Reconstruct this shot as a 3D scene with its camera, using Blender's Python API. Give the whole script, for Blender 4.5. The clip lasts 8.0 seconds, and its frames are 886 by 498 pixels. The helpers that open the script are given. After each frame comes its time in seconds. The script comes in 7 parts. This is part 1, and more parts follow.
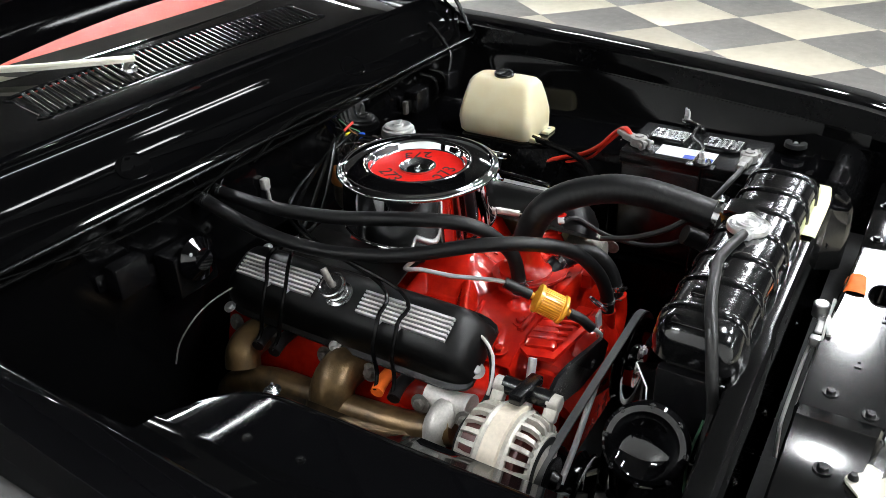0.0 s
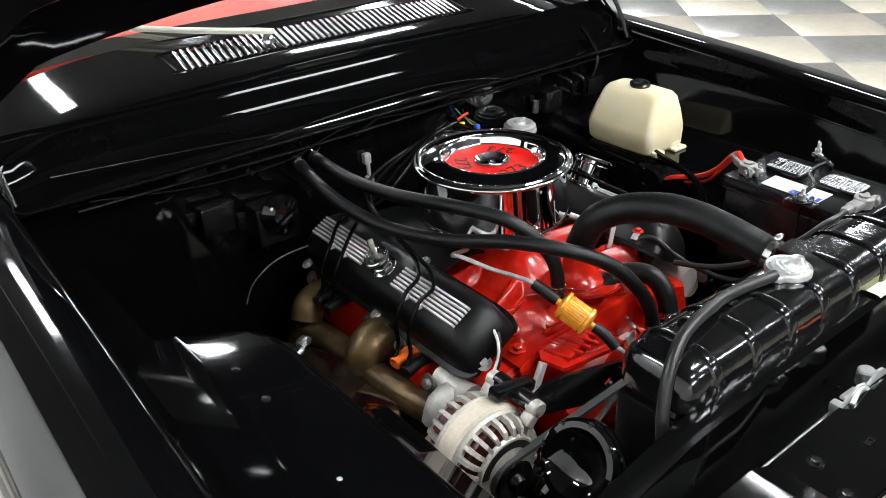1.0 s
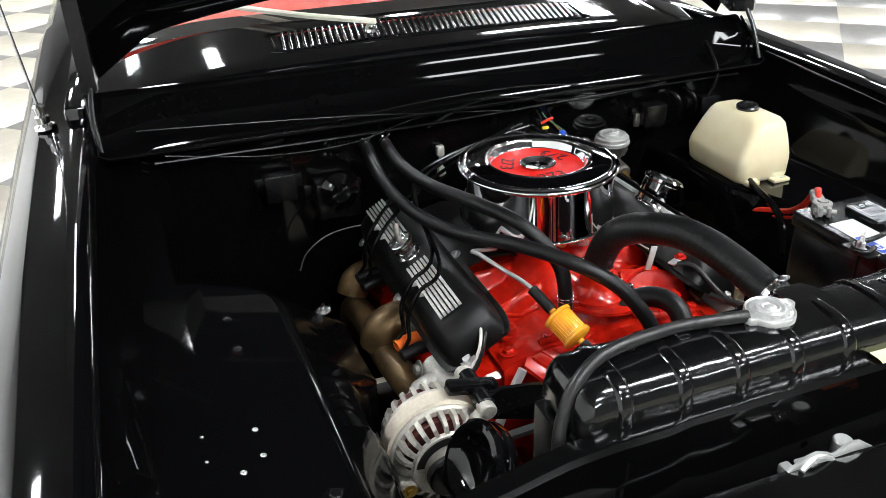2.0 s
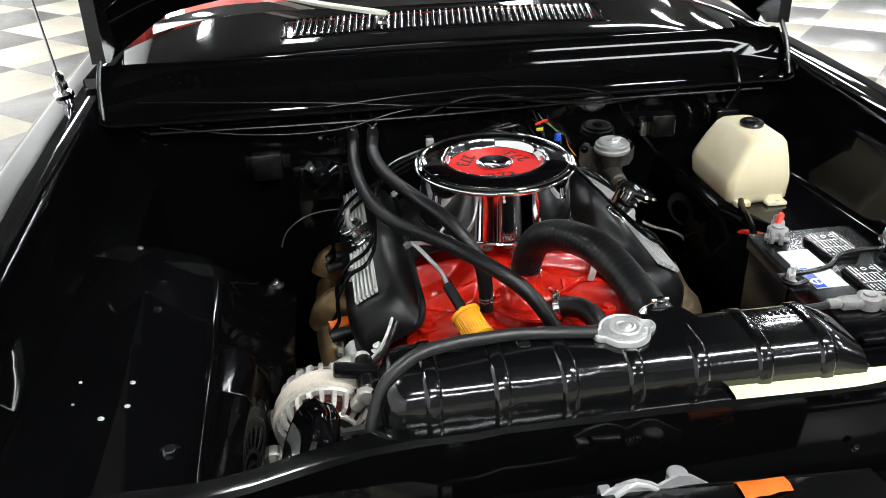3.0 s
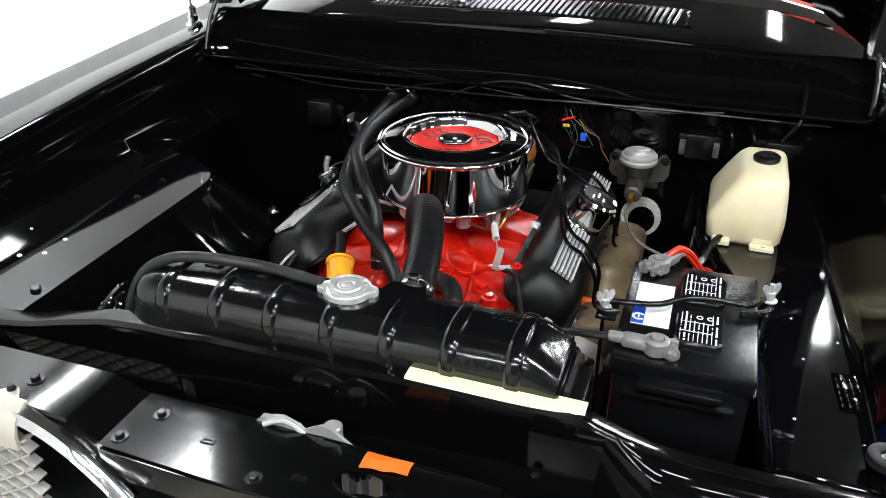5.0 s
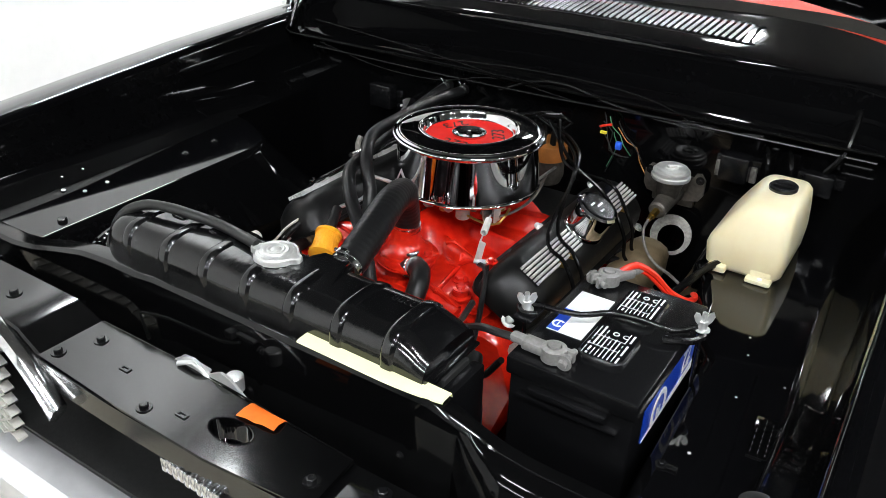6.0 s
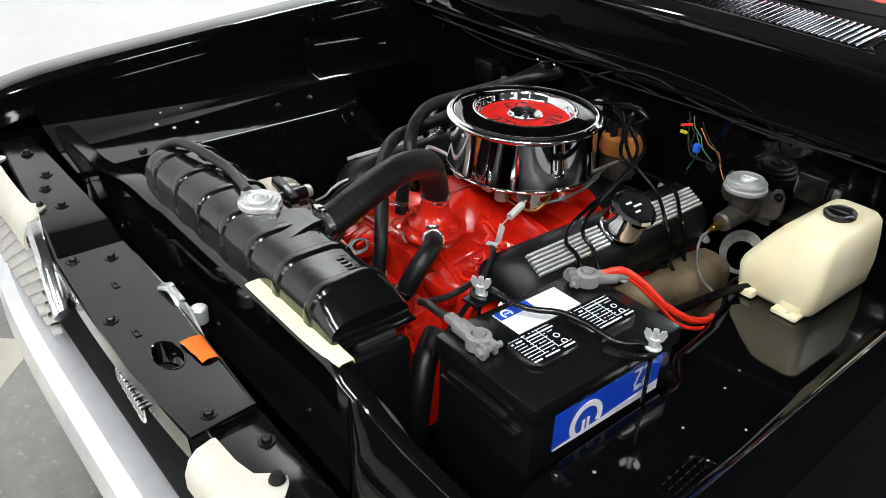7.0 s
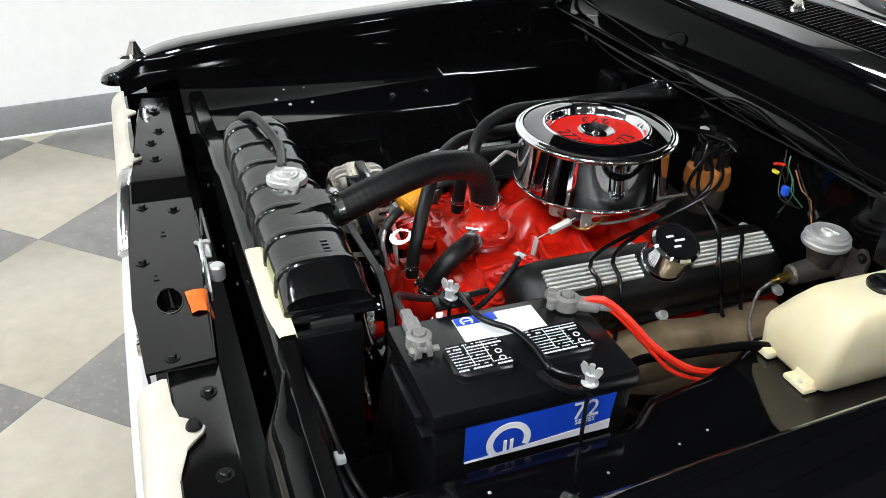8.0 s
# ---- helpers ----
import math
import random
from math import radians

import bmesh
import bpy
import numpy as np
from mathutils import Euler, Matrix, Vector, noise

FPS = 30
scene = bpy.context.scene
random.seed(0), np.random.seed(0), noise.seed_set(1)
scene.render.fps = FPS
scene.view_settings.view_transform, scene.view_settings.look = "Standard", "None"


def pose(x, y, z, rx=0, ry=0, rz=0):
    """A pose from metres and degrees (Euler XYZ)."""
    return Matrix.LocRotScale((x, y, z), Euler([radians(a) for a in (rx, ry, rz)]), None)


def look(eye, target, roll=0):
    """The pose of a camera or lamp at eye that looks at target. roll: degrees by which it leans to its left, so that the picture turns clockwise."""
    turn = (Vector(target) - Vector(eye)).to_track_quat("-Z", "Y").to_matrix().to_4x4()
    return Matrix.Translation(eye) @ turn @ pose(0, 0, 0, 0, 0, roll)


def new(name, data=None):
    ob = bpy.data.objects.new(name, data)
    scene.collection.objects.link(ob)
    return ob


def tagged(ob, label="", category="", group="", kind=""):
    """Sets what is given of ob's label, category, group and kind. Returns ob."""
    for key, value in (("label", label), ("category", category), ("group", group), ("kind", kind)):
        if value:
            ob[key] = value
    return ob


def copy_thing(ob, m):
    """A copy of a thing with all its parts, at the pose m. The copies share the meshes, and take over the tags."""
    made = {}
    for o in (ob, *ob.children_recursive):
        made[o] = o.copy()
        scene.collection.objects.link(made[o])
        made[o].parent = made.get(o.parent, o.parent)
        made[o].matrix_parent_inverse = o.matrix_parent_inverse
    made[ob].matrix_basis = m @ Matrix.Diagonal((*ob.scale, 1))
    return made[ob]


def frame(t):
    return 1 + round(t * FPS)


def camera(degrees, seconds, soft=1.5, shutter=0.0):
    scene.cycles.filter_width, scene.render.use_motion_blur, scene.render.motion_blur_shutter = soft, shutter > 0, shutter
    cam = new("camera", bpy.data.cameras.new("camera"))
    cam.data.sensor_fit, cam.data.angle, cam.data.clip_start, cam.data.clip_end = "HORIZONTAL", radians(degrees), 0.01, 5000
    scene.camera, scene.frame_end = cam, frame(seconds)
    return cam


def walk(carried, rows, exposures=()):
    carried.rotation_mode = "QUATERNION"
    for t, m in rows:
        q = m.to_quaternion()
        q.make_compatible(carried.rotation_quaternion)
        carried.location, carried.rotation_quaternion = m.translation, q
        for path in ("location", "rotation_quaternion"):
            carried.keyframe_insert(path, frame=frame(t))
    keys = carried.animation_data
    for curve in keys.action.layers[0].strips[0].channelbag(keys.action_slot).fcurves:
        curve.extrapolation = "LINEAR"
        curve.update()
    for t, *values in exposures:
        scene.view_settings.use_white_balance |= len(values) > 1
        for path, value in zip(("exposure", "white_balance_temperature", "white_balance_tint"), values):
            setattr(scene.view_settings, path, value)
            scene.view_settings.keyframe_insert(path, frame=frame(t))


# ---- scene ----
cam = camera(57.1, 8.0, soft=0.75)
PATH = [
    (0, (-1.061, -0.714, 1.465), (0.407, 0.211, 0.47), -1.9),
    (0.5, (-0.979, -0.861, 1.455), (0.319, 0.309, 0.48), -1.8),
    (1, (-0.876, -0.987, 1.452), (0.192, 0.398, 0.482), -1.9),
    (1.5, (-0.744, -1.093, 1.44), (0.068, 0.467, 0.489), -1.9),
    (3, (-0.275, -1.283, 1.427), (-0.028, 0.465, 0.488), -1.5),
    (3.5, (-0.103, -1.314, 1.429), (-0.035, 0.447, 0.483), -0.8),
    (4, (0.06, -1.336, 1.423), (-0.074, 0.422, 0.479), -0.3),
    (4.5, (0.249, -1.336, 1.415), (-0.108, 0.391, 0.472), -0.0),
    (5, (0.419, -1.309, 1.413), (-0.143, 0.361, 0.467), 0.3),
    (5.2, (0.493, -1.295, 1.411), (-0.157, 0.344, 0.467), 0.3),
    (6.3, (0.788, -1.143, 1.42), (-0.264, 0.251, 0.446), 2.0),
    (6.5, (0.839, -1.095, 1.41), (-0.293, 0.227, 0.424), 1.9),
    (7, (0.954, -0.985, 1.413), (-0.364, 0.13, 0.403), 2.1),
    (7.5, (1.051, -0.857, 1.424), (-0.434, 0.011, 0.404), 2.1),
    (8, (1.121, -0.722, 1.429), (-0.474, -0.085, 0.405), 2.2),
]
walk(cam, [(t, look(eye, target, roll)) for t, eye, target, roll in PATH], [(0.0, 1.30), (1.5, 1.28), (3.0, 1.16), (4.5, 1.08), (8.0, 1.07)])

# ---------------------------------------------------------------- world and light
world = bpy.data.worlds.new("world")
scene.world = world
world.use_nodes = True
world.node_tree.nodes["Background"].inputs[0].default_value = (0.9, 0.95, 1.0, 1)
world.node_tree.nodes["Background"].inputs[1].default_value = 0.02

# ---------------------------------------------------------------- materials
def mat(name, color, rough=0.5, metal=0.0, coat=0.0, grain=0.0, scale=40.0, bump=0.0, bump_scale=200.0, spec=0.5,
        color2=None, patch=6.0, coat_rough=0.03, emit=0.0):
    m = bpy.data.materials.new(name)
    m.use_nodes = True
    nt = m.node_tree
    b = nt.nodes["Principled BSDF"]
    b.inputs["Base Color"].default_value = (*color, 1)
    b.inputs["Roughness"].default_value = rough
    b.inputs["Metallic"].default_value = metal
    b.inputs["Coat Weight"].default_value = coat
    b.inputs["Coat Roughness"].default_value = coat_rough
    b.inputs["Specular IOR Level"].default_value = spec
    if emit:
        b.inputs["Emission Color"].default_value = (*color, 1)
        b.inputs["Emission Strength"].default_value = emit
    geo = nt.nodes.new("ShaderNodeNewGeometry")
    if grain or color2:
        c2 = color2 or tuple(max(0, v * (1 - grain)) for v in color)
        n1 = nt.nodes.new("ShaderNodeTexNoise")
        n1.inputs["Scale"].default_value = scale
        n1.inputs["Detail"].default_value = 6
        n2 = nt.nodes.new("ShaderNodeTexNoise")
        n2.inputs["Scale"].default_value = patch
        n2.inputs["Detail"].default_value = 4
        for n in (n1, n2):
            nt.links.new(geo.outputs["Position"], n.inputs["Vector"])
        add = nt.nodes.new("ShaderNodeMath")
        add.operation = "MULTIPLY_ADD"
        nt.links.new(n1.outputs["Fac"], add.inputs[0])
        add.inputs[1].default_value = 0.5
        half = nt.nodes.new("ShaderNodeMath")
        half.operation = "MULTIPLY"
        half.inputs[1].default_value = 0.5
        nt.links.new(n2.outputs["Fac"], half.inputs[0])
        nt.links.new(half.outputs[0], add.inputs[2])
        ramp = nt.nodes.new("ShaderNodeValToRGB")
        ramp.color_ramp.elements[0].position = 0.36
        ramp.color_ramp.elements[1].position = 0.64
        ramp.color_ramp.elements[0].color = (*c2, 1)
        ramp.color_ramp.elements[1].color = (*color, 1)
        nt.links.new(add.outputs[0], ramp.inputs[0])
        nt.links.new(ramp.outputs[0], b.inputs["Base Color"])
        rr = nt.nodes.new("ShaderNodeMapRange")
        rr.inputs[3].default_value = min(1, rough * 1.35)
        rr.inputs[4].default_value = rough * 0.8
        nt.links.new(add.outputs[0], rr.inputs[0])
        nt.links.new(rr.outputs[0], b.inputs["Roughness"])
    if bump:
        n3 = nt.nodes.new("ShaderNodeTexNoise")
        n3.inputs["Scale"].default_value = bump_scale
        n3.inputs["Detail"].default_value = 3
        nt.links.new(geo.outputs["Position"], n3.inputs["Vector"])
        bp = nt.nodes.new("ShaderNodeBump")
        bp.inputs["Strength"].default_value = bump
        bp.inputs["Distance"].default_value = 0.002
        nt.links.new(n3.outputs["Fac"], bp.inputs["Height"])
        nt.links.new(bp.outputs[0], b.inputs["Normal"])
    return m


PAINT = mat("black_paint", (0.0022, 0.0022, 0.0026), 0.045, coat=0.25, grain=0.3, scale=90, patch=4, bump=0.02, bump_scale=12)
SATIN = mat("black_satin", (0.004, 0.004, 0.0045), 0.24, grain=0.4, scale=120, patch=9, bump=0.05, bump_scale=40)
TANK = mat("tank_paint", (0.0036, 0.0036, 0.0040), 0.14, coat=0.3, coat_rough=0.05, grain=0.25, scale=80, patch=14, bump=0.7, bump_scale=24)
MATT = mat("black_matt", (0.004, 0.004, 0.004), 0.6, grain=0.4, scale=160, patch=12, bump=0.1, bump_scale=300)
COVER = mat("cover_black", (0.0045, 0.0045, 0.0045), 0.34, spec=0.28, grain=0.35, scale=300, patch=14, bump=0.15, bump_scale=900)
RUBBER = mat("rubber", (0.0055, 0.0055, 0.006), 0.38, spec=0.36, grain=0.35, scale=150, patch=20, bump=0.12, bump_scale=500)
BELT = mat("belt_rubber", (0.075, 0.075, 0.075), 0.5, grain=0.3, scale=150, patch=20)
RUBBER_GREY = mat("grey_rubber", (0.016, 0.016, 0.016), 0.36, grain=0.3, scale=200, patch=20)
PLASTIC = mat("black_plastic", (0.0045, 0.0045, 0.005), 0.24, spec=0.45, bump=0.04, bump_scale=500)
CHROME = mat("chrome", (0.82, 0.82, 0.83), 0.045, 1.0, grain=0.06, scale=60, patch=9)
CHROME_OLD = mat("worn_chrome", (0.72, 0.72, 0.72), 0.16, 1.0, grain=0.25, scale=150, patch=25)
STEEL = mat("zinc_steel", (0.78, 0.78, 0.77), 0.28, 0.65, grain=0.10, scale=120, patch=30)
CAST = mat("cast_aluminium", (0.60, 0.58, 0.54), 0.42, 0.45, grain=0.3, scale=260, patch=30, bump=0.3, bump_scale=700)
FIN = mat("brushed_fin", (0.74, 0.73, 0.71), 0.42, 0.35, grain=0.25, scale=220, patch=30, bump=0.15, bump_scale=500)
LEAD = mat("lead_clamp", (0.36, 0.35, 0.34), 0.5, 0.5, grain=0.3, scale=220, patch=50, bump=0.2, bump_scale=500)
RED = mat("engine_red", (0.66, 0.020, 0.006), 0.20, coat=0.4, coat_rough=0.04, color2=(0.42, 0.005, 0.003), scale=60, patch=10, bump=0.18, bump_scale=110)
REDDISC = mat("red_disc", (0.66, 0.008, 0.004), 0.4, spec=0.12, grain=0.12, scale=60, patch=14)
IRON = mat("brown_iron", (0.19, 0.12, 0.052), 0.32, 0.6, color2=(0.045, 0.030, 0.016), scale=40, patch=16, bump=0.2, bump_scale=400)
IRON_GREY = mat("grey_iron", (0.30, 0.285, 0.26), 0.45, 0.7, color2=(0.12, 0.11, 0.10), scale=160, patch=22, bump=0.4, bump_scale=400)
DARKIRON = mat("dark_cast_iron", (0.11, 0.10, 0.088), 0.4, 0.5, color2=(0.05, 0.043, 0.036), scale=160, patch=22, bump=0.4, bump_scale=400)
CREAM = mat("bottle_plastic", (0.74, 0.68, 0.475), 0.35, color2=(0.70, 0.61, 0.39), scale=18, patch=9, bump=0.06, bump_scale=60)
CREAM.node_tree.nodes["Principled BSDF"].inputs["Subsurface Weight"].default_value = 0.35
CREAM.node_tree.nodes["Principled BSDF"].inputs["Subsurface Radius"].default_value = (0.03, 0.024, 0.014)
POT = mat("pot_metal", (0.66, 0.63, 0.54), 0.36, 0.2, color2=(0.56, 0.53, 0.45), scale=24, patch=9, bump=0.06, bump_scale=120)
BUMPER = mat("bumper_chrome", (0.82, 0.82, 0.84), 0.30, 0.55, grain=0.1, scale=40, patch=6)
BRASS = mat("brass", (0.55, 0.36, 0.10), 0.3, 1.0, grain=0.3, scale=200, patch=40)
AMBER = mat("amber_filter", (0.92, 0.42, 0.03), 0.22, coat=0.5, color2=(0.80, 0.31, 0.015), scale=60, patch=30)
ORANGE = mat("orange_tape", (0.95, 0.16, 0.01), 0.6, grain=0.15, scale=120, patch=40)
YELLOW = mat("pale_tape", (0.93, 0.95, 0.50), 0.65, grain=0.06, scale=160, patch=30)
WHITE = mat("white_label", (0.82, 0.83, 0.85), 0.35, grain=0.06, scale=200, patch=40)
BLUE = mat("blue_label", (0.008, 0.06, 0.55), 0.3, coat=0.3, grain=0.12, scale=100, patch=30)
REDWIRE = mat("red_wire", (0.80, 0.028, 0.01), 0.4, grain=0.15, scale=150, patch=40)
BLUEWIRE = mat("blue_wire", (0.02, 0.10, 0.65), 0.4, grain=0.15, scale=150, patch=40)
YELWIRE = mat("yellow_wire", (0.75, 0.60, 0.04), 0.4, grain=0.15, scale=150, patch=40)
GREENWIRE = mat("green_wire", (0.05, 0.16, 0.08), 0.45, grain=0.15, scale=150, patch=40)
GREYSPRING = mat("grey_sleeve", (0.62, 0.60, 0.56), 0.4, 0.3, grain=0.15, scale=150, patch=40)
COIL = mat("amber_coil", (0.42, 0.15, 0.03), 0.35, coat=0.3, grain=0.3, scale=80, patch=30)
# grey kept low so the far walls reflect weakly in black panels
WALLFAR = mat("dimmed_far_wall", (0.14, 0.14, 0.14), 0.7, grain=0.06, scale=20, patch=1.5)
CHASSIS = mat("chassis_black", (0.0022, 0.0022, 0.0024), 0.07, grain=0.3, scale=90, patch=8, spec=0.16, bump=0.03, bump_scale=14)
# copy of the chassis black with its reflections dimmed, for walls that stay dark
CHASSIS_DIM = mat("dimmed_chassis_black", (0.0020, 0.0020, 0.0022), 0.05, grain=0.3, scale=90, patch=8, spec=0.06, bump=0.03, bump_scale=14)
COWLPAINT = mat("cowl_paint", (0.0022, 0.0022, 0.0026), 0.05, coat=0.2, grain=0.3, scale=90, patch=4, bump=0.30, bump_scale=8)
LATCHPAINT = mat("latch_paint", (0.0028, 0.0028, 0.003), 0.11, grain=0.4, scale=120, patch=9, bump=0.02, bump_scale=60)
LINER = mat("bonnet_underside", (0.0025, 0.0025, 0.0027), 0.45, grain=0.3, scale=90, patch=5, spec=0.12)
GLOSSRUB = mat("gloss_rubber", (0.003, 0.003, 0.003), 0.18, spec=0.16, grain=0.3, scale=200, patch=20, bump=0.1, bump_scale=120)
WINDING = mat("dark_winding", (0.10, 0.018, 0.014), 0.4, grain=0.4, scale=250, patch=60)
ALU = mat("clean_cast_aluminium", (0.60, 0.57, 0.51), 0.38, 0.4, grain=0.3, scale=260, patch=30, bump=0.25, bump_scale=700)
BAND = mat("stator_tan", (0.66, 0.59, 0.48), 0.5, 0.1, grain=0.2, scale=200, patch=30)
UNDER = mat("underhood_black", (0.0020, 0.0020, 0.0022), 0.045, grain=0.3, scale=90, patch=8, spec=0.07, bump=0.03, bump_scale=12)
TAN = mat("tan_iron", (0.34, 0.26, 0.16), 0.32, 0.5, color2=(0.14, 0.10, 0.055), scale=30, patch=14, bump=0.18, bump_scale=500)
PANEL = mat("panel_paint", (0.0022, 0.0022, 0.0026), 0.05, spec=0.5, grain=0.3, scale=90, patch=4, bump=0.008, bump_scale=9)
WALLPAINT = mat("wall_paint", (0.88, 0.88, 0.87), 0.7, grain=0.04, scale=20, patch=1.5, bump=0.05, bump_scale=80)
BASEGREY = mat("base_grey", (0.27, 0.28, 0.28), 0.5, grain=0.15, scale=60, patch=6)
# near black so the ceiling hardly mirrors in the car's paint
CEIL = mat("darkened_ceiling", (0.055, 0.055, 0.055), 0.9, grain=0.06, scale=8, patch=0.8)
GROUT = mat("floor_base", (0.20, 0.19, 0.17), 0.6, grain=0.2, scale=30, patch=3)
TUBE = mat("lamp_diffuser", (0.94, 0.975, 1.0), 0.5, emit=50.0)
LAMPBODY = mat("lamp_body", (0.75, 0.75, 0.75), 0.5, grain=0.05, scale=30, patch=5)
REDDASH = mat("dash_red", (0.62, 0.05, 0.03), 0.45, grain=0.2, scale=120, patch=8, bump=0.2, bump_scale=500)


def tile_mat(name, c1, c2):
    """Vinyl tile with flecks and a waxed gloss; each tile differs a little."""
    m = mat(name, c1, 0.30, color2=c2, scale=16, patch=2.2, bump=0.03, bump_scale=9, coat=0.5, coat_rough=0.26, spec=0.7)
    nt = m.node_tree
    b = nt.nodes["Principled BSDF"]
    src = b.inputs["Base Color"].links[0].from_socket
    info = nt.nodes.new("ShaderNodeObjectInfo")
    hsv = nt.nodes.new("ShaderNodeHueSaturation")
    mr = nt.nodes.new("ShaderNodeMapRange")
    mr.inputs[3].default_value, mr.inputs[4].default_value = 0.86, 1.1
    nt.links.new(info.outputs["Random"], mr.inputs[0])
    nt.links.new(mr.outputs[0], hsv.inputs["Value"])
    nt.links.new(src, hsv.inputs["Color"])
    fleck = nt.nodes.new("ShaderNodeTexNoise")
    fleck.inputs["Scale"].default_value = 55
    fleck.inputs["Detail"].default_value = 8
    geo = nt.nodes.new("ShaderNodeNewGeometry")
    nt.links.new(geo.outputs["Position"], fleck.inputs["Vector"])
    fr = nt.nodes.new("ShaderNodeMapRange")
    fr.inputs[1].default_value, fr.inputs[2].default_value = 0.58, 0.72
    fr.inputs[3].default_value, fr.inputs[4].default_value = 0.0, 0.35
    nt.links.new(fleck.outputs["Fac"], fr.inputs[0])
    mix = nt.nodes.new("ShaderNodeMix")
    mix.data_type = "RGBA"
    nt.links.new(fr.outputs[0], mix.inputs["Factor"])
    nt.links.new(hsv.outputs[0], mix.inputs["A"])
    mix.inputs["B"].default_value = (0.42, 0.40, 0.36, 1)
    nt.links.new(mix.outputs["Result"], b.inputs["Base Color"])
    return m


TILE_LIGHT = tile_mat("tile_cream", (0.52, 0.48, 0.385), (0.43, 0.39, 0.305))
TILE_DARK = tile_mat("tile_grey", (0.20, 0.19, 0.175), (0.135, 0.13, 0.12))

GLASS = bpy.data.materials.new("glass")
GLASS.use_nodes = True
_b = GLASS.node_tree.nodes["Principled BSDF"]
_b.inputs["Transmission Weight"].default_value = 1.0
_b.inputs["Roughness"].default_value = 0.02
_b.inputs["Base Color"].default_value = (0.85, 0.9, 0.88, 1)
_b.inputs["IOR"].default_value = 1.45


# ---------------------------------------------------------------- mesh helpers
def thing(name, label, category, at=(0, 0, 0), group="", kind=""):
    e = new(name)
    e.location = at
    e.empty_display_size = 0.05
    return tagged(e, label, category, group, kind)


def finish(bm, name, material, angle=38):
    bmesh.ops.recalc_face_normals(bm, faces=bm.faces)
    me = bpy.data.meshes.new(name)
    bm.to_mesh(me)
    bm.free()
    me.materials.append(material)
    me.polygons.foreach_set("use_smooth", [True] * len(me.polygons))
    me.set_sharp_from_angle(angle=radians(angle))
    return me


def part(name, bm, material, parent, label="", angle=38):
    """Links a bmesh, given in world metres, as one mesh under a thing or part."""
    ob = new(name, finish(bm, name, material, angle))
    if parent:
        base = parent.matrix_world.copy() if parent.parent is None else parent.parent.matrix_basis @ parent.matrix_basis
        loc = Vector((0, 0, 0))
        p = parent
        while p:
            loc += p.location
            p = p.parent
        ob.parent = parent
        ob.data.transform(Matrix.Translation(-loc))
    if label:
        ob["label"] = label
    return ob


def solid(name, bm, material, label, category, group="", kind="", angle=38):
    """A thing that is one single mesh."""
    return tagged(new(name, finish(bm, name, material, angle)), label, category, group, kind)


def B():
    return bmesh.new()


def box(bm, c, s, bevel=0.0, rot=None, segs=2):
    m = Matrix.Translation(c) @ (rot or Matrix.Identity(4)) @ Matrix.Diagonal((*s, 1))
    r = bmesh.ops.create_cube(bm, size=1, matrix=m)
    if bevel:
        es = list({e for v in r["verts"] for e in v.link_edges})
        bmesh.ops.bevel(bm, geom=es, offset=bevel, segments=segs, affect="EDGES", profile=0.5)
    return bm


def lathe(bm, profile, m=None, segs=40, a0=0.0, a1=360.0, closed=False):
    """Turns (radius, height) points about the z axis of m."""
    m = m or Matrix.Identity(4)
    full = abs(a1 - a0) >= 359.9
    n = segs if full else segs + 1
    rings = []
    for r, z in profile:
        if r < 1e-6:
            rings.append([bm.verts.new(m @ Vector((0, 0, z)))])
        else:
            rings.append([bm.verts.new(m @ Vector((r * math.cos(radians(a0 + (a1 - a0) * i / segs)),
                                                   r * math.sin(radians(a0 + (a1 - a0) * i / segs)), z))) for i in range(n)])
    pairs = list(zip(rings, rings[1:]))
    if closed:
        pairs.append((rings[-1], rings[0]))
    for a, b in pairs:
        for i in range(segs):
            j = (i + 1) % n if full else i + 1
            if len(a) == 1 and len(b) == 1:
                continue
            if len(a) == 1:
                bm.faces.new((a[0], b[j], b[i]))
            elif len(b) == 1:
                bm.faces.new((a[i], a[j], b[0]))
            else:
                bm.faces.new((a[i], a[j], b[j], b[i]))
    return bm


def axis(c, d, spin=0.0):
    """A frame at c whose z axis points along d."""
    return Matrix.Translation(c) @ Vector(d).to_track_quat("Z", "Y").to_matrix().to_4x4() @ Matrix.Rotation(spin, 4, "Z")


def cyl(bm, c0, c1, r0, r1=None, segs=20, bevel=0.0):
    c0, c1 = Vector(c0), Vector(c1)
    r1 = r0 if r1 is None else r1
    h = (c1 - c0).length
    b = min(bevel, h * 0.45)
    prof = [(0, 0), (r0 - b, 0), (r0, b), (r1, h - b), (r1 - b, h), (0, h)] if b else [(0, 0), (r0, 0), (r1, h), (0, h)]
    return lathe(bm, prof, axis(c0, c1 - c0), segs)


def spline(pts, step=0.01):
    """Catmull-Rom points through pts."""
    P = [Vector(p) for p in pts]
    P = [P[0] * 2 - P[1]] + P + [P[-1] * 2 - P[-2]]
    out = []
    for i in range(1, len(P) - 2):
        n = max(2, int((P[i + 1] - P[i]).length / step))
        for k in range(n):
            t = k / n
            a, b, c, d = P[i - 1], P[i], P[i + 1], P[i + 2]
            out.append(0.5 * (2 * b + (c - a) * t + (2 * a - 5 * b + 4 * c - d) * t * t + (3 * b - a - 3 * c + d) * t ** 3))
    out.append(P[-2].copy())
    return out


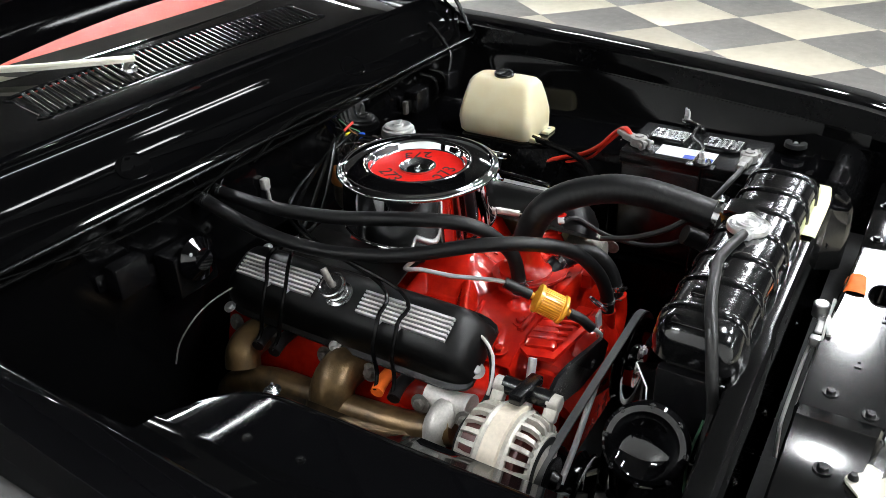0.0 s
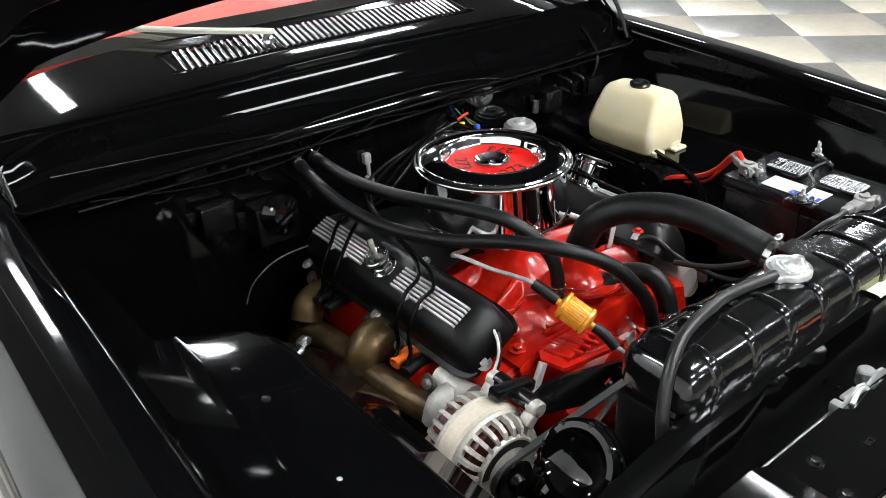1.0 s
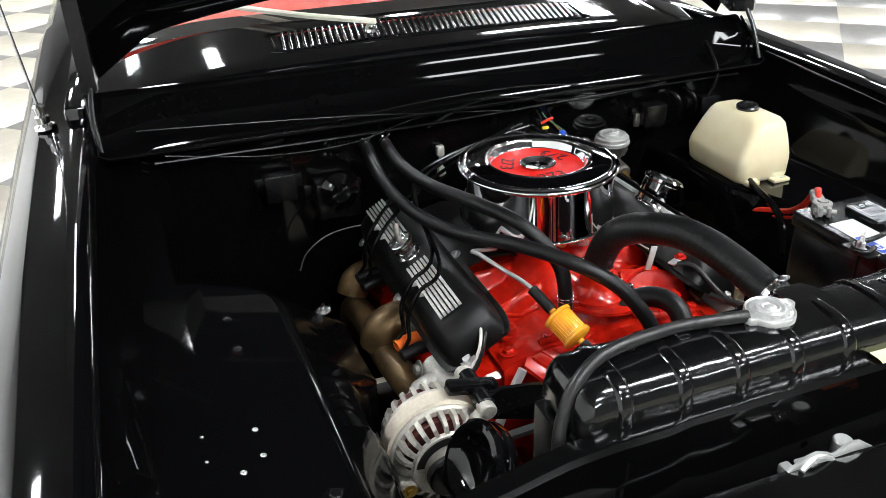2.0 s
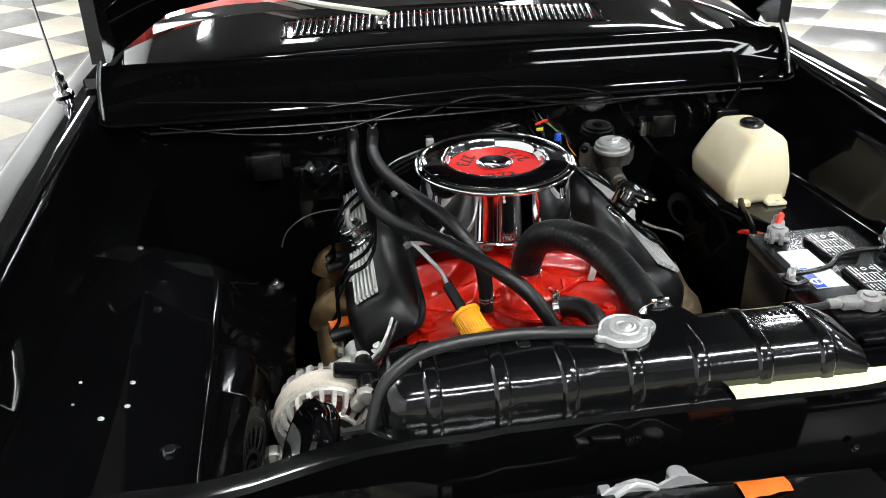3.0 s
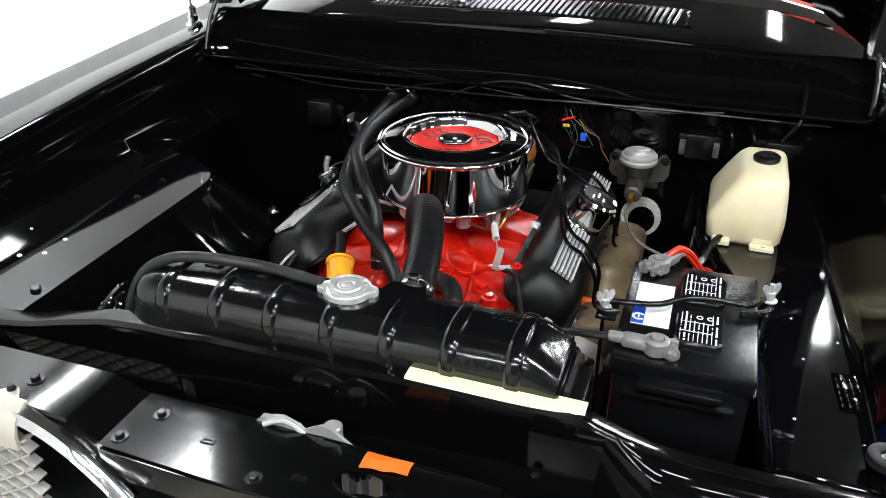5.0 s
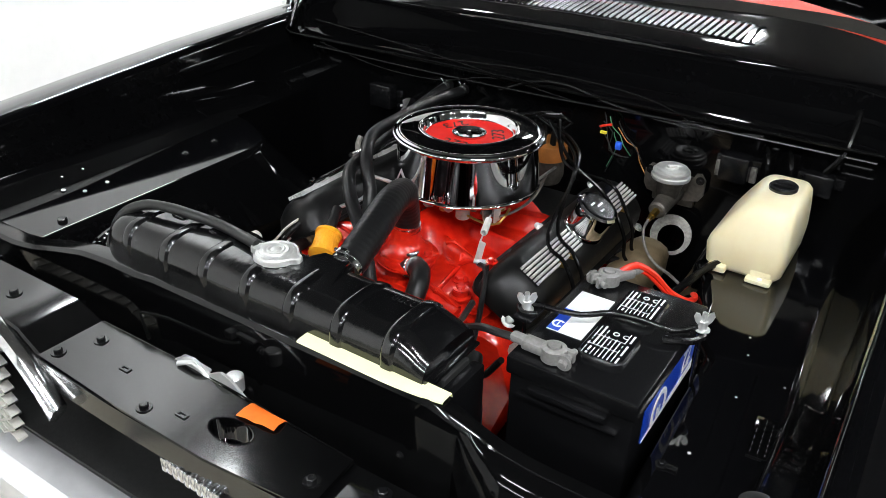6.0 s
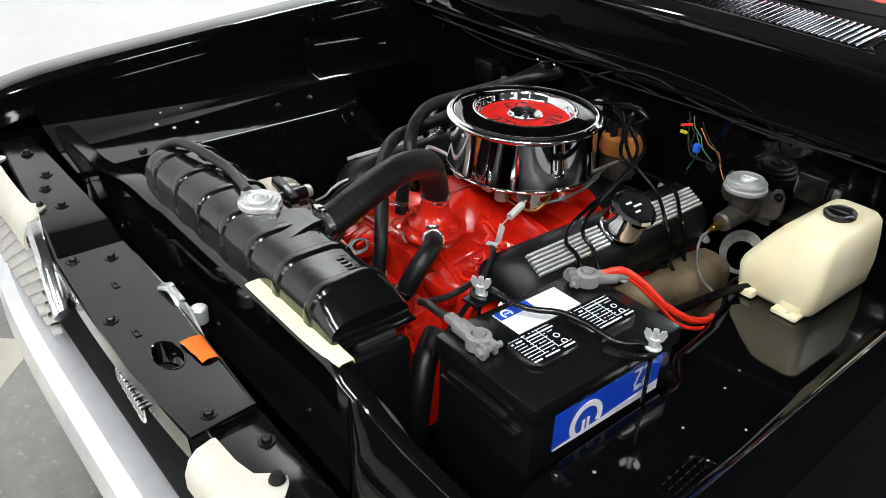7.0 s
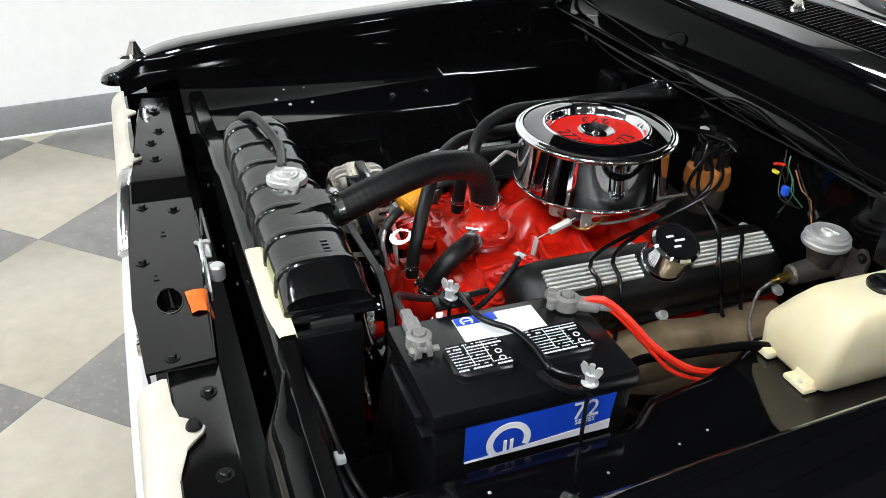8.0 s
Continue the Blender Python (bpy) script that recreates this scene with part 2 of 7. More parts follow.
def tube(bm, pts, r, segs=10, step=0.012, smooth=True, ridges=0.0, pitch=0.005):
    """A round rod or hose through pts, with ends closed; ridges: height of corrugations."""
    path = spline(pts, step) if smooth else [Vector(p) for p in pts]
    rings = []
    up = None
    run = 0.0
    for i, p in enumerate(path):
        d = (path[min(i + 1, len(path) - 1)] - path[max(i - 1, 0)]).normalized()
        if up is None:
            up = d.orthogonal().normalized()
        up = (up - d * up.dot(d)).normalized()
        side = d.cross(up)
        if i:
            run += (p - path[i - 1]).length
        rr = r + (ridges if int(run / pitch) % 2 else 0.0)
        rings.append([bm.verts.new(p + (up * math.cos(2 * math.pi * k / segs) + side * math.sin(2 * math.pi * k / segs)) * rr) for k in range(segs)])
    for a, b in zip(rings, rings[1:]):
        for k in range(segs):
            bm.faces.new((a[k], a[(k + 1) % segs], b[(k + 1) % segs], b[k]))
    bm.faces.new(rings[0][::-1])
    bm.faces.new(rings[-1])
    return bm


def loft(bm, sections, closed=False, caps=False):
    """Quads between rows of points with equal counts."""
    rows = [[bm.verts.new(p) for p in s] for s in sections]
    n = len(rows[0])
    for a, b in zip(rows, rows[1:]):
        for k in range(n if closed else n - 1):
            bm.faces.new((a[k], a[(k + 1) % n], b[(k + 1) % n], b[k]))
    if caps:
        bm.faces.new(rows[0][::-1])
        bm.faces.new(rows[-1])
    return bm


def thicken(bm, t):
    bmesh.ops.recalc_face_normals(bm, faces=bm.faces)
    bmesh.ops.solidify(bm, geom=bm.faces[:], thickness=t)
    return bm


def plate(bm, outer, holes, t, m=None):
    """A flat sheet t thick from an outline of (x, y) points with holes, in the frame m."""
    m = m or Matrix.Identity(4)
    b2 = bmesh.new()
    es = []
    for loop in (outer, *holes):
        vs = [b2.verts.new((x, y, 0)) for x, y in loop]
        es += [b2.edges.new((vs[i], vs[(i + 1) % len(vs)])) for i in range(len(vs))]
    bmesh.ops.triangle_fill(b2, use_beauty=True, use_dissolve=False, edges=es)
    faces = b2.faces[:]
    ex = bmesh.ops.extrude_face_region(b2, geom=faces)
    for v in ex["geom"]:
        if isinstance(v, bmesh.types.BMVert):
            v.co.z += t
    b2.transform(m)
    tmp = bpy.data.meshes.new("tmp")
    b2.to_mesh(tmp)
    b2.free()
    bm.from_mesh(tmp)
    bpy.data.meshes.remove(tmp)
    return bm


def ring(cx, cy, rx, ry, n=20):
    return [(cx + rx * math.cos(2 * math.pi * i / n), cy + ry * math.sin(2 * math.pi * i / n)) for i in range(n)]


def bolt(bm, c, d, r=0.006, washer=True):
    """A hex head bolt on a washer, standing on c along d."""
    m = axis(c, d, 0.3)
    if washer:
        lathe(bm, [(0, 0), (r * 1.7, 0), (r * 1.7, r * 0.25), (0, r * 0.25)], m, 16)
    lathe(bm, [(0, r * 0.2), (r, r * 0.2), (r, r * 0.9), (r * 0.8, r * 1.05), (0, r * 1.05)], m, 6)
    return bm


def words(text, size, m, name, material, parent=None, depth=0.0006, label=""):
    cu = bpy.data.curves.new(name, "FONT")
    cu.body, cu.size, cu.extrude = text, size, depth
    cu.align_x = cu.align_y = "CENTER"
    tmp = bpy.data.objects.new("tmp", cu)
    scene.collection.objects.link(tmp)
    me = bpy.data.meshes.new_from_object(tmp.evaluated_get(bpy.context.evaluated_depsgraph_get()))
    bpy.data.objects.remove(tmp)
    bm = bmesh.new()
    bm.from_mesh(me)
    bm.transform(m)
    return part(name, bm, material, parent, label)


def lerp(table, y):
    if y <= table[0][0]:
        return table[0][1]
    for (a, za), (b, zb) in zip(table, table[1:]):
        if y <= b:
            return za + (zb - za) * (y - a) / (b - a)
    return table[-1][1]


# ---------------------------------------------------------------- the room
WALL_TURN = radians(8.0)   # the near wall runs a little askew to the car


def room():
    bm = B()
    box(bm, (2.5, 2.0, -0.06), (18, 20, 0.1))
    solid("floor", bm, GROUT, "showroom floor laid with cream and grey vinyl tiles in checks", "floor", kind="structure")
    m = Matrix.Translation((-2.70, 0, 0)) @ Matrix.Rotation(WALL_TURN, 4, "Z")
    bm = B()
    box(bm, (-0.1, 2.0, 1.9), (0.2, 22, 3.9))
    bm.transform(m)
    solid("wall_west", bm, WALLPAINT, "plain white painted showroom wall beside the car", "wall", kind="structure")
    bm = B()
    box(bm, (0.006, 2.0, 0.07), (0.012, 22, 0.14), 0.003)
    bm.transform(m)
    solid("baseboard", bm, BASEGREY, "grey vinyl baseboard along the white wall", "baseboard", kind="structure")
    bm = B()
    box(bm, (0.0075, 2.0, 0.004), (0.019, 22, 0.012), 0.003)
    bm.transform(m)
    solid("trim", bm, WALLPAINT, "pale line where baseboard meets the floor", "trim", kind="structure")
    # unseen walls that close the room, darkened to hold reflections down
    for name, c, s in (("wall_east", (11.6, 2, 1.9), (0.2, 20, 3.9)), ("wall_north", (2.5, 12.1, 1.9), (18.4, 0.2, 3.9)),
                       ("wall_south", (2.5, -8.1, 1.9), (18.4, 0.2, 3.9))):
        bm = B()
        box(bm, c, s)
        solid(name, bm, WALLFAR, "unseen far wall of the showroom, darkened to mute its reflections", "wall", kind="structure")
    # ceiling out of view, its colour darkened to mute reflections
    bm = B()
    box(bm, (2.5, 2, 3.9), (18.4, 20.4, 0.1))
    solid("ceiling", bm, CEIL, "plain showroom ceiling with strip lamps, darkened to mute its reflections", "ceiling", kind="structure")


room()


def strip_lamp():
    t = thing("ceiling_lamp", "white fluorescent strip lamp hung under the showroom ceiling", "lamp", (0, 0, 3.8), "ceiling strip lamps")
    bm = B()
    box(bm, (0, 0, 3.815), (0.27, 1.24, 0.07), 0.01)
    part("housing", bm, LAMPBODY, t)
    bm = B()
    box(bm, (0, 0, 3.770), (0.20, 1.18, 0.020), 0.008)
    part("diffuser", bm, TUBE, t, "glowing white lamp diffuser")
    return t


_lamp = strip_lamp()
LAMPS = [(2.35, 3.15, 90), (-0.55, 3.9, 0), (5.3, -0.66, 90), (1.5, 5.3, 0), (3.4, 4.9, 0), (0.3, -2.7, 90), (3.2, -2.7, 90), (1.6, -1.3, 90),
         (-2.0, 6.0, 0), (-2.2, 1.5, 0), (-0.6, -5.6, 90), (0.3, -5.2, 90), (3.4, -5.2, 90), (6.6, 2.0, 0), (6.6, -2.0, 0), (7.8, 5.2, 0), (1.5, 8.0, 0), (-1.5, 7.6, 0), (4.6, 8.0, 0),
         (0.4, 9.7, 90), (2.0, 10.3, 90), (-1.2, 10.2, 90), (3.4, 9.6, 90), (6.4, 8.2, 90), (7.8, 9.4, 90), (5.2, 10.2, 90), (9.2, 7.6, 90)]
_lamp.matrix_basis = pose(LAMPS[0][0], LAMPS[0][1], 3.8, 0, 0, LAMPS[0][2])
for x, y, turn in LAMPS[1:]:
    copy_thing(_lamp, pose(x, y, 3.8, 0, 0, turn))

# ---------------------------------------------------------------- the car body
car = thing("car", "black vintage car with its bonnet raised over the engine bay", "car", (0, 0.3, 0))
ZT = [(-0.76, 0.845), (-0.72, 0.862), (-0.64, 0.878), (-0.5, 0.895), (-0.25, 0.917), (0.0, 0.937), (0.2, 0.948), (0.45, 0.96), (1.2, 0.985)]


def zt(y):
    return lerp(ZT, y)


def ys(a, b, step):
    n = max(2, int(round((b - a) / step)))
    return [a + (b - a) * i / n for i in range(n + 1)]


def fender(s):
    bm = B()
    rows = []
    for y in ys(-0.76, 1.25, 0.05):
        z = zt(y)
        f = max(0.0, (-0.60 - y) / 0.16)          # the nose rounds in
        o = 0.028 * f * f
        d = 0.012 * f * f
        prof = [(0.850 - o, 0.36), (0.872 - o, 0.55), (0.868 - o, 0.74), (0.866 - o, z - 0.085), (0.855 - o, z - 0.052), (0.834 - o, z - 0.026 - d), (0.810 - o, z - 0.0085 - d),
                (0.801 - o, z - 0.0044 - d), (0.750 - o, z - 0.001 - d), (0.724, z - 0.001 - d), (0.717, z - 0.006 - d), (0.714, z - 0.016 - d), (0.709, z - 0.036), (0.705, z - 0.048),
                (0.702, z - 0.054), (0.698, z - 0.064)]
        if y < -0.67:
            prof = [(0.871 - o, 0.772), (0.8705 - o, 0.775), (0.870 - o, 0.778)] + prof[3:]
        rows.append([(s * x, y, zz) for x, zz in prof])
    loft(bm, [r[:12] for r in rows])
    bmesh.ops.remove_doubles(bm, verts=bm.verts, dist=0.0002)
    thicken(bm, 0.0016)
    p = part("fender", bm, PAINT, car, "glossy black front fender")
    bm = B()
    loft(bm, [r[11:] for r in rows])
    thicken(bm, 0.0016)
    part("gutter", bm, CHASSIS_DIM, p, "black gutter along the fender edge")
    # rounded nose of the fender over the headlamp
    bm = B()
    first = rows[0][:12]
    mid = Vector((s * 0.772, -0.76, 0.795))
    caps = []
    for k in range(9):
        a = radians(90 * k / 8)
        q = 1 - (1 - math.cos(a)) * 0.97
        caps.append([Vector((mid.x + (x - mid.x) * q, -0.76 - 0.040 * math.sin(a), mid.z + (z - mid.z) * q)) for x, y, z in first])
    loft(bm, caps)
    part("fender_nose", bm, PAINT, car)
    return p


XI = {-1: [(-0.64, 0.455), (-0.54, 0.460), (-0.18, 0.467), (-0.09, 0.469), (-0.06, 0.474), (-0.03, 0.488), (-0.01, 0.507), (0.005, 0.530), (0.015, 0.555), (0.03, 0.565), (0.30, 0.565)],
      1: [(-0.64, 0.545), (-0.40, 0.537), (-0.235, 0.533), (-0.19, 0.498), (-0.10, 0.486), (-0.03, 0.462), (0.02, 0.436), (0.30, 0.425)]}
XO = {-1: [(-0.64, 0.585), (-0.40, 0.588), (-0.15, 0.602), (0.10, 0.612), (0.30, 0.615)],
      1: [(-0.64, 0.668), (-0.30, 0.668), (0.10, 0.648), (0.30, 0.640)]}
SHELF = 0.767


def apron(s):
    """Inner fender: a pressed sheet with a level shelf; the driver's side drops to a battery tray."""
    bm = B()
    rows = []
    for y in [v * 0.01 for v in range(-64, 31)]:
        z = zt(y) - 0.06
        xi, xo = lerp(XI[s], y), lerp(XO[s], y)
        sh0 = 0.0
        if s > 0:
            upper = [(0.699, z), (0.693, z - 0.025), (xo + 0.006, 0.790), (xo - 0.001, 0.776)]
        else:
            upper = [(0.699, z), (0.690, 0.836), (0.672, 0.808), (xo + 0.014, 0.790)]
            sh0 = 0.009
        k = min(1.0, max(0.0, (y + 0.232) / 0.03))
        sh = SHELF + (0.008 if s < 0 else 0.0)
        low, tray = [(0.412, 0.70), (0.405, 0.64), (0.40, 0.36)], [(xi - 0.008, 0.612), (0.335, 0.611), (0.330, 0.36)]
        if s < 0:
            k = 1.0
            drop = (y > 0.03)
            sh = sh - 0.24 * (0.5 - 0.5 * math.cos(math.pi * min(1.0, max(0.0, (y - 0.02) / 0.02))))   # rolls off ahead of the firewall
            low = [(lerp([(-0.27, 0.420), (-0.20, 0.412)], y), lerp([(-0.27, 0.742), (-0.18, 0.712), (-0.10, 0.697), (0.0, 0.696), (0.06, 0.66)], y)),
                   (lerp([(-0.27, 0.402), (-0.20, 0.364)], y), lerp([(-0.27, 0.700), (-0.18, 0.672), (-0.10, 0.663), (0.0, 0.660), (0.06, 0.64)], y)),
                   (lerp([(-0.27, 0.395), (-0.20, 0.362)], y), 0.36)]
            if drop:
                low = [(0.412, 0.49), (0.364, 0.46), (0.362, 0.36)]
        rest = [(a + (c - a) * k, b + (d - b) * k) for (a, b), (c, d) in zip(tray, low)]
        row = upper + [(xo - 0.002 if s < 0 else xo - 0.010, sh + sh0 + 0.001), (xo - 0.018, sh + sh0 * 0.92), (xo - 0.021, sh + sh0 * 0.9), (xi + 0.017, sh + sh0 * 0.1), (xi + 0.014, sh + sh0 * 0.08), (xi + 0.004, sh - 0.002), (xi - 0.001, sh - 0.006), (xi - 0.005, sh - 0.012 if s < 0 else sh - 0.022)] + rest
        rows.append([(s * x, y, zz) for x, zz in row])
    loft(bm, [r[5:9] for r in rows])
    thicken(bm, 0.0015)
    p = part("inner_fender", bm, PANEL, car, "glossy black inner fender shelf")
    bm = B()
    loft(bm, [r[8:] for r in rows])
    thicken(bm, 0.0015)
    part("inner_wall", bm, CHASSIS_DIM, p, "black wall below the shelf")
    bm = B()
    loft(bm, [r[:6] for r in rows])
    thicken(bm, 0.0015)
    # passenger's side takes the dimmed copy of the same black
    part("side_wall", bm, CHASSIS_DIM if s < 0 else CHASSIS, p, "black wall of the inner fender")
    spots = [(0.577, -0.441, 0.0013), (0.593, -0.306, 0.0011), (0.581, -0.205, 0.0010), (0.572, -0.160, 0.0010), (0.652, -0.466, 0.0014), (0.640, -0.25, 0.0009)]
    if s < 0:
        spots = [(0.556, -0.189, 0.0036), (0.559, -0.108, 0.0036), (0.558, -0.421, 0.0022), (0.560, -0.372, 0.0022)]
    for x, y, r in spots:
        bm = B()
        bolt(bm, (s * x, y, SHELF + (0.0005 if s > 0 else 0.009 + (x - lerp(XI[s], y) - 0.014) * 0.08)), (0, 0, 1) if s > 0 else (0.17, 0, 1), r)
        part("bolt", bm, SATIN if y > -0.2 and s < 0 else STEEL, p)
    if s > 0:
        bm = B()
        bolt(bm, (0.557, -0.478, SHELF + 0.001), (0, 0, 1), 0.0045)
        box(bm, (0.566, -0.478, SHELF + 0.002), (0.018, 0.008, 0.002), 0.0008)
        part("bracket", bm, SATIN, p)
        bm = B()
        box(bm, (0.610, -0.552, SHELF + 0.004), (0.116, 0.014, 0.008), 0.002)
        part("flange", bm, PANEL, p)
    else:
        for x, y, z in ((0.622, -0.377, 0.7935), (0.621, -0.422, 0.793), (0.584, -0.446, 0.7865)):
            bm = B()
            bolt(bm, (s * x, y, z), (0.2, 0, 1), 0.0024)
            part("bolt", bm, STEEL, p)
    return p


fender_l = fender(-1)
fender_r = fender(1)
apron_l = apron(-1)
apron_r = apron(1)
bm = B()
bolt(bm, (-0.396, 0.013, 0.686), (-0.15, 0, 1), 0.008)
cyl(bm, (-0.396, 0.013, 0.69), (-0.395, 0.013, 0.700), 0.003, segs=10)
part("shock_bolt", bm, CHROME_OLD, apron_l)
bm = B()
bolt(bm, (-0.495, -0.511, 0.775), (0.1, -0.1, 1), 0.008)
part("bolt", bm, SATIN, apron_l)


def cowl_profile():
    return [(0.300, 0.30), (0.300, 0.60), (0.302, 0.86), (0.300, 0.900), (0.290, 0.912), (0.292, 0.9165), (0.306, 0.918), (0.330, 0.924), (0.352, 0.936),
            (0.370, 0.952), (0.384, 0.972), (0.394, 0.990), (0.404, 0.998), (0.416, 1.000)]


def firewall():
    bm = B()
    rows = []
    for i in range(41):
        x = -0.72 + 1.44 * i / 40
        e = max(0.0, (abs(x) - 0.58) / 0.14)       # the hollow panel rounds out at both ends
        row = []
        for k, (y, z) in enumerate(cowl_profile()):
            if 6 <= k <= 10:
                y -= 0.035 * e * e * (k - 5) / 5
            row.append((x, y, z))
        rows.append(row)
    loft(bm, [r[4:] for r in rows])
    thicken(bm, 0.002)
    p = part("plenum_panel", bm, UNDER, car, "glossy black hollow plenum panel above the firewall")
    bm = B()
    loft(bm, [r[:5] for r in rows])
    thicken(bm, 0.002)
    part("firewall", bm, CHASSIS, car, "satin black firewall behind the engine")
    for x in (-0.295, 0.295):
        bm = B()
        cp = [Vector((0, y, z)) for y, z in cowl_profile()[6:12]]
        rings = []
        for r, h in ((0.002, 0.0022), (0.012, 0.0022), (0.022, 0.0022), (0.029, 0.0020), (0.032, 0.0012), (0.033, -0.0015)):
            rr = []
            for k in range(28):
                a = math.tau * k / 28
                s0, q = 0.0537 + r * 0.8 * math.sin(a), None
                for u, v in zip(cp, cp[1:]):
                    L = (v - u).length
                    if s0 <= L:
                        d = (v - u).normalized()
                        q = u + d * s0 + Vector((0, -d.z, d.y)) * h
                        break
                    s0 -= L
                rr.append(Vector((x + r * math.cos(a), q.y, q.z)))
            rings.append(rr)
        loft(bm, rings, closed=True)
        part("plug", bm, UNDER, p, "round black pressed blanking plug")
    # lip that runs across under the cowl and turns up at both ends
    bm = B()
    tube(bm, [(-0.715, 0.39, 1.0), (-0.708, 0.30, 0.935), (-0.70, 0.284, 0.918), (-0.60, 0.282, 0.915), (0, 0.282, 0.914), (0.60, 0.282, 0.915), (0.70, 0.284, 0.918), (0.708, 0.30, 0.935), (0.715, 0.39, 1.0)], 0.0032, 8)
    part("seal", bm, GLOSSRUB, p, "black rubber hood seal")
    return p


wall_fire = firewall()
GX, GY0, GY1 = 0.335, 0.474, 0.560


def zc(x, y):
    rise = 0.15 * (y - 0.42) ** 0.8 if y > 0.42 else 0.0
    crown = 0.05 * x * x + 0.62 * max(0.0, abs(x) - 0.43) ** 2
    return 1.012 + rise - crown - 0.9 * max(0.0, GY0 - y) ** 2 * min(1.0, abs(x) / 0.4)


def cowl():
    pieces = []
    xs_all = [-0.74 + 1.48 * i / 60 for i in range(61)]

    def sheet(xs, yy):
        return [[(x, y, zc(x, y)) for y in yy] for x in xs]
    bm = B()
    loft(bm, [[(x, y, zc(x, y) - d) for y, d in ((0.408, 0.018), (0.409, 0.006), (0.415, 0.0012), (0.425, 0.0), (0.437, 0.0), (0.45, 0.0), (0.462, 0.0), (GY0, 0.0))] for x in xs_all])
    loft(bm, sheet(xs_all, (GY1, 0.58, 0.60, 0.625)))
    left = [x for x in xs_all if x < -GX] + [-GX]
    right = [GX] + [x for x in xs_all if x > GX]
    loft(bm, sheet(left, (GY0, 0.50, 0.53, GY1)))
    loft(bm, sheet(right, (GY0, 0.50, 0.53, GY1)))
    bmesh.ops.remove_doubles(bm, verts=bm.verts, dist=0.0005)
    thicken(bm, 0.0018)
    p = part("cowl", bm, COWLPAINT, car, "glossy black cowl panel with a slotted air grille")
    # sunken trough below the slots
    bm = B()
    loft(bm, [[(x, GY0, zc(x, GY0) - 0.004), (x, GY0 + 0.002, 0.985), (x, GY1 - 0.002, 0.985), (x, GY1, zc(x, GY1) - 0.004)] for x in (-GX, -0.1, 0.1, GX)])
    thicken(bm, 0.001)
    part("trough", bm, MATT, p)
    n = 47
    m0 = None
    for i in range(n):
        x = -GX + 2 * GX * (i + 0.5) / n
        if m0 is None:
            b2 = B()
            loft(b2, [[(-0.0042, y, 0), (-0.0028, y, 0.0024), (0.0, y, 0.0032), (0.0028, y, 0.0024), (0.0042, y, 0), (0.003, y, -0.003), (-0.003, y, -0.003)]
                      for y in (-0.0425, -0.02, 0.02, 0.0425)], closed=True, caps=True)
            m0 = finish(b2, "louvre", PAINT, 50)
        ob = new("louvre", m0)
        ob.parent = p
        y = (GY0 + GY1) / 2
        slope = math.atan2(zc(x, GY1) - zc(x, GY0), GY1 - GY0)
        ob.matrix_basis = Matrix.Translation(Vector((x, y, zc(x, y))) - car.location) @ Matrix.Rotation(slope, 4, "X") @ Matrix.Rotation(radians(-7), 4, "Z")
    bm = B()
    loop = [(-GX - 0.014, GY0 + 0.010), (-GX - 0.006, GY0 - 0.003), (-0.1, GY0 - 0.005), (0.1, GY0 - 0.005), (GX + 0.006, GY0 - 0.003), (GX + 0.014, GY0 + 0.010),
            (GX + 0.012, GY1 - 0.012), (GX + 0.003, GY1 + 0.003), (0.1, GY1 + 0.005), (-0.1, GY1 + 0.005), (-GX - 0.004, GY1 + 0.003), (-GX - 0.014, GY1 - 0.012), (-GX - 0.014, GY0 + 0.010)]
    tube(bm, [(x, y, zc(x, y) + 0.0005) for x, y in loop], 0.0024, 8)
    part("grille_frame", bm, PAINT, p, "raised rim round the air slots")
    return p


cowl_panel = cowl()


def hood_edge(x):
    return 1.146 - 0.18 * x * x - 0.45 * max(0.0, abs(x) - 0.58)


def hood():
    # the raised bonnet: its curved rear rim and its underside
    d = Vector((0, -0.50, 0.866))
    nrm = Vector((0, 0.866, 0.50))
    xs = [-0.715 + 1.43 * i / 44 for i in range(45)]
    bm = B()
    loft(bm, [[Vector((x, 0.48, hood_edge(x))) + d * u for u in (0.0, 0.05, 0.11)] for x in xs])
    thicken(bm, 0.0018)
    p = part("bonnet", bm, PAINT, car, "raised glossy black bonnet seen from below")
    bm = B()
    loft(bm, [[Vector((x, 0.48, hood_edge(x))) + d * u for u in (0.112, 0.3, 0.5, 0.8, 1.08)] for x in xs])
    thicken(bm, 0.0018)
    part("bonnet_skin", bm, LINER, p, "dull black underside of the bonnet")
    for x in (-0.5, -0.17, 0.17, 0.5):
        bm = B()
        loft(bm, [[Vector((x + a, 0.48, hood_edge(x))) + d * u + nrm * h for a, h in ((-0.03, -0.006), (-0.025, -0.024), (0.025, -0.024), (0.03, -0.006))] for u in (0.13, 0.5, 1.0)], closed=True, caps=True)
        part("brace", bm, LINER, p)
    for s in (-1, 1):
        bm = B()
        loft(bm, [[(s * xx, 0.352, 1.020), (s * xx, 0.40, 1.012), (s * xx, 0.47, 1.04), (s * xx, 0.47, 1.30), (s * xx, 0.36, 1.30)] for xx in (0.690, 0.716)], closed=True, caps=True)
        part("hinge", bm, SATIN, car, "black bonnet hinge plate")
        bm = B()
        tube(bm, [(s * 0.70, 0.36, 1.03), (s * 0.706, 0.33, 0.985), (s * 0.704, 0.297, 0.925)], 0.005, 8)
        part("hinge_arm", bm, SATIN, car)


hood()


